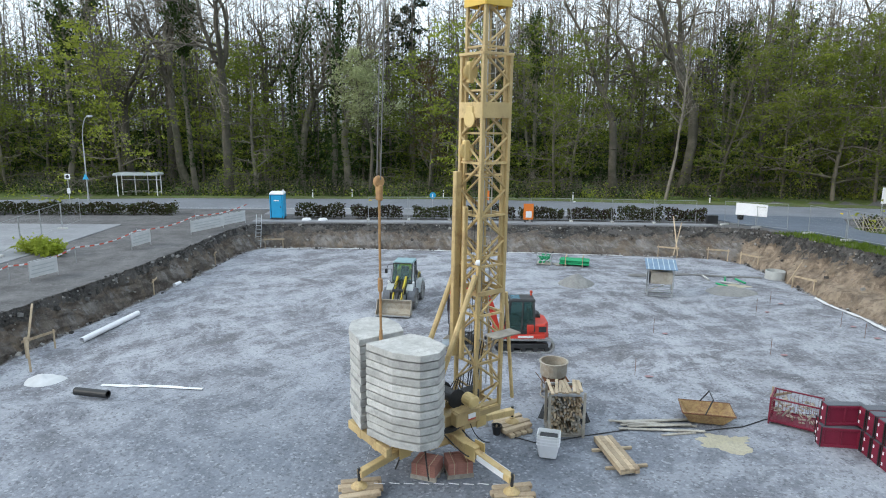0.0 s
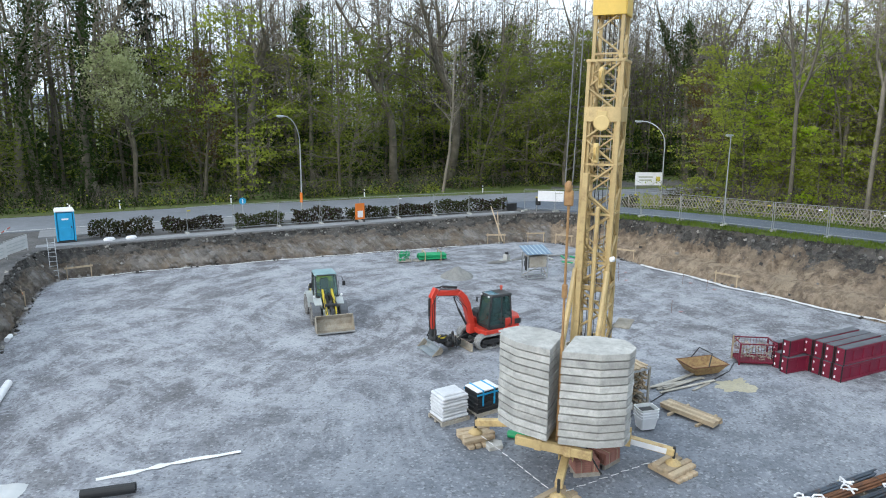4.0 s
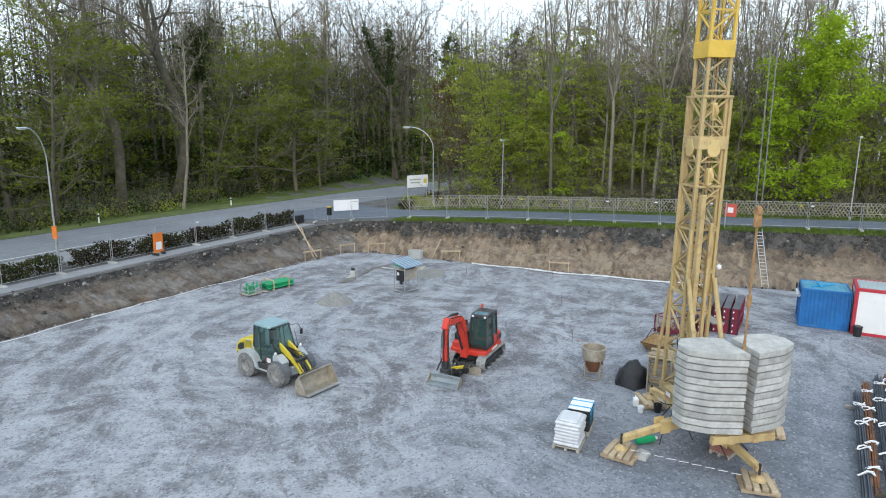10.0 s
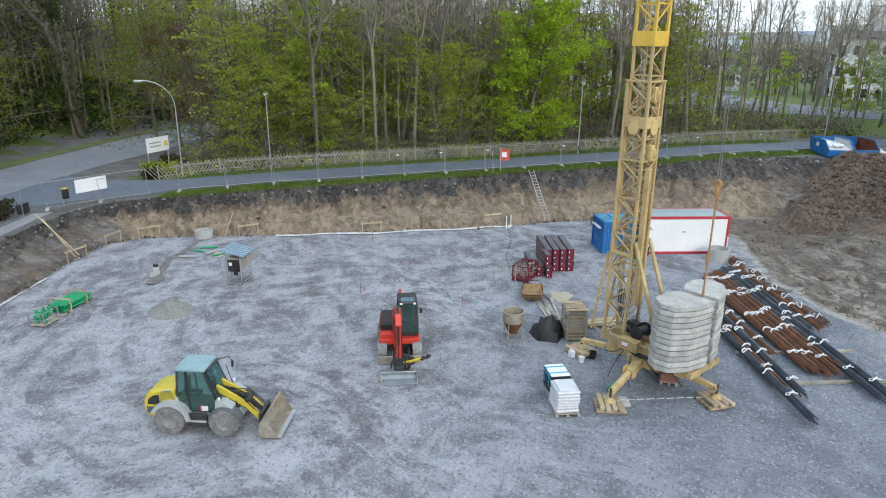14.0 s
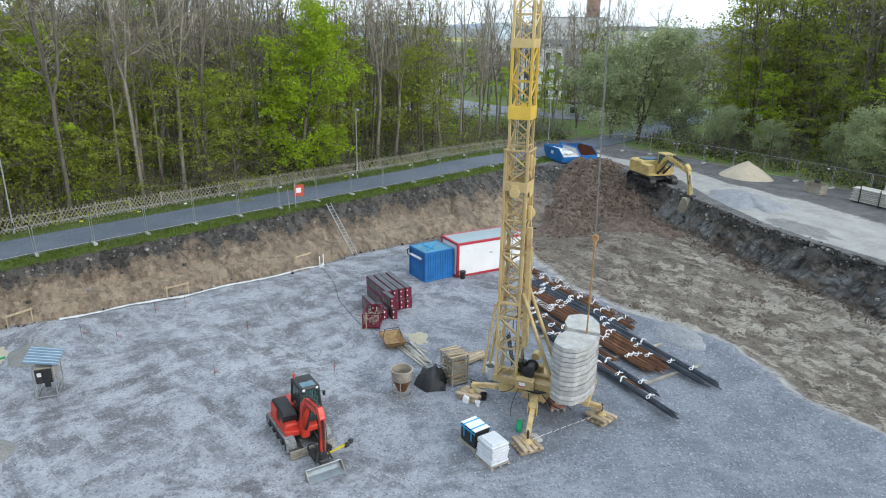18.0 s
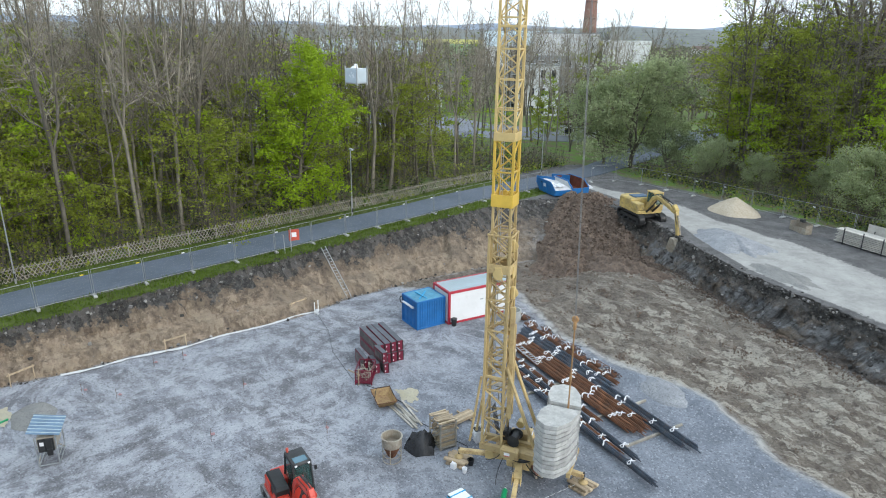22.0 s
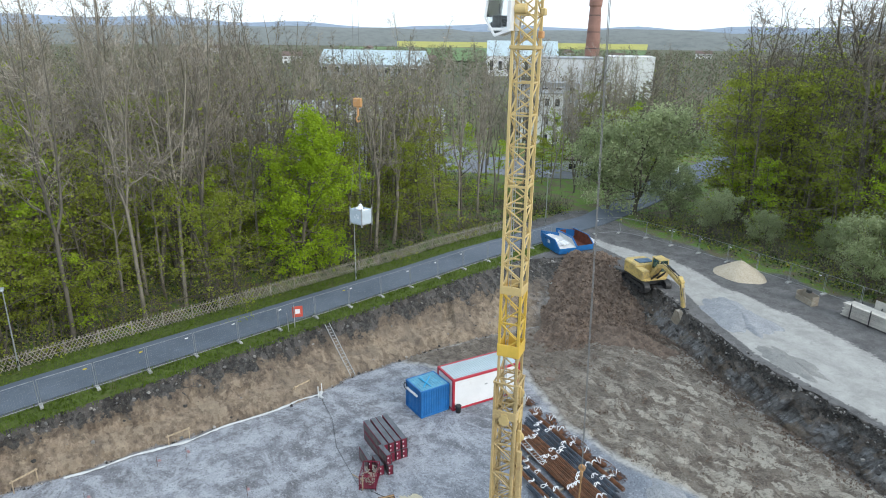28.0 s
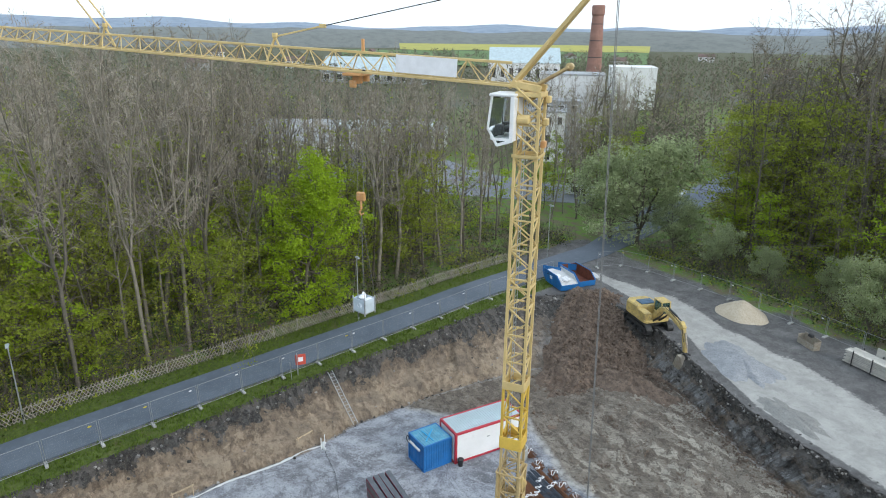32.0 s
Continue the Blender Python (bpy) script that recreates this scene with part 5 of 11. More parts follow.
def far_wood():
    """The depth of the woods: many thin trees as one mass."""
    wood, leaf, dark, bud, olive = Cloud(), Cloud(True), Cloud(True), Cloud(True), Cloud(True)
    r = np.random.default_rng(21)
    spots = []
    for _ in range(620):
        spots.append((r.uniform(-130, 130), r.uniform(92, 140)))
    for _ in range(240):
        spots.append((r.uniform(-95, 45), r.uniform(86, 104)))
    for _ in range(170):
        y = r.uniform(-20, 100)
        spots.append((fence_x(y) + r.uniform(40, 78) + (12 if y < 12 else 0), y))
    for _ in range(200):
        spots.append((r.uniform(-60, 46), r.uniform(-110, -62)))
    for _ in range(190):
        spots.append((r.uniform(86, 150), r.uniform(-110, -24)))
    for _ in range(260):
        x = r.uniform(35, 150)
        spots.append((x, r.uniform(76, 120) - max(0, x - 60) * 0.35))
    for _ in range(420):
        x, y = r.uniform(70, 240), r.uniform(-30, 130)
        if x > fence_x(y) + 42 and y > -34 + (x - 70) * 0.22:
            spots.append((x, y))
    for _ in range(150):
        y = r.uniform(-10, 46)
        spots.append((fence_x(y) + r.uniform(13, 44), y))
    for _ in range(120):
        spots.append((r.uniform(-12, 36), r.uniform(-64, -36)))
    for x, y in spots:
        way = math.degrees(math.atan2(y - 35, x + 18))
        if -37 < way < -18 and math.hypot(x + 18, y - 35) > 92 and r.uniform() < 0.8:
            continue
        z = land(x, y)
        h = r.uniform(25, 33) if y > 60 else r.uniform(19, 26) if y < -34 and x < 50 else r.uniform(14, 20)
        top = np.array([x + r.normal() * 0.8, y + r.normal() * 0.8, z + h])
        base = np.array([x, y, z - 0.2])
        wood.cone(base, top, r.uniform(0.12, 0.24), 0.0, 4)
        k = 18
        for b in range(k):
            f = 0.3 + 0.68 * b / k
            p = base + (top - base) * f
            az = b * 2.4 + r.uniform(0, 1)
            ln = (1.15 - f) * r.uniform(3.0, 6.0)
            q = p + np.array([math.cos(az), math.sin(az), r.uniform(0.4, 1.2)]) * ln * 0.75
            wood.spike(p, q, 0.06, r)
            for _ in range(8):
                o = p + (q - p) * r.uniform(0.3, 0.9)
                wood.spike(o, o + r.normal(size=3) * ln * 0.25 + (0, 0, ln * 0.22), 0.03, r)
        c = np.stack([x + r.normal(size=130) * 2.2, y + r.normal(size=130) * 2.2, z + r.uniform(0.04, 0.62 if y > 60 else 0.95, 130) * h], 1)
        (dark if r.uniform() < 0.3 and y > 55 else olive if y > 55 else leaf).leaves(c[: 40 if x > 80 else 90 if y < 55 else 130], 0.2, r, 0.5)
        if y > 60:
            m = 70
            dark.leaves(np.stack([x + r.normal(size=m) * 2.6, y + r.normal(size=m) * 2.0, z + 0.2 + 6.5 * r.uniform(0, 1, m) ** 1.5], 1), 0.38, r, 0.3)
        m = 100 if y > 60 else 90 if x < 100 else 40
        f = r.uniform(0.45 if y > 60 else 0.12, 1.0, m)[:, None]
        bud.leaves(base + (top - base) * f + r.normal(size=(m, 3)) * (1.25 - f) * (3.2, 3.2, 1.5), 0.11, r)
    for nm, cl, mat, lab in (("far_wood", wood, M_TWIG, "dense mass of bare trunks and branches deep in the wood"), ("far_foliage", leaf, M_SPRING, "thin green spring foliage deep in the wood"), ("far_olive", olive, M_BEECHSHADE, "foliage deep in the north wood, toned dull olive for shade"), ("far_buds", bud, M_BUDS, "brownish haze of twigs and buds over the wood"), ("far_ivy", dark, M_IVY, "dark evergreen foliage deep in the wood")):
        tagged(new(nm, cl.mesh(nm, mat)), lab, "woodland", kind="stuff")


far_wood()


def undergrowth():
    r = np.random.default_rng(5)
    a, b, tw = Cloud(True), Cloud(True), Cloud()
    for _ in range(1500):
        u = r.uniform()
        if u < 0.5:
            x, y = r.uniform(-80, 60), 72.2 + 12 * r.uniform() ** 1.6
            if x > 24:
                y += 1.0
        elif u < 0.85:
            y = r.uniform(-24, 48)
            x = fence_x(y) + 8.2 + 26 * r.uniform() ** 1.8
        else:
            x, y = r.uniform(-5, 36), -27.5 - 14 * r.uniform() ** 1.4
        z = land(x, y)
        m = int(r.integers(30, 70))
        h = r.uniform(0.4, 1.5)
        c = np.stack([x + r.normal(size=m) * 0.8, y + r.normal(size=m) * 0.8, z + 0.05 + np.abs(r.normal(size=m)) * h * 0.6], 1)
        (a if r.uniform() < (0.25 if u < 0.5 else 0.6) else b).leaves(c, 0.13, r, 0.4)
        for _ in range(16 if u >= 0.5 else 6):
            p = np.array([x + r.normal() * 0.8, y + r.normal() * 0.8, z + r.uniform(0, 1.2)])
            tw.spike(p, p + np.array([r.normal() * 0.7, r.normal() * 0.7, r.uniform(0.8, 2.8)]), 0.022, r)
        for _ in range(4):
            p = np.array([x + r.normal() * 0.6, y + r.normal() * 0.6, z])
            tw.cone(p, p + np.array([r.normal() * 0.4, r.normal() * 0.4, h * 1.6]), 0.025, 0, 3)
    for nm, cl, mat, lab in (("undergrowth", a, M_SPRING, "fresh green undergrowth on the woodland floor"), ("brambles", b, M_IVY, "dark green bramble undergrowth at the edge of the wood"), ("brushwood", tw, M_TWIG, "thin bare saplings at the edge of the wood")):
        tagged(new(nm, cl.mesh(nm, mat)), lab, "undergrowth", kind="stuff")


undergrowth()


# ---- glass ----
def glass_mat(name, col, rough=0.03, clear=0.6):
    m, n, l, p = nodes_of(name)
    p.inputs["Base Color"].default_value = (*col, 1)
    p.inputs["Roughness"].default_value = rough
    p.inputs["Transmission Weight"].default_value = clear
    p.inputs["IOR"].default_value = 1.45
    return m


M_GLASS = glass_mat("tinted_glass", (0.09, 0.19, 0.185), 0.02, 0.7)
M_GLASSCAB = glass_mat("green_cab_glass", (0.20, 0.40, 0.37), 0.02, 0.85)
M_GLASSCLEAR = glass_mat("clear_cab_glass", (0.62, 0.68, 0.68), 0.02, 0.93)
M_GLASSBLUE = glass_mat("blue_roof_glass", (0.25, 0.48, 0.62))


# ---- the tower crane ----
def lattice(parent, name, a, b, half, count, mat, chord_r, brace_r, width2=None):
    """Sections of a square lattice mast from a to b: corner chords, frames and crossing braces, each piece a part."""
    a, b = Vector(a), Vector(b)
    h = half
    up = (b - a) / count
    corners = [Vector((h, h, 0)), Vector((-h, h, 0)), Vector((-h, -h, 0)), Vector((h, -h, 0))]
    ring = Geo()
    for i in range(4):
        ring.bar(corners[i], corners[(i + 1) % 4], brace_r * 1.8, brace_r * 1.8)
    ringm = mesh_of(name, ring, mat)
    chordm = mesh_of("chord", Geo().bar((0, 0, 0), up, chord_r * 2, chord_r * 2, (0, 1, 0), 0.01), mat)
    braces = []
    for i in range(4):
        p, q = corners[i], corners[(i + 1) % 4]
        for f in (0, 1):
            lo, hi = (p, q) if (i + f) % 2 == 0 else (q, p)
            braces.append(mesh_of("brace", Geo().tube(lo + up * 0.5 * f, hi + up * 0.5 * (f + 1), brace_r, n=6), mat))
    for s in range(count):
        o = part(name, ringm, None, parent)
        o.location = a + up * s
        for c in corners:
            part("chord", chordm, None, o).location = c
        for m in braces:
            part("brace", m, None, o)


def build_crane():
    root = thing("tower_crane", "yellow bottom-slewing tower crane with lattice mast, cab and concrete ballast", "crane", (-0.05, 18.65, 0), 36)
    inv = pose(-0.05, 18.65, 0, 0, 0, 36).inverted()
    feet = [inv @ Vector(p) for p in ((-2.3, 20.9, 0), (-2.3, 16.6, 0), (1.95, 16.38, 0), (2.4, 20.66, 0))]
    for f in feet:
        d = f.normalized()
        side = Vector((-d.y, d.x, 0))
        g = Geo()
        tip = f + Vector((0, 0, 0.66))
        g.bar(d * 0.3 + Vector((0, 0, 1.02)), d * 1.6 + Vector((0, 0, 0.86)), 0.34, 0.34, c2=0.02)
        g.bar(d * 1.5 + Vector((0, 0, 0.87)), tip, 0.22, 0.22, c2=0.02)
        leg = part("outrigger_leg", g, M_CRANE, root)
        part("hinge_plate", Geo().bar(d * 1.35 + side * 0.2 + Vector((0, 0, 0.92)), d * 1.75 + side * 0.2 + Vector((0, 0, 0.92)), 0.03, 0.44).bar(d * 1.35 - side * 0.2 + Vector((0, 0, 0.92)), d * 1.75 - side * 0.2 + Vector((0, 0, 0.92)), 0.03, 0.44), M_CRANE2, leg)
        if f.x > 0 and f.y < -1:
            q = d * 2.3 + Vector((0, 0, 0.77))
            for sg in (-1, 1):
                part("name_plate", Geo().bar(q - d * 0.55 + side * 0.13 * sg + Vector((0, 0, 0.06)), q + d * 0.5 + side * 0.13 * sg + Vector((0, 0, -0.06)), 0.012, 0.17), M_PAPER, leg, "white plate with a pale blue mark")
        part("spindle", Geo().tube(f + Vector((0, 0, 0.34)), f + Vector((0, 0, 0.84)), 0.045, n=10), M_DARKSTEEL, leg, "dark greased screw spindle")
        part("foot_plate", Geo().lathe([(0.24, 0.29), (0.23, 0.32), (0.1, 0.42), (0.08, 0.46)], 12, Matrix.Translation((f.x, f.y, 0))), M_CRANE, leg)
    part("undercarriage", Geo().box((0, 0, 0.95), (1.15, 1.15, 0.42), 0.05).box((0, 0, 0.72), (0.8, 0.8, 0.1), 0.02), M_CRANE, root)
    part("slewing_ring", Geo().lathe([(0.62, 1.15), (0.66, 1.18), (0.66, 1.28), (0.6, 1.32)], 28), M_DARKSTEEL, root, "dark greased slewing ring")
    part("slewing_platform", Geo().box((-0.3, 0.42, 1.47), (4.6, 0.22, 0.32), 0.015).box((-0.3, -0.42, 1.47), (4.6, 0.22, 0.32), 0.015).box((-0.5, 0, 1.42), (3.6, 0.66, 0.1), 0.01).box((-2.5, 0, 1.47), (0.18, 2.2, 0.26), 0.015).box((-1.3, 0, 1.47), (0.18, 2.9, 0.26), 0.015), M_CRANE, root)
    for y in (-0.95, 0.95):
        hs = part("control_box", Geo().box((0.35, y * 0.86, 1.66), (0.9, 0.3, 0.44), 0.03), M_CRANE, root, "yellow sheet-steel control box")
        sg = 1 if y > 0 else -1
        part("lid", Geo().box((0.35, y * 0.86, 1.9), (0.84, 0.4, 0.04), 0.01), M_CRANE, hs)
        part("warning_plate", Geo().box((0.45, y * 0.86 + sg * 0.186, 1.7), (0.28, 0.012, 0.2), 0.003), M_PAPER, hs, "white warning plate with a red edge")
        part("warning_edge", Geo().box((0.45, y * 0.86 + sg * 0.19, 1.62), (0.28, 0.012, 0.05), 0.002), M_SIGNRED, hs)
    # loose hoses and cables over the undercarriage
    rr = random.Random(14)
    for k in range(9):
        a = k * 0.7
        p = Vector((0.9 * math.cos(a), 0.9 * math.sin(a), 1.3))
        q = Vector((1.7 * math.cos(a + 0.4), 1.7 * math.sin(a + 0.4), 0.25 if k % 3 else 0.9))
        m = (p + q) / 2 + Vector((rr.uniform(-0.3, 0.3), rr.uniform(-0.3, 0.3), -0.25))
        part("hose", Geo().path([p * (1 - t) ** 2 + m * 2 * t * (1 - t) + q * t * t for t in np.linspace(0, 1, 7)], rr.uniform(0.014, 0.028), 5), M_BLACK, root, "black rubber hose")
    for k in range(5):
        part("mast_cable", Geo().path([(0.3 + 0.1 * k, 0.35 - 0.12 * k, 1.7), (0.75, 0.3 - 0.12 * k, 2.3 + 0.1 * k), (1.2, 0.2 - 0.1 * k, 2.1), (1.5, 0.25 - 0.12 * k, 3.6)], 0.018, 5), M_BLACK, root)
    part("oil_tank", Geo().box((0.9, -0.3, 1.95), (0.5, 0.45, 0.55), 0.05), M_DARKSTEEL, root)
    # winch and cabinet under the mast
    part("winch_drum", Geo().lathe([(0.3, -0.38), (0.3, -0.34), (0.2, -0.33), (0.2, 0.33), (0.3, 0.34), (0.3, 0.38)], 18, pose(0.35, 0, 2.05, 90, 0, 0)), M_DARKSTEEL, root)
    part("gear_motor", Geo().lathe([(0.16, 0), (0.2, 0.03), (0.2, 0.4), (0.14, 0.44)], 14, pose(0.35, -0.82, 2.25, 90, 0, 0)), M_CRANE2, root)
    # ballast: two stacks of cast slabs with a slot between them
    left = [(-2.66, 0.16), (-1.2, 0.16), (-0.95, 0.75), (-0.95, 1.55), (-1.45, 1.93), (-2.0, 1.86), (-2.45, 1.2)]
    soft = []
    for i, (x, y) in enumerate(left):
        (x0, y0), (x1, y1) = left[i - 1], left[(i + 1) % len(left)]
        soft += [(x, y)] if i < 2 else [(x + (x0 - x) * 0.3, y + (y0 - y) * 0.3), (x * 0.94 + (x0 + x1) * 0.03, y * 0.94 + (y0 + y1) * 0.03), (x + (x1 - x) * 0.3, y + (y1 - y) * 0.3)]
    left = soft
    right = [(x, -y) for x, y in left][::-1]
    r = random.Random(4)
    for k in range(12):
        for poly in (left, right):
            dx, dy = r.uniform(-0.025, 0.025), r.uniform(-0.015, 0.015)
            z = 1.64 + k * 0.228
            part("ballast_slab", Geo().prism([(x + dx, y + dy) for x, y in poly], z + 0.045, z + 0.228, 0.016), M_CONCRETE, root, "pale grey cast concrete ballast slab")
    part("tie_rod", Geo().tube((-2.08, 0, 1.4), (-2.08, -0.02, 4.6), 0.05, n=8).tube((-2.08, -0.02, 4.6), (-2.08, -0.02, 8.4), 0.035, n=8).box((-2.08, -0.02, 5.9), (0.11, 0.15, 0.4), 0.03).box((-2.08, -0.02, 8.45), (0.12, 0.24, 0.42), 0.03).lathe([(0.12, 0), (0.16, 0.05), (0.16, 0.12), (0.12, 0.16)], 12, pose(-2.08, 0.08, 8.75, 90, 0, 0)), M_ROD, root, "rusty orange ballast tie rod")
    # mast
    m0, m1 = Vector((1.40, -0.06, 1.5)), Vector((1.45, -0.39, 28.5))

    def axis(z):
        return m0 + (m1 - m0) * ((z - m0.z) / (m1.z - m0.z))

    lattice(root, "mast_section", axis(1.55), axis(12.2), 0.49, 7, M_CRANE, 0.056, 0.038)
    lattice(root, "inner_mast_section", axis(5.2), axis(13.6), 0.4, 7, M_CRANE, 0.052, 0.03)
    lattice(root, "bright_mast_section", axis(13.6), axis(16.4), 0.42, 2, M_CRANE3, 0.055, 0.034)
    lattice(root, "upper_mast_section", axis(16.4), axis(28.5), 0.42, 10, M_CRANE2, 0.055, 0.032)
    for z, s, hgt, mat in ((5.3, 0.53, 0.14, M_CRANE), (10.65, 0.53, 0.44, M_CRANE), (12.2, 0.55, 0.08, M_CRANE), (13.75, 0.47, 0.55, M_CRANE3), (16.5, 0.46, 0.36, M_CRANE2), (20.9, 0.45, 0.1, M_CRANE2), (26.15, 0.5, 0.12, M_CRANE2)):
        c = axis(z)
        g = Geo()
        for sx, sy, wx, wy in ((1, 0, 0.05, 2 * s), (-1, 0, 0.05, 2 * s), (0, 1, 2 * s, 0.05), (0, -1, 2 * s, 0.05)):
            g.box((c.x + sx * s, c.y + sy * s, z), (wx, wy, hgt), 0.008)
        part("mast_collar", g, mat, root)
    for sx, sy in ((0, 1), (-1, 0)):
        c = axis(10.4) + Vector((sx * 0.57, sy * 0.57, 0))
        turned = Matrix.Translation(c) @ (pose(0, 0, 0, 90, 0, 0) if sy else pose(0, 0, 0, 0, 90, 0))
        part("sheave_bracket", Geo().lathe([(0.2, -0.03), (0.24, -0.02), (0.24, 0.02), (0.2, 0.03)], 14, turned).box(c + Vector((0, 0, 0.2)), (0.3 if sy else 0.05, 0.05 if sy else 0.3, 0.3), 0.01), M_CRANE2, root)
    for k, z in enumerate((26.5, 27.3, 28.1)):
        c = axis(z)
        part("head_brace", Geo().tube(c + Vector((-0.46, 0.46, -0.2)), c + Vector((0.46, 0.46, 0.55)), 0.04, n=6).tube(c + Vector((-0.46, -0.46, 0.55)), c + Vector((0.46, -0.46, -0.2)), 0.04, n=6), M_CRANE2, root)
        part("junction_box", Geo().box(c + Vector((-0.58, 0.1 - 0.2 * k, 0.1)), (0.18, 0.3, 0.26), 0.03), M_CRANE2 if k else M_HOOK, root)
    # ladder inside the mast
    g = Geo()
    for w in (-0.17, 0.17):
        g.tube(axis(2.2) + Vector((0.2, w, 0)), axis(28.2) + Vector((0.2, w, 0)), 0.018, n=5)
    lad = part("mast_ladder", g, M_GALV, root)
    rung = mesh_of("rung", Geo().tube((0, -0.17, 0), (0, 0.17, 0), 0.012, n=5), M_GALV)
    for k in range(86):
        part("rung", rung, None, lad).location = axis(2.4 + k * 0.3) + Vector((0.2, 0, 0))
    # raking struts, erection guides, ropes
    for y in (-0.55, 0.55):
        part("raking_strut", Geo().tube((-0.9, y, 1.7), axis(5.9) + Vector((-0.6, y * 0.9, 0)), 0.085, 0.085, 8), M_CRANE, root)
        part("front_strut", Geo().tube((2.5, y * 0.9, 1.6), axis(5.2) + Vector((0.62, y * 0.9, 0)), 0.06, 0.06, 8), M_CRANE, root)
    part("erection_ram", Geo().bar(axis(3.2) + Vector((-0.75, 0.32, 0)), axis(8.9) + Vector((-0.72, 0.32, 0)), 0.17, 0.22, (1, 0, 0), 0.02).bar(axis(3.2) + Vector((-0.75, -0.1, 0)), axis(7.9) + Vector((-0.72, -0.1, 0)), 0.12, 0.14, (1, 0, 0), 0.02), M_CRANE, root, "long telescoping guide along the mast foot")
    for z, dx in ((11.7, -0.5), (9.5, -0.6)):
        c = axis(z) + Vector((dx, 0.1, 0))
        part("rope_pulley", Geo().lathe([(0.2, -0.05), (0.24, -0.04), (0.18, 0), (0.24, 0.04), (0.2, 0.05)], 16, Matrix.Translation(c) @ pose(0, 0, 0, 90, 0, 0)).box(c, (0.2, 0.16, 0.6), 0.03), M_CRANE2, root)
    part("work_light", Geo().lathe([(0.03, 0), (0.08, 0.03), (0.09, 0.12)], 12, pose(0.72, -0.7, 6.3, 90, 0, 60)), M_PAPER, root, "white round work light")
    g = Geo()
    for w in (-0.12, 0.0, 0.12):
        g.tube(axis(2.3) + Vector((-0.3, w, 0)), axis(24) + Vector((-0.2, w, 0)), 0.011, n=4)
    part("hoist_ropes", g, M_DARKSTEEL, root)
    # step plates at the mast foot
    part("access_platform", Geo().box((1.5, -1.1, 4.1), (1.0, 0.5, 0.05), 0.01).tube((1.5, -0.8, 4.05), (1.45, -0.6, 3.4), 0.03, n=6), M_WOODGREY, root)
    # head, strut and cab
    top = axis(28.5)
    part("mast_head", Geo().bar(top + Vector((-0.45, 0.4, 0.1)), top + Vector((0.6, 0.4, 0.25)), 0.12, 0.25, c2=0.02).bar(top + Vector((-0.45, -0.4, 0.1)), top + Vector((0.6, -0.4, 0.25)), 0.12, 0.25, c2=0.02).box(top + Vector((0, 0, -0.1)), (1.0, 0.95, 0.18), 0.02).tube(top + Vector((0.55, -0.5, 0.3)), top + Vector((0.55, 0.5, 0.3)), 0.09, n=10), M_CRANE2, root)
    peak = Vector((top.x - 2.8, top.y, 32.85))
    part("tie_strut", Geo().bar(top + Vector((0.8, 0.22, 0.1)), peak + Vector((0, 0.1, 0)), 0.14, 0.26, (0, 1, 0), 0.02).bar(top + Vector((0.8, -0.22, 0.1)), peak + Vector((0, -0.1, 0)), 0.14, 0.26, (0, 1, 0), 0.02).tube(peak + Vector((0, -0.2, 0)), peak + Vector((0, 0.2, 0)), 0.16, n=12), M_CRANE2, root)
    tail = Vector((top.x - 1.35, top.y, 29.4))
    part("rope_arm", Geo().bar(top + Vector((0.2, 0.3, 0.0)), tail + Vector((0, 0.15, 0)), 0.1, 0.22, (0, 1, 0), 0.02).bar(top + Vector((0.2, -0.3, 0.0)), tail + Vector((0, -0.15, 0)), 0.1, 0.22, (0, 1, 0), 0.02).lathe([(0.1, -0.14), (0.14, -0.12), (0.14, 0.12), (0.1, 0.14)], 14, Matrix.Translation(tail) @ pose(0, 0, 0, 90, 0, 0)), M_CRANE, root)
    for w in (-0.16, 0.16):
        part("tie_rope", Geo().tube(peak + Vector((0, w, 0)), (-2.08, w * 0.6, 8.8), 0.016, n=5), M_ROPE, root)
    cab = part("cab", Geo().prism([(-0.46, -0.55), (0.3, -0.55), (0.46, -0.35), (0.46, 0.35), (0.3, 0.55), (-0.46, 0.55)], 26.95, 27.05, 0, Matrix.Translation((top.x + 0.98, top.y + 0.3, 0)))
               .add([(x, y, z) for y in (-0.55, 0.55) for x, z in ((-0.46, 26.95), (0.12, 26.75), (0.5, 27.4), (0.36, 28.55), (-0.46, 28.55))], [(0, 1, 6, 5), (5, 9, 4, 0), (4, 9, 8, 3)], Matrix.Translation((top.x + 0.98, top.y + 0.3, 0)))
               .box((top.x + 0.96, top.y + 0.3, 28.6), (0.98, 1.2, 0.1), 0.03)
               .bar((top.x + 1.47, top.y - 0.25, 27.4), (top.x + 1.34, top.y - 0.25, 28.55), 0.07, 0.07).bar((top.x + 1.47, top.y + 0.85, 27.4), (top.x + 1.34, top.y + 0.85, 28.55), 0.07, 0.07)
               .bar((top.x + 1.1, top.y + 0.85, 26.78), (top.x + 1.48, top.y + 0.85, 27.4), 0.07, 0.07).bar((top.x + 1.1, top.y - 0.25, 26.78), (top.x + 1.48, top.y - 0.25, 27.4), 0.07, 0.07)
               .bar((top.x + 0.52, top.y + 0.85, 26.97), (top.x + 1.1, top.y + 0.85, 26.78), 0.1, 0.1).box((top.x + 0.56, top.y + 0.85, 27.75), (0.14, 0.06, 1.62), 0.01).box((top.x + 0.56, top.y - 0.25, 27.75), (0.14, 0.06, 1.62), 0.01), M_WHITE, root, "white driver's cab with large windows")
    cab.location = (-0.1, 0, -0.22)
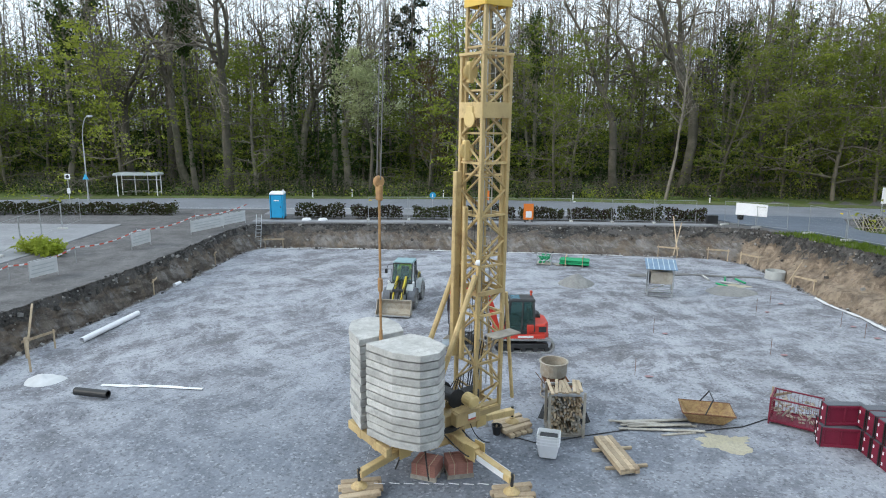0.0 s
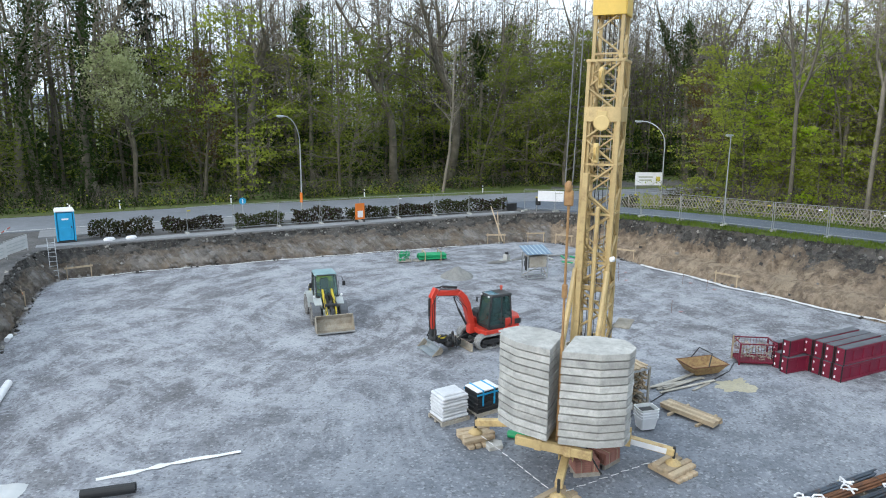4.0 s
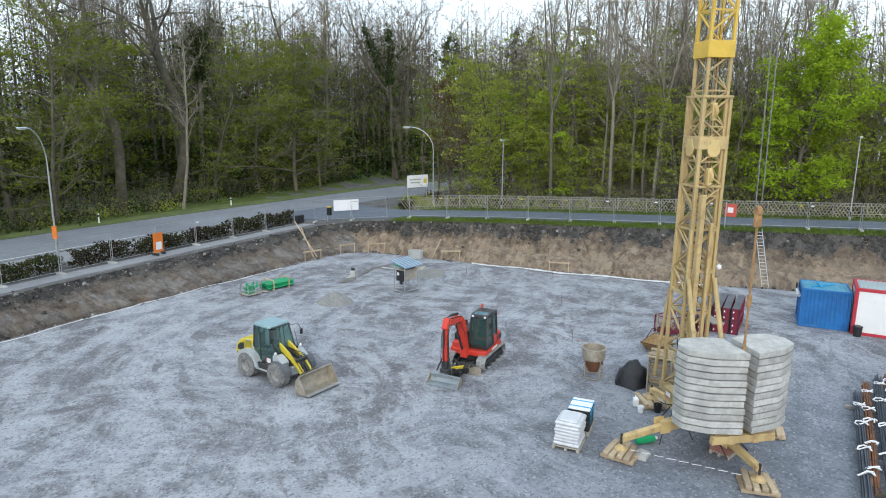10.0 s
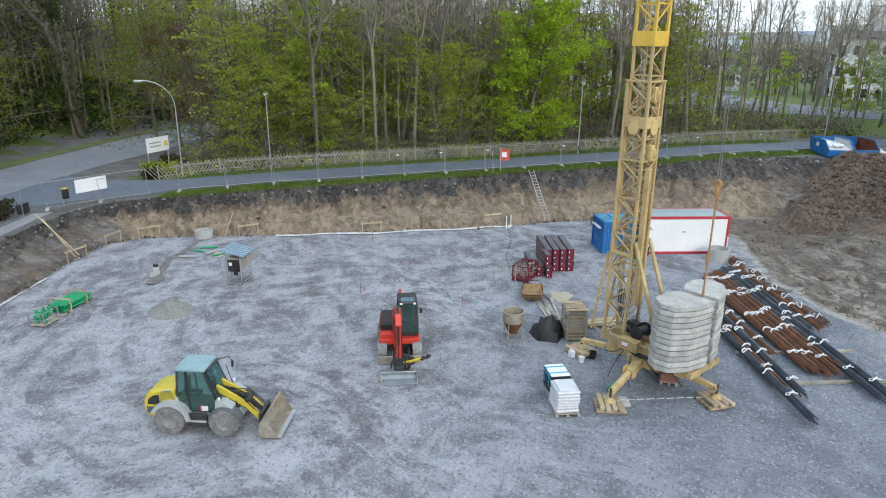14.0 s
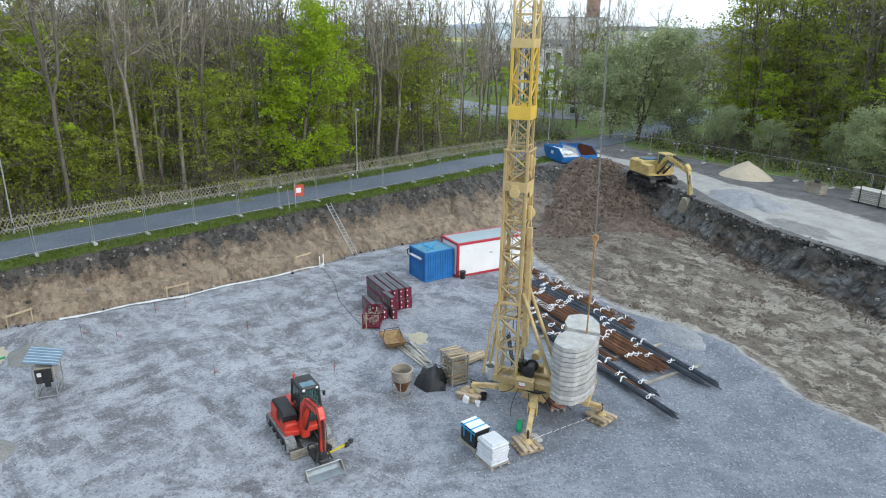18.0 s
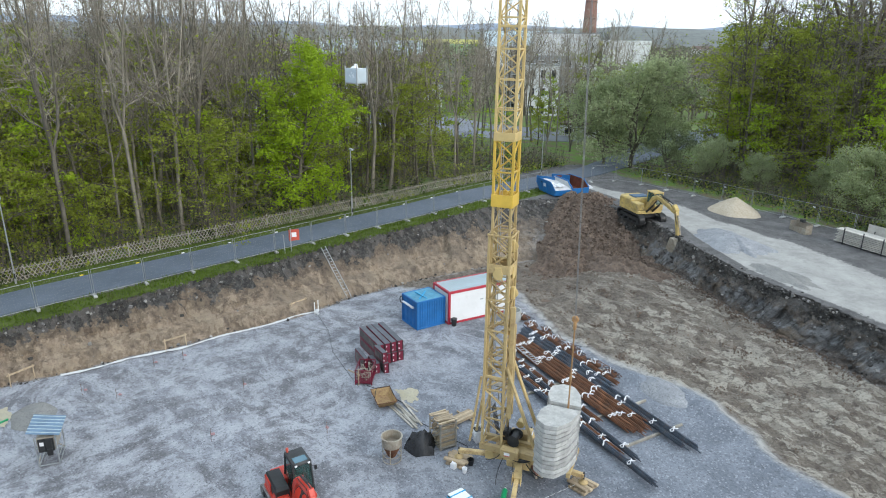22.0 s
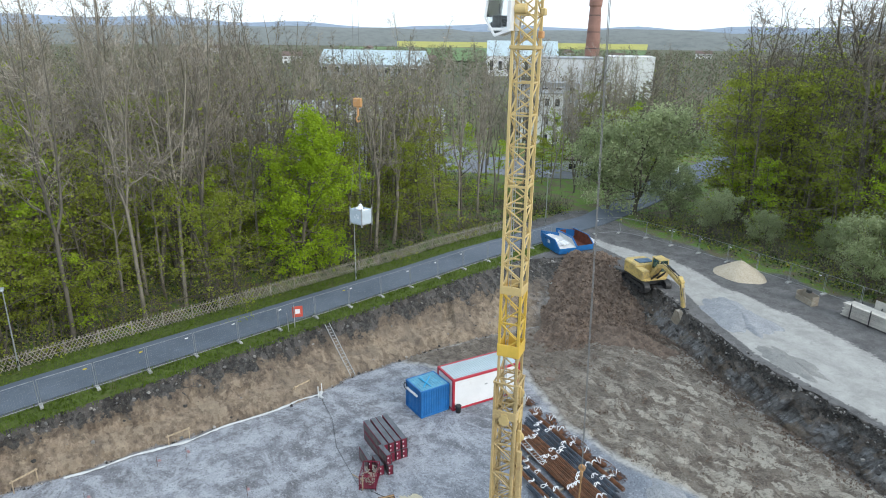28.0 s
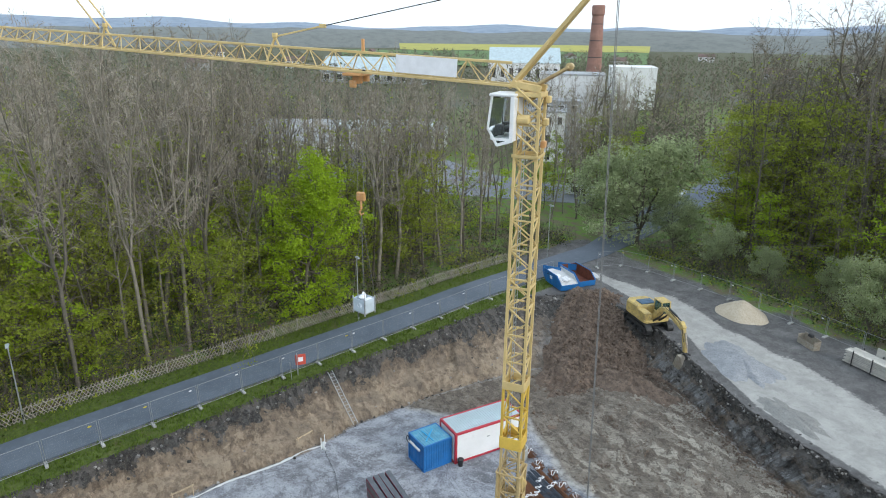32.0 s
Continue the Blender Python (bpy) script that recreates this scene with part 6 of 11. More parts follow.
    part("rear_wall", Geo().box((top.x + 0.5, top.y + 0.3, 27.72), (0.05, 1.05, 1.55), 0.01), M_WHITE, cab)
    part("control_console", Geo().box((top.x + 1.15, top.y + 0.02, 27.3), (0.3, 0.22, 0.4), 0.04).box((top.x + 1.15, top.y + 0.58, 27.3), (0.3, 0.22, 0.4), 0.04).tube((top.x + 1.12, top.y + 0.3, 26.95), (top.x + 1.22, top.y + 0.3, 27.9), 0.02, n=6), M_BLACK, cab)
    part("side_window", Geo().sheet([(top.x + 0.62, top.y + 0.845, 27.02), (top.x + 1.08, top.y + 0.845, 26.84), (top.x + 1.46, top.y + 0.845, 27.42), (top.x + 1.34, top.y + 0.845, 28.5), (top.x + 0.62, top.y + 0.845, 28.5)]), M_GLASSCLEAR, cab)
    part("front_window", Geo().sheet([(top.x + 1.47, top.y - 0.2, 27.42), (top.x + 1.47, top.y + 0.8, 27.42), (top.x + 1.345, top.y + 0.8, 28.5), (top.x + 1.345, top.y - 0.2, 28.5)]), M_GLASSCLEAR, cab)
    part("lower_window", Geo().sheet([(top.x + 1.1, top.y - 0.2, 26.79), (top.x + 1.1, top.y + 0.8, 26.79), (top.x + 1.47, top.y + 0.8, 27.4), (top.x + 1.47, top.y - 0.2, 27.4)]), M_GLASSCLEAR, cab)
    part("driver_seat", Geo().box((top.x + 0.85, top.y + 0.3, 27.35), (0.45, 0.45, 0.14), 0.04).box((top.x + 0.66, top.y + 0.3, 27.7), (0.12, 0.42, 0.65), 0.04), M_BLACK, cab)
    part("slewing_motor", Geo().lathe([(0.12, 0), (0.18, 0.04), (0.18, 0.45), (0.1, 0.5)], 14, pose(top.x - 0.1, top.y + 0.42, 27.5, 0, 90, 0)), M_CRANE2, root)
    # jib: one upper and two lower chords, a little raised outwards
    L, n = 36.0, 30
    lo0, lo1 = Vector((top.x + 0.6, top.y, 28.68)), Vector((top.x + 0.6 + L, top.y, 30.35))
    hi0, hi1 = lo0 + Vector((0.2, 0, 0.8)), lo1 + Vector((-0.6, 0, 0.5))
    for w in (-0.4, 0.4):
        part("jib_chord", Geo().bar(lo0 + Vector((0, w, 0)), lo1 + Vector((0, w, 0)), 0.09, 0.09, c2=0.01), M_CRANE2, root)
    part("jib_chord", Geo().bar(hi0, hi1, 0.1, 0.1, c2=0.01), M_CRANE2, root)
    for k in range(n):
        a, b = k / n, (k + 1) / n
        p, q = lo0.lerp(lo1, a), lo0.lerp(lo1, b)
        m = hi0.lerp(hi1, (a + b) / 2)
        for w in (-0.4, 0.4):
            part("jib_brace", Geo().tube(p + Vector((0, w, 0)), m, 0.024, n=5), M_CRANE2, root)
            part("jib_brace", Geo().tube(m, q + Vector((0, w, 0)), 0.024, n=5), M_CRANE2, root)
        part("jib_cross_bar", Geo().tube(p + Vector((0, -0.4, 0)), p + Vector((0, 0.4, 0)), 0.022, n=5), M_CRANE2, root)
    for s, hh in ((10.7, 0.35), (20.5, 0.25)):
        c = lo0 + (lo1 - lo0) * (s / L)
        part("jib_bracket", Geo().bar(c + Vector((-0.5, 0, 0.1)), c + Vector((0, 0, 0.75 + hh)), 0.07, 0.07).bar(c + Vector((0.5, 0, 0.1)), c + Vector((0, 0, 0.75 + hh)), 0.07, 0.07).box(c + Vector((0, 0, 0.8 + hh)), (0.24, 0.14, 0.2), 0.02), M_CRANE2, root)
    c = lo0 + (lo1 - lo0) * (10.7 / L) + Vector((0, 0, 1.1))
    link = c.lerp(peak, 0.17)
    part("tie_bar", Geo().bar(c, link, 0.06, 0.1, (0, 1, 0)).box(link, (0.3, 0.12, 0.16), 0.02), M_CRANE2, root)
    part("tie_cable", Geo().tube(link, peak, 0.022, n=5), M_DARKSTEEL, root)
    c2 = lo0 + (lo1 - lo0) * (20.5 / L) + Vector((0, 0, 0.9))
    for w in (-0.1, 0.1):
        part("folding_bar", Geo().tube(c2 + Vector((w * 3, w, 0)), c2 + Vector((3.2 + w * 3, w, 3.4)), 0.045, n=6), M_CRANE2, root)
    board = [lo0 + (lo1 - lo0) * (v / L) + Vector((0, 0.46, 0.14)) for v in (2.2, 4.75)]
    part("jib_board", Geo().bar(board[0] + Vector((0, 0, 0.32)), board[1] + Vector((0, 0, 0.32)), 0.03, 0.66), M_PAPER, root, "white board fixed to the jib")
    # trolley, hook block
    tr = lo0 + (lo1 - lo0) * (6.75 / L)
    trol = part("trolley", Geo().box(tr + Vector((0, 0, -0.12)), (0.9, 0.9, 0.12), 0.02).box(tr + Vector((0, 0, -0.32)), (0.34, 0.3, 0.36), 0.03).box(tr + Vector((0.1, 0.2, -0.5)), (0.3, 0.12, 0.3), 0.03).box(tr + Vector((-0.3, -0.2, -0.3)), (0.24, 0.2, 0.24), 0.03).box(tr + Vector((-0.3, 0, 1.0)), (0.12, 0.1, 0.5), 0.02), M_HOOK, root)
    for w in (-0.3, 0.3):
        part("trolley_wheel", Geo().lathe([(0.09, -0.03), (0.12, 0), (0.09, 0.03)], 12, Matrix.Translation(tr + Vector((w, 0, -0.05))) @ pose(0, 0, 0, 90, 0, 0)), M_DARKSTEEL, trol)
    hx, hy = tr.x, tr.y
    blk = part("hook_block", Geo().box((hx, hy, 23.75), (0.42, 0.16, 0.4), 0.05).tube((hx, hy, 23.55), (hx, hy, 23.2), 0.05, n=8).path([(hx, hy, 23.2), (hx + 0.1, hy, 23.05), (hx + 0.02, hy, 22.92), (hx - 0.1, hy, 23.0)], 0.035), M_HOOK, root, "worn orange hook block")
    for w in (-0.14, 0.14):
        part("load_rope", Geo().tube((hx + w, hy, 23.9), tr + Vector((w, 0, -0.3)), 0.01, n=4), M_ROPE, blk)
    return root, Vector((hx, hy, 0))


crane, hook_at = build_crane()
HOOK = pose(-0.05, 18.65, 0, 0, 0, 36) @ hook_at
mat_beam = mesh_of("beam", Geo().box((0, 0, 0), (1.15, 0.2, 0.13), 0.02), M_WOOD)
for fx, fy, rz in ((-2.3, 20.9, -8), (-2.3, 16.6, 12), (1.95, 16.38, 5), (2.4, 20.66, 30)):
    mt = thing("timber_mat", "crossed layers of worn squared timbers under a crane foot", "timber mat", (fx, fy, 0), rz, "mats under the crane feet")
    for k in range(4):
        part("beam", mat_beam, None, mt).matrix_basis = pose((k % 2) * 0.09 - 0.04 + 0.02 * fy % 0.05, -0.33 + k * 0.225, 0.21 + 0.015 * (k % 2), random.Random(k + fx).uniform(-3, 3), 0, random.Random(k + fx).uniform(-6, 6))
        part("beam", mat_beam, None, mt).matrix_basis = pose(-0.36 + k * 0.24, 0, 0.075, 0, 0, 90)
# the load on the hook: a pale crate with site gear
bag = thing("hanging_crate", "pale blue-grey crate of site gear hanging from the crane hook", "crate", (HOOK.x, HOOK.y, 0), 20)
part("floor_plate", Geo().box((0, 0, 18.4), (0.74, 0.62, 0.05), 0.01), M_GALV, bag)
for sy in (-1, 1):
    part("side_panel", Geo().box((0, 0.31 * sy, 18.74), (0.72, 0.025, 0.62), 0.008), M_LOAD, bag)
    part("end_panel", Geo().box((0.36 * sy, 0, 18.74), (0.025, 0.58, 0.62), 0.008), M_LOAD, bag)
    part("paint_mark", Geo().bar((-0.2, 0.326 * sy, 18.66), (-0.14, 0.326 * sy, 18.86), 0.004, 0.035, (0, 1, 0)).bar((-0.14, 0.326 * sy, 18.66), (-0.05, 0.326 * sy, 18.88), 0.004, 0.035, (0, 1, 0)).bar((0.02, 0.326 * sy, 18.66), (0.12, 0.326 * sy, 18.78), 0.004, 0.035, (0, 1, 0)), M_PAPER, bag, "sprayed white mark")
for sx in (-1, 1):
    for sy in (-1, 1):
        part("corner_post", Geo().box((0.37 * sx, 0.32 * sy, 18.72), (0.05, 0.05, 0.84), 0.008), M_GALV, bag)
part("contents", Geo().box((0.05, 0.05, 19.06), (0.3, 0.3, 0.16), 0.07).lathe([(0.08, 18.6), (0.1, 19.1), (0.08, 19.2), (0.03, 19.24)], 10, Matrix.Translation((0.12, -0.1, 0))).box((-0.2, -0.05, 18.95), (0.25, 0.4, 0.2), 0.06), M_PAPER, bag, "white sacks and canister")
for sx in (-1, 1):
    for sy in (-1, 1):
        part("sling", Geo().tube((0.37 * sx, 0.32 * sy, 19.12), (0, 0, 22.95), 0.009, n=4), M_ROPE, bag)


# ---- containers ----
def container_white():
    c = thing("site_office", "white office container with red steel frame and ribbed tin roof", "container", (16.55, 12.5, 0), -92)
    L, W, H = 6.0, 2.44, 2.6
    # local x runs along the front, y into the block
    for x in (0.09, L - 0.09):
        for y in (0.09, W - 0.09):
            part("corner_post", Geo().box((x, y, H / 2), (0.18, 0.18, H), 0.02), M_REDTRIM, c)
    for z in (0.09, H - 0.09):
        for y in (0.08, W - 0.08):
            part("frame_rail", Geo().box((L / 2, y, z), (L - 0.36, 0.16, 0.17), 0.015), M_REDTRIM, c)
        for x in (0.08, L - 0.08):
            part("frame_rail", Geo().box((x, W / 2, z), (0.16, W - 0.36, 0.17), 0.015), M_REDTRIM, c)
    for y in (0.07, W - 0.07):
        g = Geo().box((L / 2, y, H / 2), (L - 0.36, 0.06, H - 0.35))
        part("wall_panel", g, M_WHITE, c)
    for x in (0.07, L - 0.07):
        part("wall_panel", Geo().box((x, W / 2, H / 2), (0.06, W - 0.36, H - 0.35)), M_WHITE, c)
    roof = part("roof", Geo().box((L / 2, W / 2, H - 0.06), (L - 0.2, W - 0.2, 0.05)), M_TINROOF, c, "ribbed silvery tin roof")
    rib = mesh_of("roof_rib", Geo().box((0, 0, 0), (0.1, W - 0.32, 0.035), 0.012), M_TINROOF)
    for k in range(28):
        part("roof_rib", rib, None, roof).location = (0.28 + k * 0.2015, W / 2, H - 0.022)
    part("vent_plate", Geo().box((2.9, 0.03, 1.55), (0.26, 0.02, 0.1), 0.005), M_GREY, c)
    part("drain_pipe", Geo().tube((L - 0.05, -0.03, 0.2), (L - 0.05, -0.03, 1.2), 0.04, n=8), M_PAPER, c)


def corrugated(x0, x1, n, depth, z0, z1, y, flip=1):
    """A trapezoid-folded sheet along x at y."""
    pts = []
    w = (x1 - x0) / n
    for k in range(n):
        a = x0 + k * w
        pts += [(a, 0), (a + w * 0.3, 0), (a + w * 0.42, depth), (a + w * 0.86, depth)]
    pts.append((x1, 0))
    g = Geo()
    g.v = [(x, y + d * flip, z) for z in (z0, z1) for x, d in pts]
    m = len(pts)
    g.f = [(i, i + 1, m + i + 1, m + i) for i in range(m - 1)]
    return g


def container_blue():
    c = thing("storage_container", "small blue corrugated steel storage container", "container", (16.85, 15.0, 0), -88)
    L, W, H = 2.45, 2.25, 2.2
    for x in (0.06, L - 0.06):
        for y in (0.06, W - 0.06):
            part("corner_post", Geo().box((x, y, H / 2), (0.12, 0.12, H), 0.015), M_BLUE, c)
    for z in (0.07, H - 0.06):
        for y in (0.05, W - 0.05):
            part("frame_rail", Geo().box((L / 2, y, z), (L - 0.24, 0.1, 0.12), 0.01), M_BLUE, c)
        for x in (0.05, L - 0.05):
            part("frame_rail", Geo().box((x, W / 2, z), (0.1, W - 0.24, 0.12), 0.01), M_BLUE, c)
    for y, s in ((0.04, 1), (W - 0.04, -1)):
        part("wall_panel", corrugated(0.1, L - 0.1, 11, 0.035, 0.1, H - 0.1, y, s), M_BLUE, c)
    for x in (0.05, L - 0.05):
        g = corrugated(0.1, W - 0.1, 10, 0.035, 0.1, H - 0.1, 0)
        g.v = [(x + (d if x < 1 else -d), a, z) for a, d, z in g.v]
        part("wall_panel", g, M_BLUE, c)
    roof = part("roof", Geo().box((L / 2, W / 2, H - 0.04), (L - 0.1, W - 0.1, 0.04)), M_ROOFTEAL, c, "pale blue weathered roof with ribs")
    for k in range(10):
        part("roof_rib", Geo().box((0.22 + k * 0.222, W / 2, H - 0.01), (0.1, W - 0.25, 0.03), 0.01), M_ROOFTEAL, roof)
    part("door_bar", Geo().tube((-0.06, 0.5, 1.65), (-0.06, 2.0, 1.65), 0.09, n=10), M_PAPER, c, "white pipe held on the side")
    part("cable_coil", Geo().path([(-0.1, 2.1 + 0.22 * math.cos(t * 0.52), 1.75 + 0.26 * math.sin(t * 0.52)) for t in range(13)], 0.035), M_BLACK, c, "black hose coil hung on the corner")
    part("roof_batten", Geo().bar((0.5, 0.5, H + 0.03), (1.7, 1.6, H + 0.03), 0.1, 0.06).bar((1.0, 0.3, H + 0.06), (0.9, 1.8, H + 0.06), 0.08, 0.05), M_CYAN, c)


container_white()
container_blue()


# ---- machines ----
def wheel(parent, x, y, r, w, rim_mat):
    out = 1 if y > 0 else -1
    t = Geo().lathe([(r * 0.55, -w / 2), (r * 0.92, -w / 2), (r, -w * 0.36), (r, w * 0.36), (r * 0.92, w / 2), (r * 0.55, w / 2), (r * 0.53, 0), (r * 0.55, -w / 2)], 26, pose(x, y, r, 90, 0, 0), False)
    wh = part("wheel", t, M_RUBBER, parent, "dusty black rubber tyre")
    lug = Geo()
    for k in range(20):
        a = k * 2 * math.pi / 20
        for s in (-1, 1):
            b = a + (0.08 if s > 0 else 0.235)
            m = pose(x, y + s * w * 0.24, r) @ Matrix.Rotation(-b, 4, "Y") @ pose(r, 0, 0, 0, 0, 0)
            lug.box((0, 0, 0), (0.05, w * 0.46, 0.085), 0.01, m @ pose(0, 0, 0, 22 * s, 0, 0))
    part("tread", lug, M_RUBBER, wh)
    part("rim", Geo().lathe([(r * 0.57, -w * 0.3), (r * 0.57, w * 0.42), (r * 0.48, w * 0.36), (r * 0.4, w * 0.1), (r * 0.2, w * 0.14), (r * 0.18, w * 0.24), (0.02, w * 0.25)], 20, pose(x, y, r, -90 * out, 0, 0)), rim_mat, wh, "pale grey steel rim")


def build_loader():
    c = thing("wheel_loader", "compact grey and yellow wheel loader with cab and lowered bucket", "wheel loader", (-2.2, 36.2, 0), -99)
    for x in (-1.0, 1.0):
        for y in (-0.72, 0.72):
            wheel(c, x, y, 0.53, 0.42, M_RIM)
    part("chassis", Geo().box((0.0, 0, 0.62), (2.9, 0.75, 0.4), 0.04).box((-0.05, 0, 0.5), (0.8, 1.55, 0.14), 0.03), M_GREY, c)
    # rear hood, arched
    prof = [(-1.72, 0.5), (-1.98, 0.62), (-2.08, 0.86), (-2.06, 1.12), (-1.96, 1.34), (-1.78, 1.5), (-1.5, 1.6), (-1.15, 1.66), (-0.82, 1.68), (-0.82, 0.8), (-1.3, 0.62)]
    n = len(prof)
    rows = [(-0.6, 0.93), (-0.5, 0.985), (-0.3, 1.0), (0.3, 1.0), (0.5, 0.985), (0.6, 0.93)]
    vs = [(-0.9 + (x + 0.9) * (k if x < -0.9 else 1), y, 0.5 + (z - 0.5) * k) for y, k in rows for x, z in prof]
    fs = [tuple(range(n)), tuple(range(5 * n, 6 * n))[::-1]] + [(j * n + i, j * n + n + i, j * n + n + (i + 1) % n, j * n + (i + 1) % n) for j in range(5) for i in range(n)]
    part("rear_hood", Geo().add(vs, fs), M_YELLOW, c, "yellow rounded engine hood")
    part("rear_grille", Geo().box((-2.03, 0, 0.98), (0.06, 0.7, 0.42), 0.02), M_DARKSTEEL, c)
    for y in (-0.64, 0.64):
        part("vent_grille", Geo().prism([(-1.86, 1.02), (-1.42, 1.02), (-1.42, 1.42), (-1.66, 1.36), (-1.84, 1.2)], -0.012, 0.012, 0, Matrix.Translation((0, y * 0.955, 0)) @ Matrix.Rotation(math.pi / 2, 4, "X")), M_DARKSTEEL, c)
        part("tail_box", Geo().prism([(-1.92, 0.66), (-1.45, 0.66), (-1.45, 0.92), (-1.92, 0.92)], -0.012, 0.012, 0, Matrix.Translation((0, y * 0.955, 0)) @ Matrix.Rotation(math.pi / 2, 4, "X")), M_SLATE, c)
        s = 1 if y > 0 else -1
        # fenders as bent plates
        for wx, ro, ri, hw, mat in ((-1.0, 0.75, 0.6, 0.17, M_GREY), (1.0, 0.63, 0.59, 0.2, M_SLATE)):
            arc = [(wx + ro * math.cos(math.radians(5 + k * 21)), 0.5 + ro * math.sin(math.radians(5 + k * 21))) for k in range(8)]
            arc += [(wx + ri * math.cos(math.radians(5 + k * 21)), 0.5 + ri * math.sin(math.radians(5 + k * 21))) for k in range(7, -1, -1)]
            part("fender", Geo().prism(arc, -hw, hw, 0, Matrix.Translation((0, s * 0.7, 0)) @ Matrix.Rotation(math.pi / 2, 4, "X")), mat, c)
        part("step", Geo().box((0.0, s * 0.78, 0.42), (0.75, 0.2, 0.06), 0.01).box((0, s * 0.72, 0.62), (0.7, 0.1, 0.35), 0.02), M_DARKSTEEL, c)
    # cab
    cab = part("cab", Geo().box((0.0, 0, 0.92), (1.35, 1.06, 0.4), 0.04), M_SLATE, c, "glazed cab with dark posts")
    pil = {"a": ((0.84, 1.1), (0.28, 2.36)), "b": ((-0.32, 1.15), (-0.36, 2.4)), "c": ((-0.8, 1.25), (-0.68, 2.38))}
    for y in (-0.56, 0.56):
        for k in pil:
            (x0, z0), (x1, z1) = pil[k]
            part("cab_post", Geo().bar((x0, y, z0 - 0.3), (x1, y * 0.96, z1), 0.06, 0.065), M_DARKSTEEL, cab)
        part("side_glass", Geo().sheet([(0.62, y * 1.01, 0.75), (0.8, y, 1.12), (0.27, y * 0.96, 2.36), (-0.66, y * 0.96, 2.36), (-0.78, y, 1.25), (-0.3, y * 1.01, 0.8)]), M_GLASSCAB, cab)
        part("door_label", Geo().box((0.2, y * 1.03, 0.92), (0.28, 0.015, 0.2), 0.003), M_PAPER, cab, "white and red warning plate")
        part("door_label_edge", Geo().box((0.08, y * 1.035, 0.92), (0.06, 0.015, 0.2), 0.002), M_SIGNRED, cab)
    part("windscreen", Geo().sheet([(0.84, -0.54, 1.12), (0.84, 0.54, 1.12), (0.29, 0.52, 2.34), (0.29, -0.52, 2.34)]), M_GLASSCAB, cab)
    part("rear_window", Geo().sheet([(-0.79, 0.54, 1.25), (-0.79, -0.54, 1.25), (-0.68, -0.52, 2.36), (-0.68, 0.52, 2.36)]), M_GLASSCAB, cab)
    part("seat", Geo().box((-0.25, 0, 1.35), (0.5, 0.5, 0.16), 0.05).box((-0.48, 0, 1.7), (0.14, 0.46, 0.6), 0.05), M_BLACK, cab)
    part("steering_wheel", Geo().path([(0.32 + 0.02 * math.sin(t), 0.18 * math.cos(t), 1.62 + 0.17 * math.sin(t)) for t in np.linspace(0, 6.283, 13)], 0.015, 5).tube((0.34, 0, 1.6), (0.5, 0, 1.2), 0.025, n=6), M_BLACK, cab)
    part("roof", Geo().prism([(-0.76, -0.48), (-0.7, -0.57), (0.3, -0.57), (0.36, -0.45), (0.36, 0.45), (0.3, 0.57), (-0.7, 0.57), (-0.76, 0.48)], 2.37, 2.48, 0.05), M_ROOFBLUE, c, "pale blue-grey cab roof")
    part("roof_grille", Geo().box((0.38, 0, 2.4), (0.2, 0.95, 0.05), 0.01), M_DARKSTEEL, c)
    for y in (-0.8, 0.8):
        part("mirror", Geo().path([(0.32, y * 0.7, 2.3), (0.7, y * 0.95, 2.35), (0.78, y * 1.05, 2.1)], 0.015).box((0.78, y * 1.07, 2.0), (0.05, 0.16, 0.26), 0.02), M_BLACK, c)
        part("head_lamp", Geo().lathe([(0.05, 0), (0.09, 0.06), (0.09, 0.1)], 12, pose(0.75, y * 0.62, 1.35, 0, 90, 0)), M_DARKSTEEL, c)
    part("front_nose", Geo().box((0.98, 0, 0.9), (0.75, 0.62, 0.5), 0.06), M_DARKSTEEL, c)
    for y in (-0.56, 0.56):
        part("front_shoulder", Geo().prism([(0.62, 0.7), (1.28, 0.92), (1.3, 1.08), (0.98, 1.3), (0.7, 1.34)], -0.19, 0.19, 0.03, Matrix.Translation((0, y, 0)) @ Matrix.Rotation(math.pi / 2, 4, "X")), M_GREY, c, "silver-grey front body panel")
    for y in (-0.57, 0.57):
        part("flank_panel", Geo().prism([(-1.35, 0.7), (-0.75, 0.72), (-0.72, 1.3), (-0.95, 1.62), (-1.3, 1.58), (-1.45, 1.1)], -0.03, 0.03, 0, Matrix.Translation((0, y, 0)) @ Matrix.Rotation(math.pi / 2, 4, "X")), M_GREY, c, "silver-grey flank panel")
        part("grab_rail", Geo().path([(0.74, y, 1.2), (0.82, y * 1.05, 1.4), (0.62, y * 1.05, 2.1)], 0.014, 5), M_BLACK, c)
        part("indicator_lamp", Geo().box((0.85, y * 1.25, 1.42), (0.08, 0.12, 0.12), 0.03), M_PAPER, c)
    for k in range(4):
        part("hydraulic_hose", Geo().path([(0.7, -0.15 + k * 0.1, 1.45), (1.1, -0.2 + k * 0.13, 1.5 - 0.05 * k), (1.6, -0.3 + k * 0.2, 1.2), (1.95, -0.28 + k * 0.19, 0.8), (2.15, -0.2 + k * 0.12, 0.55)], 0.02, 5), M_BLACK, c)
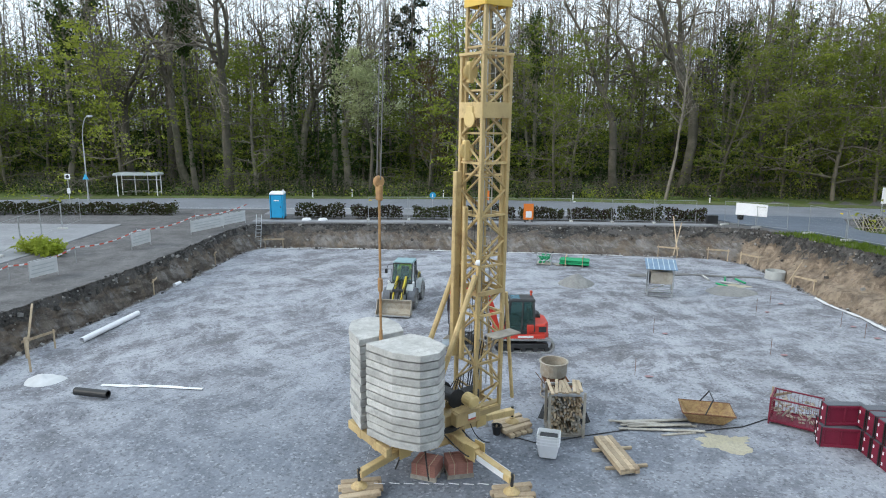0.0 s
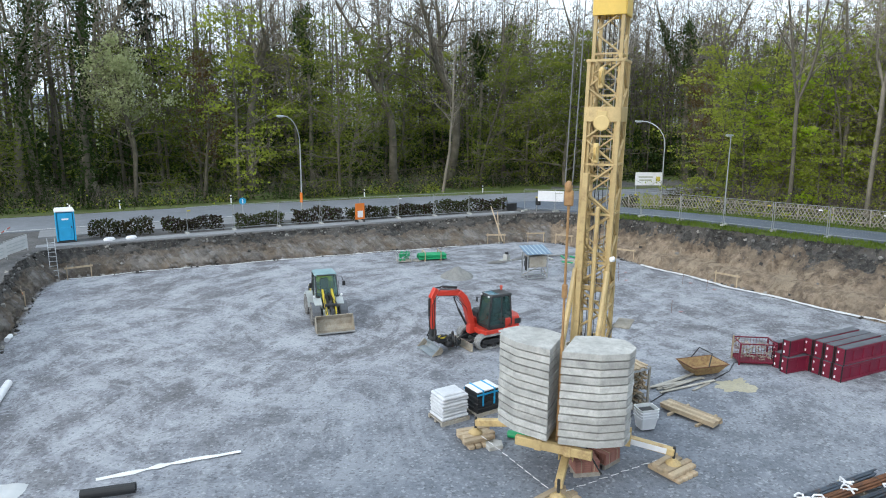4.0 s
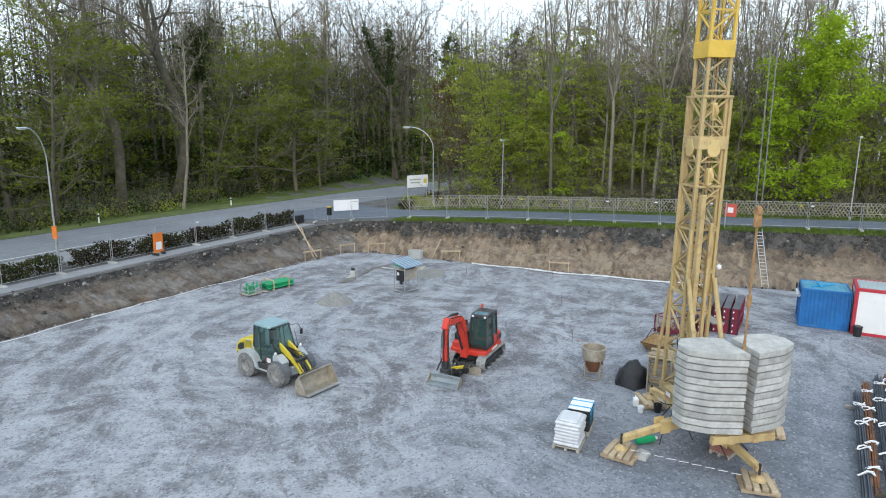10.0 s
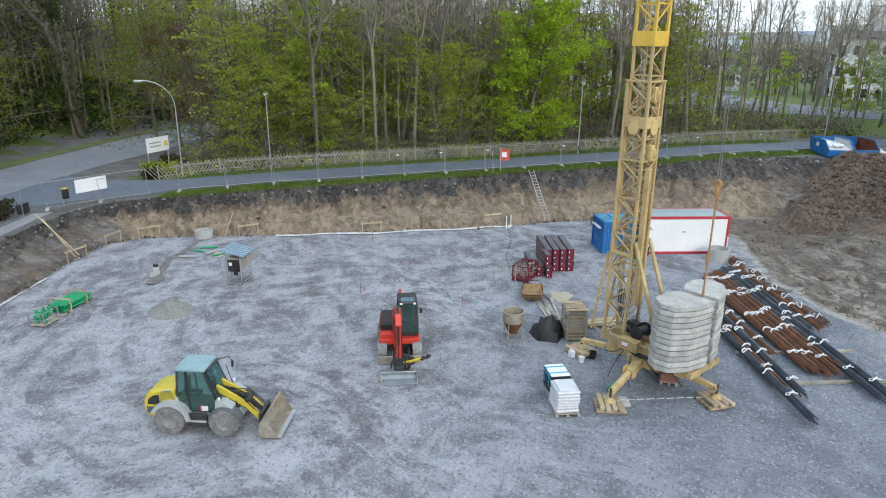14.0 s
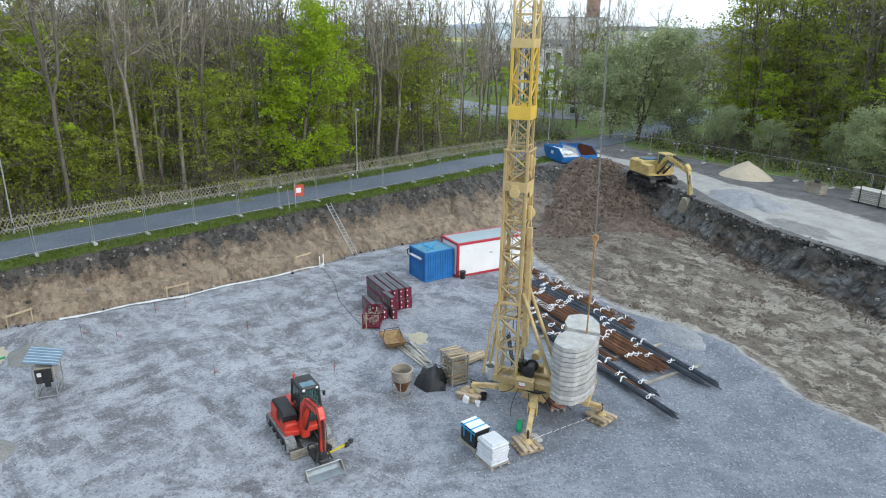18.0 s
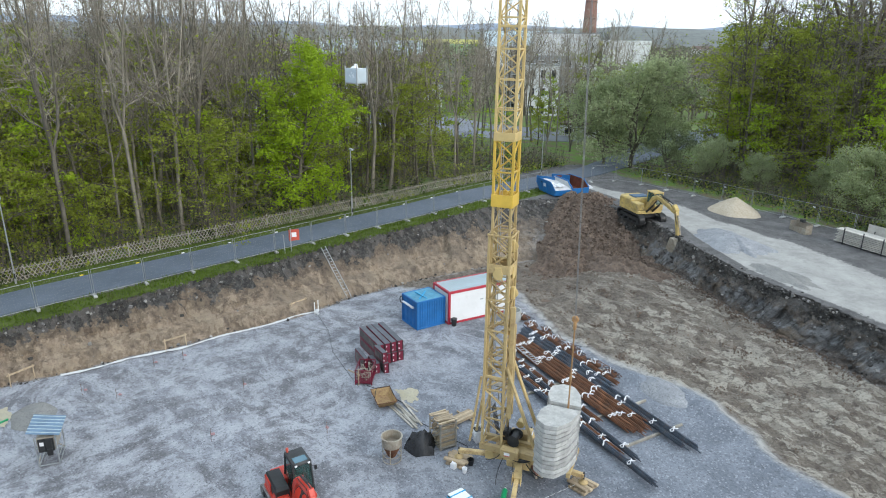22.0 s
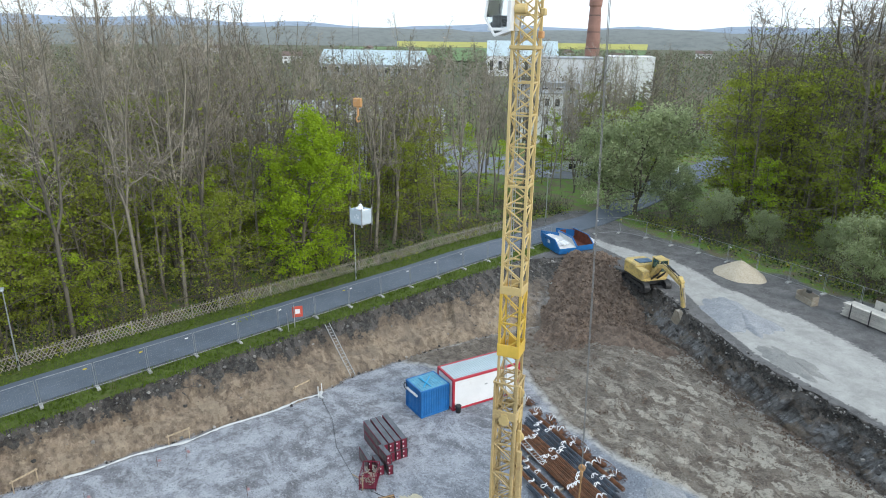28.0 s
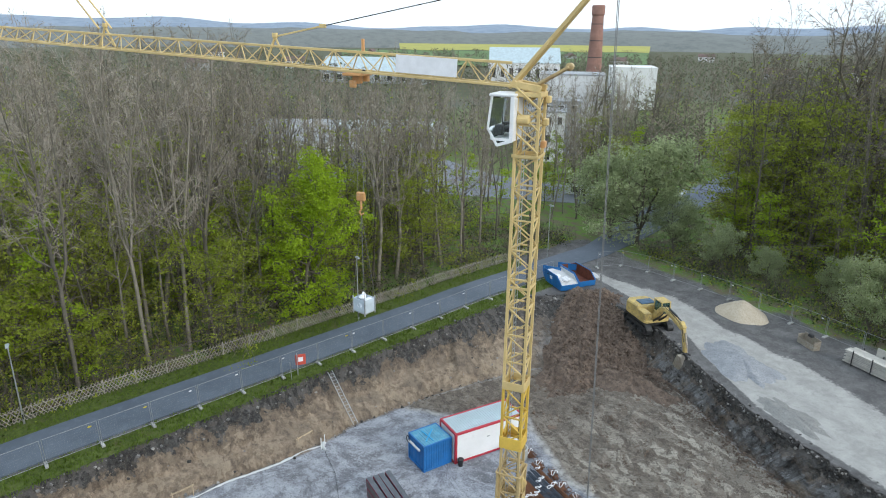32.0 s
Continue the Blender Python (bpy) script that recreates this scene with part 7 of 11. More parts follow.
    # boom
    for y in (-0.24, 0.24):
        part("loader_arm", Geo().bar((0.55, y, 1.62), (1.7, y, 0.95), 0.1, 0.26, c2=0.02).bar((1.65, y, 0.98), (2.15, y, 0.42), 0.1, 0.22, c2=0.02), M_YELLOW, c, "yellow lift arm")
        part("lift_ram", Geo().tube((0.5, y * 0.4, 1.5), (1.2, y * 0.4, 1.2), 0.06, n=8).tube((1.2, y * 0.4, 1.2), (1.75, y * 0.4, 0.95), 0.035, n=8), M_DARKSTEEL, c)
    part("tilt_linkage", Geo().bar((1.55, 0, 1.3), (1.85, 0, 0.75), 0.14, 0.16, c2=0.02).bar((1.85, 0, 0.95), (2.2, 0, 0.6), 0.1, 0.1).box((1.7, 0, 1.15), (0.16, 0.62, 0.14), 0.02), M_DARKSTEEL, c)
    for w in (-1, 1):
        part("hydraulic_hose", Geo().path([(1.2, 0.1 * w, 1.4), (1.6, 0.2 * w, 1.36), (1.97, 0.25 * w, 1.0), (2.2, 0.2 * w, 0.72)], 0.016, 5), M_BLACK, c)
    part("quick_hitch", Geo().box((2.2, 0, 0.5), (0.12, 1.0, 0.5), 0.02), M_DARKSTEEL, c)
    # bucket: curved shell with side plates
    prof = [(2.95, 0.1), (2.35, 0.04), (2.28, 0.3), (2.32, 0.62), (2.52, 0.86)]
    g = Geo()
    for p, q in zip(prof, prof[1:]):
        g.bar((p[0], 0, p[1]), (q[0], 0, q[1]), 1.86, 0.03, (0, 0, 1))
    b = part("bucket", g, M_BUCKET, c, "worn steel loading bucket")
    for y in (-0.93, 0.93):
        part("side_plate", Geo().add([(x, y + d, z) for d in (-0.015, 0.015) for x, z in prof], [(0, 1, 2, 3, 4), (9, 8, 7, 6, 5)] + [(i, 5 + i, 5 + (i + 1) % 5, (i + 1) % 5) for i in range(5)]), M_BUCKET, b)
    part("cutting_edge", Geo().bar((3.0, -0.93, 0.1), (3.0, 0.93, 0.1), 0.16, 0.03), M_GALV, b)


def track_unit(parent, y, x0, x1, r, w, mat):
    """A crawler: belt of pads round two wheels, with a frame and rollers."""
    xm, ln = (x0 + x1) / 2, (x1 - x0) - 2 * r
    pts = []
    n = 9
    for k in range(n + 1):
        a = math.pi / 2 + math.pi * k / n
        pts.append((x0 + r + r * math.cos(a), r + r * math.sin(a)))
    for k in range(n + 1):
        a = -math.pi / 2 + math.pi * k / n
        pts.append((x1 - r + r * math.cos(a), r + r * math.sin(a)))
    g = Geo()
    m = len(pts)
    out = [(x, z + 0.02) for x, z in pts]
    inn = [(xm + (x - xm) * 0.95, r + (z - r) * 0.82 + 0.02) for x, z in pts]
    vs = [(x, y + s * w / 2, z) for s in (-1, 1) for x, z in out] + [(x, y + s * w / 2, z) for s in (-1, 1) for x, z in inn]
    fs = []
    for i in range(m):
        j = (i + 1) % m
        fs += [(i, j, m + j, m + i), (2 * m + i, 3 * m + i, 3 * m + j, 2 * m + j), (i, 2 * m + i, 2 * m + j, j), (m + i, m + j, 3 * m + j, 3 * m + i)]
    t = part("track", Geo().add(vs, fs), mat, parent, "dusty crawler track")
    pads = Geo()
    per = 2 * ln + 2 * math.pi * r
    num = int(per / 0.11)
    for k in range(num):
        s = k / num * per
        if s < ln:
            x, z, a = x0 + r + s, 2 * r + 0.03, 0
        elif s < ln + math.pi * r:
            t2 = math.pi / 2 - (s - ln) / r
            x, z, a = x1 - r + (r + 0.02) * math.cos(t2), r + (r + 0.02) * math.sin(t2), t2 - math.pi / 2
        elif s < 2 * ln + math.pi * r:
            x, z, a = x1 - r - (s - ln - math.pi * r), 0.01, math.pi
        else:
            t2 = -math.pi / 2 - (s - 2 * ln - math.pi * r) / r
            x, z, a = x0 + r + (r + 0.02) * math.cos(t2), r + (r + 0.02) * math.sin(t2), t2 - math.pi / 2
        pads.box((0, 0, 0), (0.045, w * 0.98, 0.035), 0, Matrix.Translation((x, y, z)) @ Matrix.Rotation(-a, 4, "Y"))
    part("track_pad", pads, mat, t)
    part("track_frame", Geo().box((xm, y, r), (ln * 1.05, w * 0.7, r * 0.7), 0.03), M_DARKSTEEL, t)
    for k in range(5):
        part("roller", Geo().lathe([(r * 0.34, -w * 0.46), (r * 0.38, -w * 0.4), (r * 0.38, w * 0.4), (r * 0.34, w * 0.46)], 12, pose(x0 + r + ln * k / 4, y, r * 0.45, 90, 0, 0)), M_DARKSTEEL, t)


def build_mini_excavator():
    c = thing("mini_excavator", "red mini excavator with dark cab and folded boom on crawler tracks", "excavator", (3.55, 28.98, 0), 181)
    for y in (-0.78, 0.78):
        track_unit(c, y, -1.5, 1.3, 0.32, 0.42, M_TRACK)
    part("undercarriage", Geo().box((0, 0, 0.42), (1.5, 1.2, 0.26), 0.04).lathe([(0.5, 0.5), (0.52, 0.62)], 20), M_DARKSTEEL, c)
    bl = part("dozer_blade", Geo().bar((1.62, -0.97, 0.2), (1.62, 0.97, 0.2), 0.05, 0.36, c2=0.01).bar((1.66, -0.97, 0.05), (1.66, 0.97, 0.05), 0.1, 0.04), M_BUCKET, c, "scuffed steel dozer blade")
    for y in (-0.4, 0.4):
        part("blade_arm", Geo().bar((0.7, y, 0.42), (1.6, y, 0.25), 0.1, 0.12), M_DARKSTEEL, bl)
    # upper body
    pl = [(-1.28, -0.55), (-1.05, -0.9), (0.85, -0.9), (0.98, -0.5), (0.98, 0.5), (0.85, 0.9), (-1.05, 0.9), (-1.28, 0.55)]
    part("turntable", Geo().prism(pl, 0.64, 0.86, 0.03), M_RED, c, "red skirt round the upper body")
    part("stripes", Geo().box((-1.23, 0, 0.75), (0.1, 0.5, 0.12), 0.01), M_PAPER, c)
    pl2 = [(-1.26, -0.5), (-1.05, -0.86), (-0.25, -0.88), (-0.25, 0.86), (-1.05, 0.86), (-1.26, 0.5)]
    part("counterweight", Geo().prism(pl2, 0.86, 1.34, 0.06), M_RED, c, "rounded red counterweight hood")
    part("engine_cover", Geo().prism([(-1.05, -0.8), (0.55, -0.84), (0.6, -0.25), (-1.0, -0.15)], 0.86, 1.52, 0.12), M_BLACK, c, "black rounded engine cover")
    part("side_tank", Geo().prism([(0.1, -0.86), (0.82, -0.84), (0.86, -0.3), (0.1, -0.25)], 0.86, 1.15, 0.08), M_RED, c)
    # cab on the left
    cab = part("cab", Geo().box((0.02, 0.4, 0.96), (1.3, 0.92, 0.2), 0.03), M_DARKSTEEL, c, "black cab with large panes")
    cor = [((0.7, -0.04), (0.5, 0.0)), ((0.7, 0.84), (0.5, 0.8)), ((-0.6, 0.84), (-0.52, 0.8)), ((-0.6, -0.04), (-0.52, 0.0))]
    for (x0, y0), (x1, y1) in cor:
        part("cab_post", Geo().bar((x0, y0, 1.0), (x1, y1, 2.42), 0.07, 0.08), M_DARKSTEEL, cab)
    part("cab_post", Geo().bar((-0.02, 0.84, 1.0), (-0.05, 0.8, 2.42), 0.06, 0.06), M_DARKSTEEL, cab)
    for i in range(4):
        (a, b), (d, e) = cor[i], cor[(i + 1) % 4]
        part("pane", Geo().sheet([(a[0], a[1], 1.08), (d[0], d[1], 1.08), (e[0], e[1], 2.38), (b[0], b[1], 2.38)]), M_GLASS, cab)
    part("roof", Geo().prism([(-0.6, -0.04), (0.5, -0.04), (0.6, 0.08), (0.6, 0.72), (0.5, 0.84), (-0.6, 0.84)], 2.38, 2.5, 0.06), M_DARKSTEEL, cab)
    part("roof_window", Geo().box((0.28, 0.4, 2.5), (0.42, 0.6, 0.03), 0.01), M_GLASSBLUE, cab, "pale blue roof window")
    part("seat", Geo().box((-0.1, 0.4, 1.4), (0.45, 0.45, 0.15), 0.05).box((-0.32, 0.4, 1.75), (0.13, 0.42, 0.6), 0.05), M_BLACK, cab)
    part("warning_beacon", Geo().lathe([(0.05, 2.5), (0.05, 2.58), (0.07, 2.6), (0.06, 2.7), (0.02, 2.72)], 12, Matrix.Translation((-0.5, 0.1, 0))), M_SIGNRED, cab, "red warning beacon")
    for y in (-0.2, 0.98):
        part("mirror", Geo().tube((0.6, 0.05 if y < 0 else 0.82, 2.2), (0.66, y, 2.2), 0.012, n=5).box((0.67, y, 2.1), (0.04, 0.13, 0.24), 0.02), M_BLACK, cab)
    for y in (0.1, 0.7):
        part("work_lamp", Geo().box((0.62, y, 2.42), (0.06, 0.12, 0.09), 0.02), M_PAPER, cab)
    part("swing_post", Geo().box((1.05, -0.1, 0.78), (0.36, 0.34, 0.5), 0.05), M_RED, c)
    yb = -0.12
    for p, q, w, h in (((1.05, 0.95), (1.32, 2.0), 0.28, 0.36), ((1.28, 1.9), (1.5, 2.36), 0.28, 0.4), ((1.45, 2.3), (1.8, 2.64), 0.27, 0.38), ((1.74, 2.6), (2.95, 2.72), 0.24, 0.3)):
        part("boom", Geo().bar((p[0], yb, p[1]), (q[0], yb, q[1]), w, h, (0, 1, 0), 0.03), M_RED, c)
    part("boom_ram", Geo().tube((1.3, yb, 1.0), (1.75, yb, 1.8), 0.055, n=8).tube((1.75, yb, 1.8), (2.0, yb, 2.4), 0.03, n=8), M_DARKSTEEL, c)
    part("stick_ram", Geo().tube((1.85, yb, 2.85), (2.6, yb, 2.98), 0.055, n=8).tube((2.6, yb, 2.98), (3.05, yb, 2.95), 0.03, n=8), M_DARKSTEEL, c)
    part("stick", Geo().bar((2.95, yb, 2.95), (3.2, yb, 2.5), 0.2, 0.26, (0, 1, 0), 0.03).bar((3.1, yb, 2.75), (3.1, yb, 1.05), 0.2, 0.24, (0, 1, 0), 0.03), M_RED, c)
    part("bucket_ram", Geo().tube((3.28, yb, 2.5), (3.3, yb, 1.7), 0.05, n=8).tube((3.3, yb, 1.7), (3.25, yb, 1.05), 0.028, n=8), M_DARKSTEEL, c)
    for w in (-0.13, 0.13):
        part("hydraulic_hose", Geo().path([(1.2, yb + w, 1.3), (1.35, yb + w * 1.15, 2.0), (1.8, yb + w * 1.1, 2.75), (2.8, yb + w, 2.9), (3.1, yb + w, 2.4), (3.05, yb + w * 1.1, 1.2)], 0.02, 5), M_BLACK, c)
        part("hydraulic_hose", Geo().path([(1.15, yb + w * 1.2, 1.25), (1.45, yb + w * 1.3, 1.9), (2.0, yb + w * 1.2, 2.5), (2.85, yb + w * 1.2, 2.6), (3.22, yb + w, 2.2), (3.2, yb + w * 1.3, 1.1)], 0.016, 5), M_BLACK, c)
    part("quick_hitch", Geo().box((3.1, yb, 0.9), (0.3, 0.3, 0.34), 0.05).box((3.1, yb, 0.62), (0.34, 0.42, 0.22), 0.05).box((2.75, 0.0, 0.55), (0.5, 0.4, 0.3), 0.05), M_DARKSTEEL, c)
    for k, yy in ((0, 0.5), (1, 0.28)):
        part("gripper_arm", Geo().tube((2.9, yy - 0.2, 0.7), (3.0 + 0.15 * k, yy + 0.55, 1.0), 0.045, n=8), M_YELLOW, c, "yellow gripper arm")
        part("suction_pad", Geo().lathe([(0.14, 0), (0.15, 0.03), (0.05, 0.1)], 14, pose(3.0 + 0.15 * k, yy + 0.62, 0.98, 25, 0, 0)), M_BLACK, c)
    for k in range(9):
        cx, cz, rr = 2.05 + 0.11 * (k % 5), 0.42 + 0.05 * (k % 3), 0.19 + 0.02 * (k % 3)
        tilt = 0.5 + 0.35 * (k % 4)
        part("hose_loop", Geo().path([(cx + rr * math.cos(t) * math.cos(tilt), 0.42 - 0.11 * (k % 6) + rr * math.cos(t) * math.sin(tilt), cz + rr * math.sin(t)) for t in np.linspace(0, 6.283, 13)], 0.035, 6), M_DARKSTEEL, c, "coiled black hydraulic hose")
    part("attachment_body", Geo().box((2.25, 0.05, 0.33), (0.75, 0.7, 0.3), 0.08), M_BLACK, c)
    for s in (-0.35, 0.35):
        part("hitch_ram", Geo().tube((3.05, yb + s * 0.4, 1.2), (3.2, yb + s, 0.62), 0.035, n=7), M_DARKSTEEL, c)
    part("side_decal", Geo().box((-0.2, 0.905, 0.76), (0.7, 0.012, 0.1), 0.003), M_PAPER, c, "white stripe on the skirt")
    part("rear_grille", Geo().box((-0.95, 0.875, 1.1), (0.35, 0.02, 0.25), 0.004), M_DARKSTEEL, c)
    prof = [(3.55, 0.03), (3.1, 0.05), (2.98, 0.18), (3.02, 0.34), (3.12, 0.4)]
    g = Geo()
    for p, q in zip(prof, prof[1:]):
        g.bar((p[0], yb, p[1]), (q[0], yb, q[1]), 1.5, 0.03, (0, 0, 1))
    b = part("grading_bucket", g, M_STEELBLUE, c, "wide worn grading bucket")
    for s in (-0.75, 0.75):
        part("side_plate", Geo().add([(x, yb + s + d, z) for d in (-0.015, 0.015) for x, z in prof], [(0, 1, 2, 3, 4), (9, 8, 7, 6, 5)] + [(i, 5 + i, 5 + (i + 1) % 5, (i + 1) % 5) for i in range(5)]), M_BUCKET, b)


def build_big_excavator():
    zb = 3.55
    c = thing("crawler_excavator", "large old yellow crawler excavator with lowered boom", "excavator", (21.5, -12.7, zb), 164)
    for y in (-1.15, 1.15):
        track_unit(c, y, -2.1, 2.1, 0.46, 0.6, M_DARKSTEEL)
    part("undercarriage", Geo().box((0, 0, 0.65), (2.2, 1.8, 0.4), 0.05).lathe([(0.7, 0.8), (0.72, 1.0)], 20), M_DARKSTEEL, c)
    part("turntable", Geo().prism([(-2.4, -0.9), (-1.9, -1.35), (1.3, -1.35), (1.5, -1.1), (1.5, 1.1), (1.3, 1.35), (-1.9, 1.35), (-2.4, 0.9)], 1.0, 1.25, 0.04), M_OCHRE, c)
    part("counterweight", Geo().prism([(-2.42, -0.9), (-1.95, -1.34), (-1.5, -1.34), (-1.5, 1.34), (-1.95, 1.34), (-2.42, 0.9)], 1.25, 2.1, 0.1), M_OCHRE, c)
    part("engine_hood", Geo().prism([(-1.55, -1.3), (0.0, -1.3), (0.0, 1.3), (-1.55, 1.3)], 1.25, 2.15, 0.12), M_OCHRE, c)
    part("hood_top", Geo().box((-0.9, 0.1, 2.2), (1.1, 1.6, 0.14), 0.06), M_HOODBLUE, c, "dark blue-grey hood top")
    part("side_box", Geo().box((0.65, -0.95, 1.6), (1.3, 0.75, 0.7), 0.06), M_OCHRE, c)
    cab = part("cab", Geo().box((0.8, 0.85, 1.55), (1.4, 0.95, 0.6), 0.05), M_OCHRE, c)
    cor = [((1.5, 0.4), (1.3, 0.42)), ((1.5, 1.32), (1.3, 1.3)), ((0.1, 1.32), (0.15, 1.3)), ((0.1, 0.4), (0.15, 0.42))]
    for (x0, y0), (x1, y1) in cor:
        part("cab_post", Geo().bar((x0, y0, 1.8), (x1, y1, 2.85), 0.09, 0.09), M_OCHRE, cab)
    for i in range(4):
        (a, b), (d, e) = cor[i], cor[(i + 1) % 4]
        part("pane", Geo().sheet([(a[0], a[1], 1.82), (d[0], d[1], 1.82), (e[0], e[1], 2.82), (b[0], b[1], 2.82)]), M_GLASS, cab)
    part("roof", Geo().box((0.72, 0.86, 2.9), (1.35, 1.05, 0.12), 0.04), M_OCHRE, cab)
    yb = -0.1
    for p, q, w, h in (((1.1, 1.4), (2.2, 2.75), 0.4, 0.5), ((2.1, 2.62), (2.85, 2.95), 0.4, 0.52), ((2.75, 2.93), (5.6, 2.2), 0.36, 0.42)):
        part("boom", Geo().bar((p[0], yb, p[1]), (q[0], yb, q[1]), w, h, (0, 1, 0), 0.05), M_OCHRE, c)
    for s in (-0.32, 0.32):
        part("boom_ram", Geo().tube((1.4, yb + s, 1.15), (2.4, yb + s, 2.0), 0.1, n=8).tube((2.4, yb + s, 2.0), (2.9, yb + s, 2.6), 0.055, n=8), M_DARKSTEEL, c)
    part("stick", Geo().bar((5.2, yb, 2.75), (5.75, yb, 2.3), 0.3, 0.4, (0, 1, 0), 0.04).bar((5.6, yb, 2.4), (6.35, yb, -0.1), 0.28, 0.34, (0, 1, 0), 0.04), M_OCHRE, c)
    part("stick_ram", Geo().tube((3.3, yb, 3.15), (4.4, yb, 2.95), 0.1, n=8).tube((4.4, yb, 2.95), (5.25, yb, 2.78), 0.055, n=8), M_DARKSTEEL, c)
    part("bucket_ram", Geo().tube((5.95, yb, 2.0), (6.35, yb, 1.0), 0.08, n=8).tube((6.35, yb, 1.0), (6.6, yb, 0.35), 0.05, n=8), M_BUCKET, c)
    part("bucket_linkage", Geo().bar((6.35, yb, 0.0), (6.65, yb, 0.35), 0.2, 0.1).bar((6.62, yb, 0.35), (6.75, yb, -0.05), 0.24, 0.1), M_DARKSTEEL, c)
    for s in (-0.1, 0.1):
        part("hydraulic_hose", Geo().path([(1.6, yb + s, 2.2), (2.4, yb + s, 3.12), (3.6, yb + s * 1.6, 3.05), (5.0, yb + s * 1.6, 2.7), (5.7, yb + s * 1.8, 2.2), (6.1, yb + s * 1.8, 1.2)], 0.03, 5), M_BLACK, c)
    prof = [(5.75, -1.1), (6.3, -1.35), (6.85, -1.05), (7.05, -0.5), (6.75, 0.0), (6.2, 0.05)]
    g = Geo()
    for p, q in zip(prof, prof[1:]):
        g.bar((p[0], yb, p[1]), (q[0], yb, q[1]), 1.5, 0.05, (0, 0, 1))
    b = part("digging_bucket", g, M_BUCKET, c, "worn steel digging bucket")
    n = len(prof)
    for s in (-0.75, 0.75):
        part("side_plate", Geo().add([(x, yb + s + d, z) for d in (-0.02, 0.02) for x, z in prof], [tuple(range(n)), tuple(range(n, 2 * n))[::-1]] + [(i, n + i, n + (i + 1) % n, (i + 1) % n) for i in range(n)]), M_BUCKET, b)
    for k in range(5):
        part("tooth", Geo().bar((5.77, yb - 0.6 + k * 0.3, -1.1), (5.55, yb - 0.6 + k * 0.3, -1.0), 0.1, 0.07), M_GALV, b)


build_loader()
build_mini_excavator()
build_big_excavator()


# ---- things on the gravel ----
def rand(seed):
    return random.Random(seed)


def formwork_panel(at, turn, L=3.3, H=0.68, T=0.43, label="wine-red steel formwork panel stacked on edge"):
    c = thing("formwork_panel", label, "formwork panel", at, turn, "stacked formwork panels")
    for z in (0.05, H - 0.05):
        part("frame_rail", Geo().box((L / 2, 0, z), (L, T * 0.9, 0.1), 0.01), M_FORM, c)
    for x in (0.05, L - 0.05):
        part("end_post", Geo().box((x, 0, H / 2), (0.1, T * 0.9, H - 0.2), 0.01), M_FORM, c)
    for y in (-T * 0.44, T * 0.44):
        part("corner_edge", Geo().box((-0.006, y, H / 2 + 0.01), (0.03, 0.045, H + 0.03), 0.006), M_BLACK, c, "black corner edge")
    n = 5 if L > 2 else 2
    for k in range(1, n):
        part("rib", Geo().box((L * k / n, 0, H / 2), (0.06, T * 0.8, H - 0.2), 0.006), M_FORM, c)
    part("facing", Geo().box((L / 2, T * 0.42, H / 2), (L - 0.2, 0.03, H - 0.2)), M_PLY, c, "dark plywood facing")
    part("web", Geo().box((L / 2, -T * 0.06, H / 2), (L - 0.18, T * 0.5, H - 0.18)), M_FORM, c)
    part("end_cap", Geo().box((-0.008, 0, H * 0.5), (0.016, T * 0.7, H * 0.6), 0.004), M_FORM, c)
    for z in (H * 0.25, H * 0.75):
        part("slot", Geo().box((-0.018, T * 0.2, z), (0.012, 0.06, 0.1), 0.003), M_PAPER, c)
    part("top_strip", Geo().box((L / 2, 0, H + 0.012), (L * 0.99, T * 0.84, 0.024), 0.005), M_SLATE, c, "scuffed black top edge")
    return c


for k in range(4):
    for t in range(2):
        formwork_panel((13.45 + 0.06 * ((k * 3 + t) % 3), 18.15 + k * 0.455, t * 0.72), -3 + (k % 2), 3.25)
for k, (x, y, z) in enumerate(((12.35, 19.75, 0), (12.6, 20.25, 0), (12.45, 19.8, 0.72))):
    formwork_panel((x, y, z), -8 + 4 * k, 1.25, 0.68, 0.36, "short wine-red steel formwork panel on edge")
formwork_panel((13.2, 20.75, 0), -4, 1.7, 0.9, 0.3, "short wine-red steel formwork panel on edge")


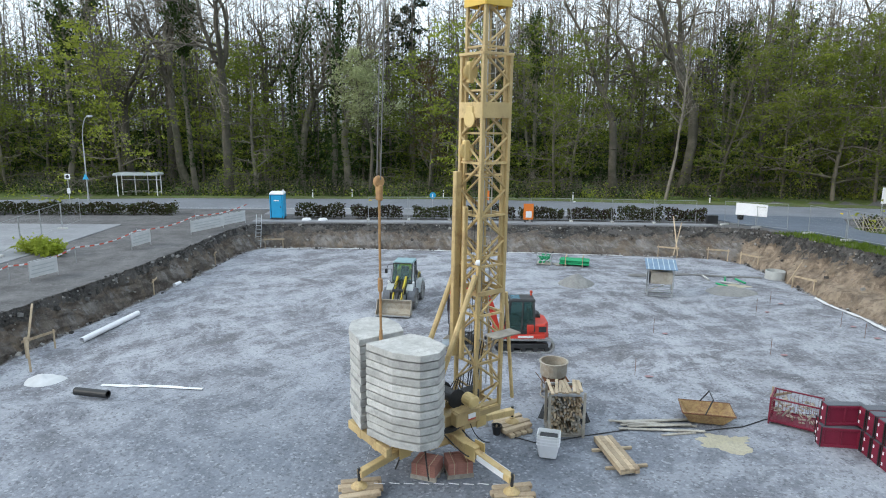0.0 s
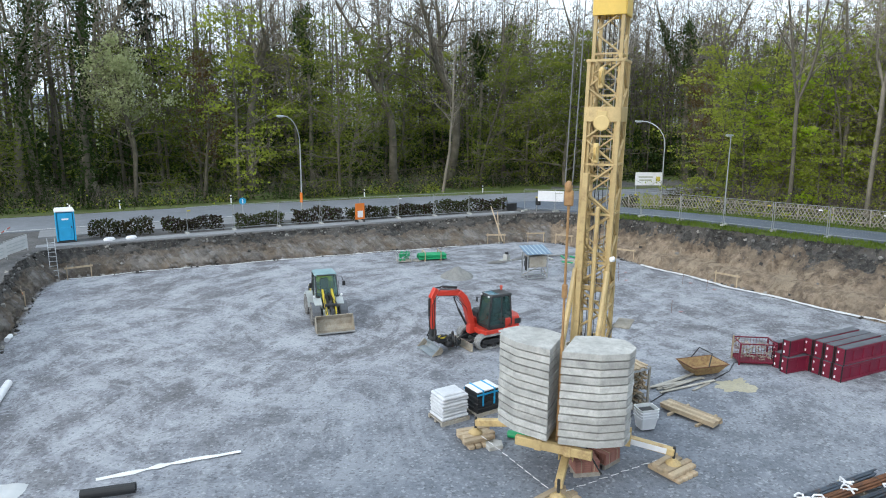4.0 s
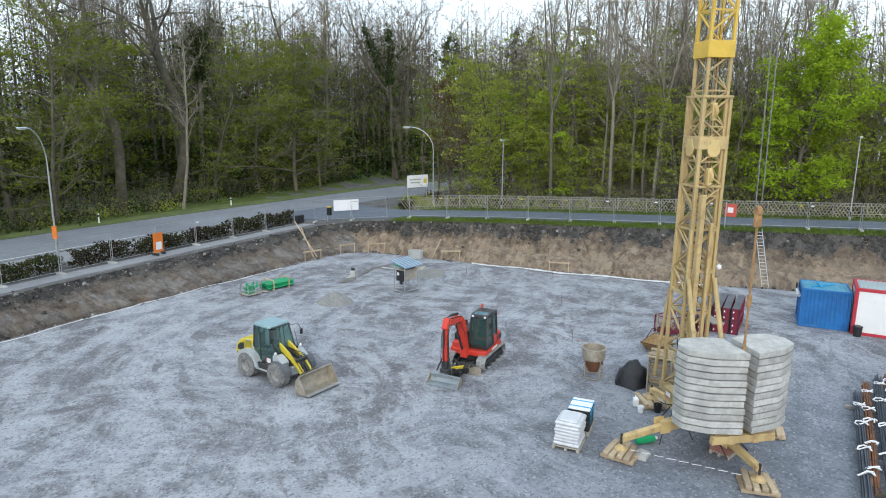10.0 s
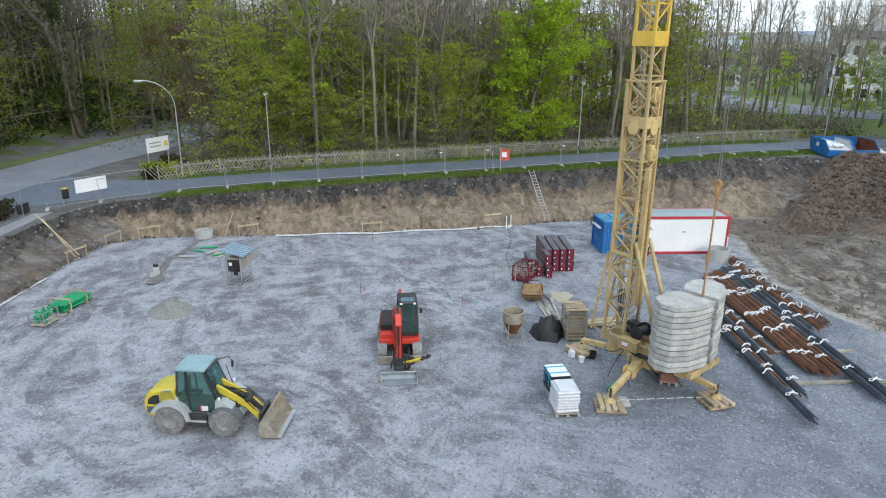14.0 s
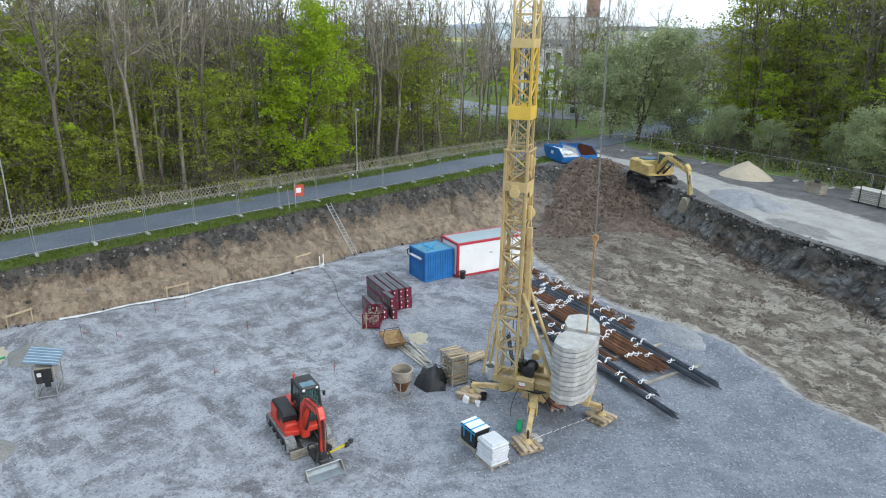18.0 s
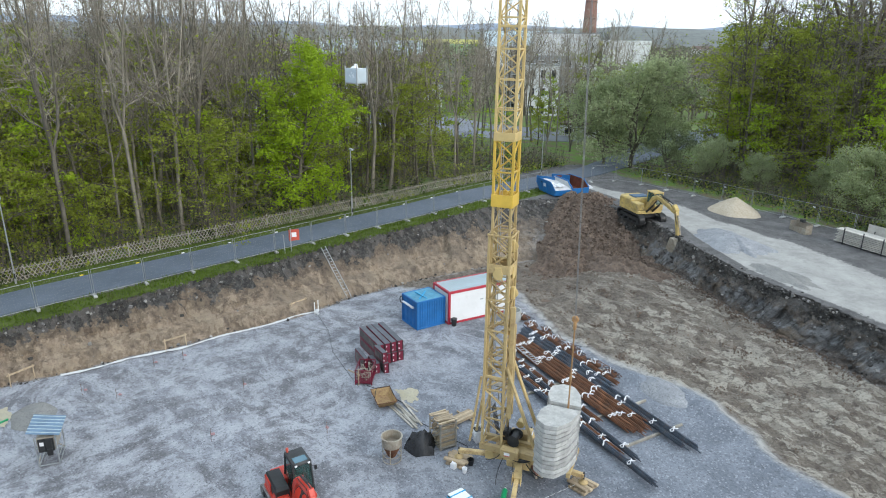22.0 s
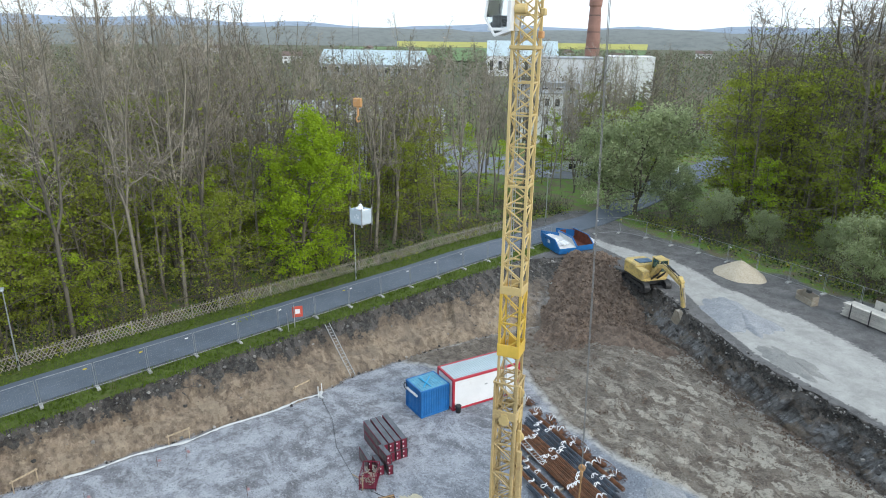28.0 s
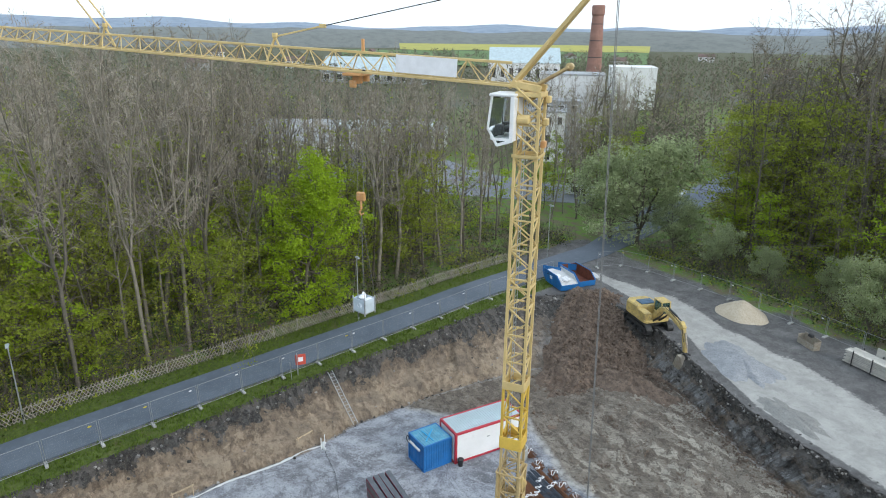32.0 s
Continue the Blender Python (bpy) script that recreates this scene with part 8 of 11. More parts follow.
def mesh_crate(at, turn, mat, fill, label, size=(1.2, 0.8, 0.85)):
    L, W, H = size
    c = thing("mesh_crate", label, "crate", at, turn)
    for x in (-L / 2, L / 2):
        for y in (-W / 2, W / 2):
            part("corner_post", Geo().box((x, y, H / 2), (0.06, 0.06, H), 0.006), mat, c)
    part("base", Geo().box((0, 0, 0.12), (L, W, 0.06), 0.01), mat, c)
    for z in (0.16, H - 0.03):
        for y in (-W / 2, W / 2):
            part("rail", Geo().box((0, y, z), (L - 0.06, 0.04, 0.05), 0.004), mat, c)
        for x in (-L / 2, L / 2):
            part("rail", Geo().box((x, 0, z), (0.04, W - 0.06, 0.05), 0.004), mat, c)
    wires = Geo()
    for k in range(1, 12):
        x = -L / 2 + L * k / 12
        for y in (-W / 2, W / 2):
            wires.tube((x, y, 0.14), (x, y, H - 0.03), 0.006, n=3, caps=False)
    for k in range(1, 8):
        y = -W / 2 + W * k / 8
        for x in (-L / 2, L / 2):
            wires.tube((x, y, 0.14), (x, y, H - 0.03), 0.006, n=3, caps=False)
    tagged(part("wire_mesh", wires, mat, c), kind="stuff")
    r = rand(int(at[0] * 10))
    g = Geo()
    for k in range(60):
        p = Vector((r.uniform(-0.42, 0.42) * L, r.uniform(-0.42, 0.42) * W, r.uniform(0.2, H * 0.88)))
        d = Vector((r.uniform(-1, 1), r.uniform(-1, 1), r.uniform(-0.5, 0.5))).normalized() * r.uniform(0.06, 0.16)
        g.tube(p - d, p + d, r.uniform(0.018, 0.04), n=5)
    tagged(part("heaped_load", g, fill, c), kind="stuff")


mesh_crate((12.35, 21.2, 0), -35, M_FORM, M_BUCKET, "rust-red wire crate full of steel formwork clamps", (1.5, 1.0, 1.0))
solid("stake", Geo().box((0, 0, 0.55), (0.06, 0.06, 1.1), 0.008).box((0.4, 0, 0.75), (1.0, 0.03, 0.1), 0.006), M_WOOD, "raw timber stake with a nailed crosspiece", "stake", (11.85, 21.9, 0), 20)


def timber_crate():
    c = thing("timber_rack", "wooden rack stacked full of short squared timbers", "timber rack", (4.15, 20.55, 0), -2)
    L, W, H = 1.15, 0.85, 1.5
    for x in (-L / 2, L / 2):
        for y in (-W / 2 - 0.03, W / 2 + 0.03):
            part("rack_post", Geo().box((x, y, H / 2 + 0.05), (0.09, 0.07, H + 0.1), 0.008), M_WOODGREY, c)
    for y in (-W / 2 - 0.04, W / 2 + 0.04):
        part("rack_rail", Geo().box((0, y, H + 0.02), (L + 0.12, 0.05, 0.1), 0.008), M_GALV, c, "grey steel top rail")
    part("pallet", Geo().box((0, 0, 0.11), (L + 0.1, W + 0.1, 0.03)).box((0, -0.38, 0.05), (L, 0.1, 0.1)).box((0, 0.38, 0.05), (L, 0.1, 0.1)), M_WOODGREY, c)
    r = rand(3)
    z = 0.13
    while z < H - 0.12:
        h = r.choice((0.08, 0.1, 0.12))
        x = -L / 2 + 0.05
        while x < L / 2 - 0.12:
            w = r.choice((0.08, 0.1, 0.13))
            if r.random() < 0.86:
                part("timber", Geo().tube((x + w / 2, -W / 2 + r.uniform(-0.1, 0.1), z + h / 2), (x + w / 2 + r.uniform(-0.03, 0.03), W / 2 + r.uniform(-0.12, 0.12), z + h / 2 + r.uniform(-0.02, 0.02)), min(w, h) / 2 - 0.004, n=7), M_WOOD if r.random() < 0.6 else M_WOODGREY, c)
            x += w
        z += h + (0.03 if r.random() < 0.3 else 0.0)
    for k in range(9):
        part("loose_timber", Geo().bar((-0.5 + k * 0.12, -0.5 + r.uniform(-0.1, 0.1), H + 0.08 + r.uniform(0, 0.06)), (-0.45 + k * 0.12 + r.uniform(-0.2, 0.2), 0.55, H + 0.08 + r.uniform(0, 0.05)), 0.1, 0.05), M_WOOD, c)


timber_crate()


def tub_stack():
    c = thing("mortar_tub_stack", "stack of pale plastic mortar tubs, black inside the top one", "tub stack", (3.35, 18.85, 0), -14)
    for k in range(4):
        z = 0.05 + k * 0.1
        g = Geo()
        rings = []
        for s, zz in ((0.78, z), (1.0, z + 0.42), (1.06, z + 0.42), (1.06, z + 0.45), (0.98, z + 0.45), (0.76, z + 0.04)):
            rings.append([(0.34 * s * a, 0.27 * s * b, zz) for a, b in ((-0.85, -1), (0.85, -1), (1, -0.8), (1, 0.8), (0.85, 1), (-0.85, 1), (-1, 0.8), (-1, -0.8))])
        vs = [p for q in rings for p in q]
        fs = [(i * 8 + j, i * 8 + (j + 1) % 8, i * 8 + 8 + (j + 1) % 8, i * 8 + 8 + j) for i in range(5) for j in range(8)] + [tuple(range(8))[::-1], tuple(range(40, 48))]
        part("tub", g.add(vs, fs), M_PAPER if k < 3 else M_WHITE, c)
    # solid black block filling the inside of the top tub
    part("inner_fill", Geo().prism([(-0.27, -0.19), (0.27, -0.19), (0.27, 0.19), (-0.27, 0.19)], 0.5, 0.72, 0.02), M_BLACK, c, "black fill inside the top tub")


tub_stack()
c = thing("board_stack", "short stack of pale boards lying on two bearers", "board stack", (5.45, 18.7, 0), 9)
for k, y in enumerate((0.55, -0.55)):
    part("bearer", Geo().box((0.1, y, 0.05), (1.35, 0.09, 0.09), 0.008), M_WOOD, c)
for z in range(2):
    for k in range(4):
        part("board", Geo().box((-0.24 + k * 0.155, 0.02 * ((k + z) % 3), 0.135 + z * 0.085), (0.15, 2.1, 0.08), 0.006), M_WOOD, c)
r = rand(9)
for k in range(7):
    y = 20.7 + k * 0.09
    x0 = 5.7 + r.uniform(0, 0.8)
    solid("loose_board", Geo().bar((x0, y, 0.04 + 0.035 * (k % 3)), (9.0 + r.uniform(-0.4, 0.5), y + r.uniform(-0.35, 0.5), 0.04 + 0.035 * ((k + 1) % 3)), 0.12, 0.035, c2=0.004), M_WOODGREY, "long weathered board lying on the gravel", "board", group="loose boards")
solid("loose_board", Geo().bar((7.4, 20.25, 0.03), (8.6, 20.45, 0.03), 0.1, 0.035), M_WOODGREY, "short weathered board lying on the gravel", "board", group="loose boards")


def tipping_tray():
    c = thing("tipping_tray", "yellow steel tipping tray with a bent handle", "tray", (9.3, 21.45, 0), -12)
    lo = [(-0.55, -0.4), (0.55, -0.4), (0.55, 0.4), (-0.55, 0.4)]
    hi = [(-0.84, -0.58), (0.9, -0.58), (0.9, 0.58), (-0.84, 0.58)]
    vs = [(x, y, 0.06) for x, y in lo] + [(x, y, 0.46) for x, y in hi] + [(x * 0.95, y * 0.95, 0.46) for x, y in hi] + [(x * 0.95, y * 0.95, 0.12) for x, y in lo]
    fs = [(3, 2, 1, 0)] + [(k * 4 + i, k * 4 + (i + 1) % 4, k * 4 + 4 + (i + 1) % 4, k * 4 + 4 + i) for k in range(3) for i in range(4)] + [(12, 13, 14, 15)]
    part("tray", Geo().add(vs, fs), M_TRAY, c)
    part("rim", Geo().path([(x, y, 0.46) for x, y in hi + hi[:1]], 0.025), M_RUST, c)
    part("handle", Geo().path([(-0.1, -0.58, 0.46), (0.15, -0.4, 0.95), (0.15, 0.4, 0.95), (-0.1, 0.58, 0.46)], 0.025), M_DARKSTEEL, c)


tipping_tray()


def heap(name, label, category, at, rx, ry, h, mat, seed, rough=0.12, n=40, rings=14, power=1.4, kind="", turn=0, wild=0.16):
    """A poured heap with an uneven foot."""
    vs, fs = [(0, 0, h)], []
    for k in range(1, rings + 1):
        f = k / rings
        for i in range(n):
            a = 2 * math.pi * i / n
            wob = 1 + wild * (noise.noise(Vector((math.cos(a) * 1.5 + seed, math.sin(a) * 1.5, seed))) + (0.8 * noise.noise(Vector((math.cos(a) * 5 + seed, math.sin(a) * 5, seed))) if wild > 0.3 else 0))
            x, y = rx * f * wob * math.cos(a), ry * f * wob * math.sin(a)
            z = h * (1 - f ** power) * (1 if f < 1 else 0) + rough * h * noise.noise(Vector((x * 2.6 + seed, y * 2.6, 1))) * (1 - f * 0.6) + rough * 0.5 * h * noise.noise(Vector((x * 7, y * 7, seed)))
            vs.append((x, y, z if k < rings else -0.04))
    fs += [(0, 1 + i, 1 + (i + 1) % n) for i in range(n)]
    for k in range(rings - 1):
        b = 1 + k * n
        fs += [(b + i, b + n + i, b + n + (i + 1) % n, b + (i + 1) % n) for i in range(n)]
    return solid(name, Geo().add(vs, fs), mat, label, category, at, turn, kind=kind, smooth=True)


def granular(name, a, b, c, scale):
    m, n, l, p = nodes_of(name)
    co = n.new("ShaderNodeTexCoord").outputs["Object"]
    f1, f2 = noise_tex(n, l, co, 1.2, 6), noise_tex(n, l, co, scale, 5, 0.75)
    col = mix(n, l, ramp(n, l, f1, 0.35, 0.65), a, b)
    col = mix(n, l, ramp(n, l, f2, 0.45, 0.7), col, c)
    l.new(col, p.inputs["Base Color"])
    p.inputs["Roughness"].default_value = 0.92
    bump(n, l, p, f2, 0.8, 0.06)
    return m


M_GRAVELHEAP = granular("gravel_heap", (0.24, 0.24, 0.235), (0.31, 0.305, 0.29), (0.13, 0.13, 0.13), 12)
M_BLUEHEAP = granular("crushed_stone", (0.26, 0.275, 0.30), (0.37, 0.38, 0.40), (0.15, 0.155, 0.17), 9)
M_SANDHEAP = granular("sand_heap", (0.47, 0.40, 0.305), (0.54, 0.47, 0.37), (0.38, 0.31, 0.225), 6)
M_SOIL = granular("dug_soil", (0.125, 0.090, 0.069), (0.22, 0.162, 0.126), (0.052, 0.039, 0.032), 6)
M_SPILL = granular("yellow_spill", (0.42, 0.38, 0.27), (0.48, 0.44, 0.33), (0.33, 0.31, 0.26), 8)
heap("sand_spill", "thin patch of spilled yellowish sand on the gravel", "sand", (9.4, 19.85, 0), 1.0, 0.65, 0.03, M_SPILL, 3, 0.9, wild=0.75)
heap("gravel_mound", "small grey gravel heap on the pit floor", "gravel heap", (8.6, 40.8, 0), 1.2, 1.15, 0.68, M_GRAVELHEAP, 5, 0.12, power=1.1)
heap("gravel_mound", "low spread gravel heap on the pit floor", "gravel heap", (17.8, 39.0, 0), 1.6, 1.2, 0.35, M_GRAVELHEAP, 8, 0.25)
heap("sand_mound", "tan sand heap beside the access track", "sand heap", (18.3, -22.6, 3.8), 2.7, 2.3, 1.55, M_SANDHEAP, 9, 0.05, power=1.15)
heap("gravel_mound", "low heap of blue-grey crushed stone beside the access track", "gravel heap", (11.6, -13.2, 3.75), 4.6, 2.5, 0.75, M_BLUEHEAP, 12, 0.2, wild=0.4, turn=-24)
heap("rubble_mound", "flat heap of pale broken stone on the track edge", "rubble heap", (4.6, -9.4, 3.75), 3.2, 1.5, 0.38, M_GRAVELHEAP, 14, 0.3, wild=0.5, turn=-12)
heap("gravel_mound", "grey gravel ridge at the end of the steel store", "gravel heap", (1.9, 6.3, 0), 2.4, 1.3, 0.7, M_BLUEHEAP, 15, 0.15)


def soil_slope():
    """The brown spoil tipped down the corner of the pit."""
    vs, fs = [], []
    na, nb = 170, 140
    o, d = Vector((28.9, -12.7)), Vector((-0.83, 0.56)).normalized()
    s = Vector((-d.y, d.x))
    for i in range(na + 1):
        a = -1.0 + 20.0 * i / na
        for j in range(nb + 1):
            b = -8.5 + 17.0 * j / nb
            p = o + d * a + s * b
            body = 4.5 * (1 - max(0, a) / 16.0) ** 1.1 if a < 16.0 else 0.0
            side = max(0.0, 1 - (b / (6.6 + 1.2 * noise.noise(Vector((a * 0.3, 0, 2))))) ** 2)
            z = body * side ** 0.8
            lump = 0.55 * noise.noise(Vector((p.x * 0.5, p.y * 0.5, 3))) + 0.75 * (0.35 - abs(noise.noise(Vector((p.x * 1.1, p.y * 1.1, 5))))) + 0.5 * (0.3 - abs(noise.noise(Vector((p.x * 2.6, p.y * 2.6, 7))))) + 0.24 * (0.3 - abs(noise.noise(Vector((p.x * 6.0, p.y * 6.0, 9)))))
            z += lump * min(1, z / 0.6) - 0.12
            vs.append((p.x, p.y, z))
    for i in range(na):
        for j in range(nb):
            k = i * (nb + 1) + j
            fs.append((k, k + 1, k + nb + 2, k + nb + 1))
    ob = solid("soil_mound", Geo().add(vs, fs), M_SOIL, "large heap of dug brown earth sliding into the pit", "soil heap", smooth=True)
    bm = bmesh.new()
    bm.from_mesh(ob.data)
    bmesh.ops.recalc_face_normals(bm, faces=bm.faces)
    if sum(f.normal.z for f in bm.faces) < 0:
        bmesh.ops.reverse_faces(bm, faces=bm.faces)
    bm.to_mesh(ob.data)
    bm.free()
    # clods
    r = rand(12)
    g = Geo()
    for _ in range(7000):
        a, b = r.uniform(0, 17.5), r.gauss(0, 3.2)
        p = o + d * a + s * b
        k = min(na, max(0, int((a + 1) / 20 * na))) * (nb + 1) + min(nb, max(0, int((b + 8.5) / 17 * nb)))
        z = vs[k][2]
        if z < -0.08 and r.random() < 0.6:
            continue
        q = 0.04 + 0.2 * r.random() ** 3
        g.box((0, 0, 0), (q * r.uniform(0.7, 1.4), q, q * 0.7), 0, Matrix.Translation((p.x, p.y, max(z, 0.0) + q * 0.2)) @ Euler((r.uniform(0, 3), r.uniform(0, 3), r.uniform(0, 3))).to_matrix().to_4x4())
    tagged(solid("soil_clods", g, M_SOIL, "loose brown clods of earth scattered over the spoil", "soil"), kind="stuff")


soil_slope()


heap("spoil_tail", "low tongue of crumbled brown soil below the spoil heap", "soil heap", (17.0, -6.4, 0.8), 6.2, 2.2, 0.95, M_SOIL, 44, 0.5, 64, 20, 1.3, turn=4, wild=0.45)


def dirt_clods():
    """Dark crumbled clods in drifts over the bare earth."""
    r = rand(61)
    g = Geo()
    count = 0
    while count < 2600:
        x, y = r.uniform(-6, 24), r.uniform(-8, 8)
        if y > dirt_edge(x) - 0.4 or noise.noise(Vector((x * 0.55 + y * 0.4, y * 0.9 - x * 0.2, 3))) < 0.12 + 0.25 * r.random():
            continue
        q = 0.02 + 0.07 * r.random() ** 2
        g.box((0, 0, 0), (q * r.uniform(0.8, 1.6), q, q * 0.8), 0, Matrix.Translation((x, y, 0.05 + 0.1 * noise.noise(Vector((x, y, 0))) + earth_rise(x) * smooth_step(dirt_edge(x) - 1.5, -5.0, y))) @ Euler((r.uniform(0, 3), r.uniform(0, 3), r.uniform(0, 3))).to_matrix().to_4x4())
        count += 1
    xs, ys = [-6, -1.5, 2.0, 5.8, 9.6, 12.4, 16.5, 20, 23], [-3.9, -4.5, -5.1, -6.0, -7.4, -8.3, -9.4, -9.2, -7.5]
    for k in range(3400):
        x = r.uniform(-5, 23) if k % 3 else r.uniform(15, 24)
        y = float(np.interp(x, xs, ys)) + (abs(r.gauss(0, 0.75)) if k % 3 else r.uniform(0, 6) * r.random())
        q = 0.025 + 0.1 * r.random() ** 2.5
        g.box((0, 0, 0), (q * r.uniform(0.8, 1.5), q, q * 0.8), 0, Matrix.Translation((x, y, 0.04 + 0.1 * noise.noise(Vector((x, y, 0))) + earth_rise(x) * smooth_step(dirt_edge(x) - 1.5, -5.0, y))) @ Euler((r.uniform(0, 3), r.uniform(0, 3), r.uniform(0, 3))).to_matrix().to_4x4())
    tagged(solid("dirt_clods", g, M_SOIL, "crumbled dark clods drifted over the bare earth", "soil"), kind="stuff")


dirt_clods()


def hopper():
    c = thing("concrete_hopper", "rusty concrete hopper with a pale crusted drum, on legs", "hopper", (4.25, 23.5, 0), 30)
    part("cone", Geo().lathe([(0.16, 0.2), (0.2, 0.24), (0.47, 0.86), (0.44, 0.88), (0.14, 0.3)], 22), M_RUST, c)
    part("drum", Geo().lathe([(0.47, 0.85), (0.5, 0.9), (0.52, 1.34), (0.555, 1.36), (0.555, 1.4), (0.49, 1.4), (0.46, 0.92)], 22), M_BUCKET, c, "cement-crusted pale drum")
    for k in range(4):
        a = k * math.pi / 2 + 0.4
        part("leg", Geo().tube((0.46 * math.cos(a), 0.46 * math.sin(a), 0.0), (0.48 * math.cos(a), 0.48 * math.sin(a), 0.95), 0.025, n=6), M_BUCKET, c)
    for z in (0.04, 0.36):
        part("base_ring", Geo().path([(0.47 * math.cos(t), 0.47 * math.sin(t), z) for t in np.linspace(0, 6.283, 17)], 0.022, 5), M_BUCKET, c)
    part("lever", Geo().bar((-0.1, 0.2, 0.25), (-0.55, 0.38, 0.9), 0.06, 0.025), M_RUST, c)
    part("chute", Geo().prism([(-0.13, -0.3), (0.13, -0.3), (0.16, 0.34), (-0.16, 0.34)], -0.03, 0.03, 0.0, pose(0.38, -0.36, 0.62, 52, 0, 40)), M_RUST, c, "rusty sloping chute")


hopper()
heap("tarpaulin", "crumpled black plastic sheeting over a heap beside the timber", "tarpaulin", (4.35, 21.75, 0), 0.9, 0.82, 0.9, M_FOIL, 21, 0.6, 11, 5, 2.6, wild=0.5)


def pallet(parent, L=1.2, W=0.8):
    p = part("pallet", Geo().box((0, 0, 0.13), (L, W, 0.025)).box((0, -W / 2 + 0.05, 0.06), (L, 0.1, 0.11)).box((0, 0, 0.06), (L, 0.1, 0.11)).box((0, W / 2 - 0.05, 0.06), (L, 0.1, 0.11)), M_WOODGREY, parent, "grey wooden pallet")
    return p


c = thing("wrapped_pallet", "pallet of white bags in clear shrink wrap", "pallet load", (-2.28, 22.72, 0), 2)
pallet(c, 1.15, 0.95)
r = rand(5)
for k in range(7):
    part("bag_layer", Geo().box((r.uniform(-0.02, 0.02), r.uniform(-0.02, 0.02), 0.215 + k * 0.125), (1.08 + r.uniform(-0.04, 0.04), 0.9 + r.uniform(-0.04, 0.03), 0.122), 0.045), M_WRAP, c)
part("wrap_top", Geo().box((0.02, 0, 1.05), (0.85, 0.7, 0.06), 0.03), M_WRAP, c)
c = thing("wrapped_pallet", "pallet load in black wrap with blue straps and a white top", "pallet load", (-0.92, 22.68, 0), 4)
pallet(c, 1.1, 0.85)
for k in range(4):
    part("box_layer", Geo().box((0, 0, 0.24 + k * 0.2), (1.0, 0.8, 0.195), 0.03), M_BLACK, c)
part("top_cover", Geo().box((0, 0, 0.965), (1.0, 0.8, 0.05), 0.02), M_PAPER, c)
for x in (-0.25, 0.25):
    part("strap", Geo().box((x, 0, 0.99), (0.07, 0.84, 0.02)).box((x, -0.415, 0.7), (0.07, 0.012, 0.6)).box((x, 0.415, 0.7), (0.07, 0.012, 0.6)), M_CYAN, c, "blue strap")
part("strap", Geo().box((0, -0.42, 0.86), (1.04, 0.014, 0.07)).box((0, 0.42, 0.86), (1.04, 0.014, 0.07)), M_CYAN, c, "blue strap")
brick = mesh_of("brick", Geo().box((0, 0, 0), (0.24, 0.112, 0.068), 0.005), M_BRICKPACK)
for x, y, tz in ((-0.42, 17.72, -20), (0.5, 17.85, 12)):
    c = thing("brick_pack", "strapped pack of reddish clay bricks under the crane", "brick pack", (x, y, 0), tz, "packs of bricks")
    pallet(c, 0.8, 0.7)
    for z in range(5):
        for i in range(3):
            for j in range(6):
                part("brick", brick, None, c).location = (-0.25 + i * 0.25, -0.295 + j * 0.118, 0.18 + z * 0.073)
    for k in (-0.2, 0.2):
        part("strap", Geo().box((k, 0, 0.515), (0.02, 0.74, 0.006)).box((k, -0.365, 0.33), (0.02, 0.006, 0.37)).box((k, 0.365, 0.33), (0.02, 0.006, 0.37)), M_WOOD, c)
solid("canister", Geo().prism([(-0.13, -0.1), (0.13, -0.1), (0.13, 0.1), (-0.13, 0.1)], 0, 0.34, 0.05).tube((0.06, 0, 0.34), (0.06, 0, 0.4), 0.035, n=10), M_PAPER, "white plastic canister with a yellow label", "canister", (2.05, 21.2, 0), 20)
solid("bucket", Geo().lathe([(0.12, 0), (0.17, 0.32), (0.18, 0.33), (0.16, 0.33), (0.11, 0.03)], 18), M_BLACK, "black plastic builder's bucket", "bucket", (1.85, 20.3, 0))
solid("bucket", Geo().lathe([(0.1, 0), (0.13, 0.25), (0.14, 0.26), (0.12, 0.26), (0.09, 0.03)], 18), M_PAPER, "small white plastic bucket", "bucket", (1.5, 20.9, 0))
g = thing("gas_bottle", "green gas cylinder lying on its side", "gas cylinder", (-0.95, 20.3, 0), -45)
part("body", Geo().lathe([(0.03, -0.42), (0.12, -0.38), (0.13, -0.3), (0.13, 0.3), (0.11, 0.36), (0.04, 0.4)], 18, pose(0, 0, 0.13, 0, 90, 0)), M_GREEN, g)
part("valve", Geo().box((0.44, 0, 0.13), (0.12, 0.1, 0.1), 0.02), M_PAPER, g)
solid("stone_slab", Geo().prism([(-0.3, -0.2), (0.2, -0.25), (0.35, 0.05), (0.1, 0.28), (-0.25, 0.2)], 0, 0.14, 0.03), M_CONCRETE, "broken pale concrete slab", "slab", (-2.0, 20.25, 0))


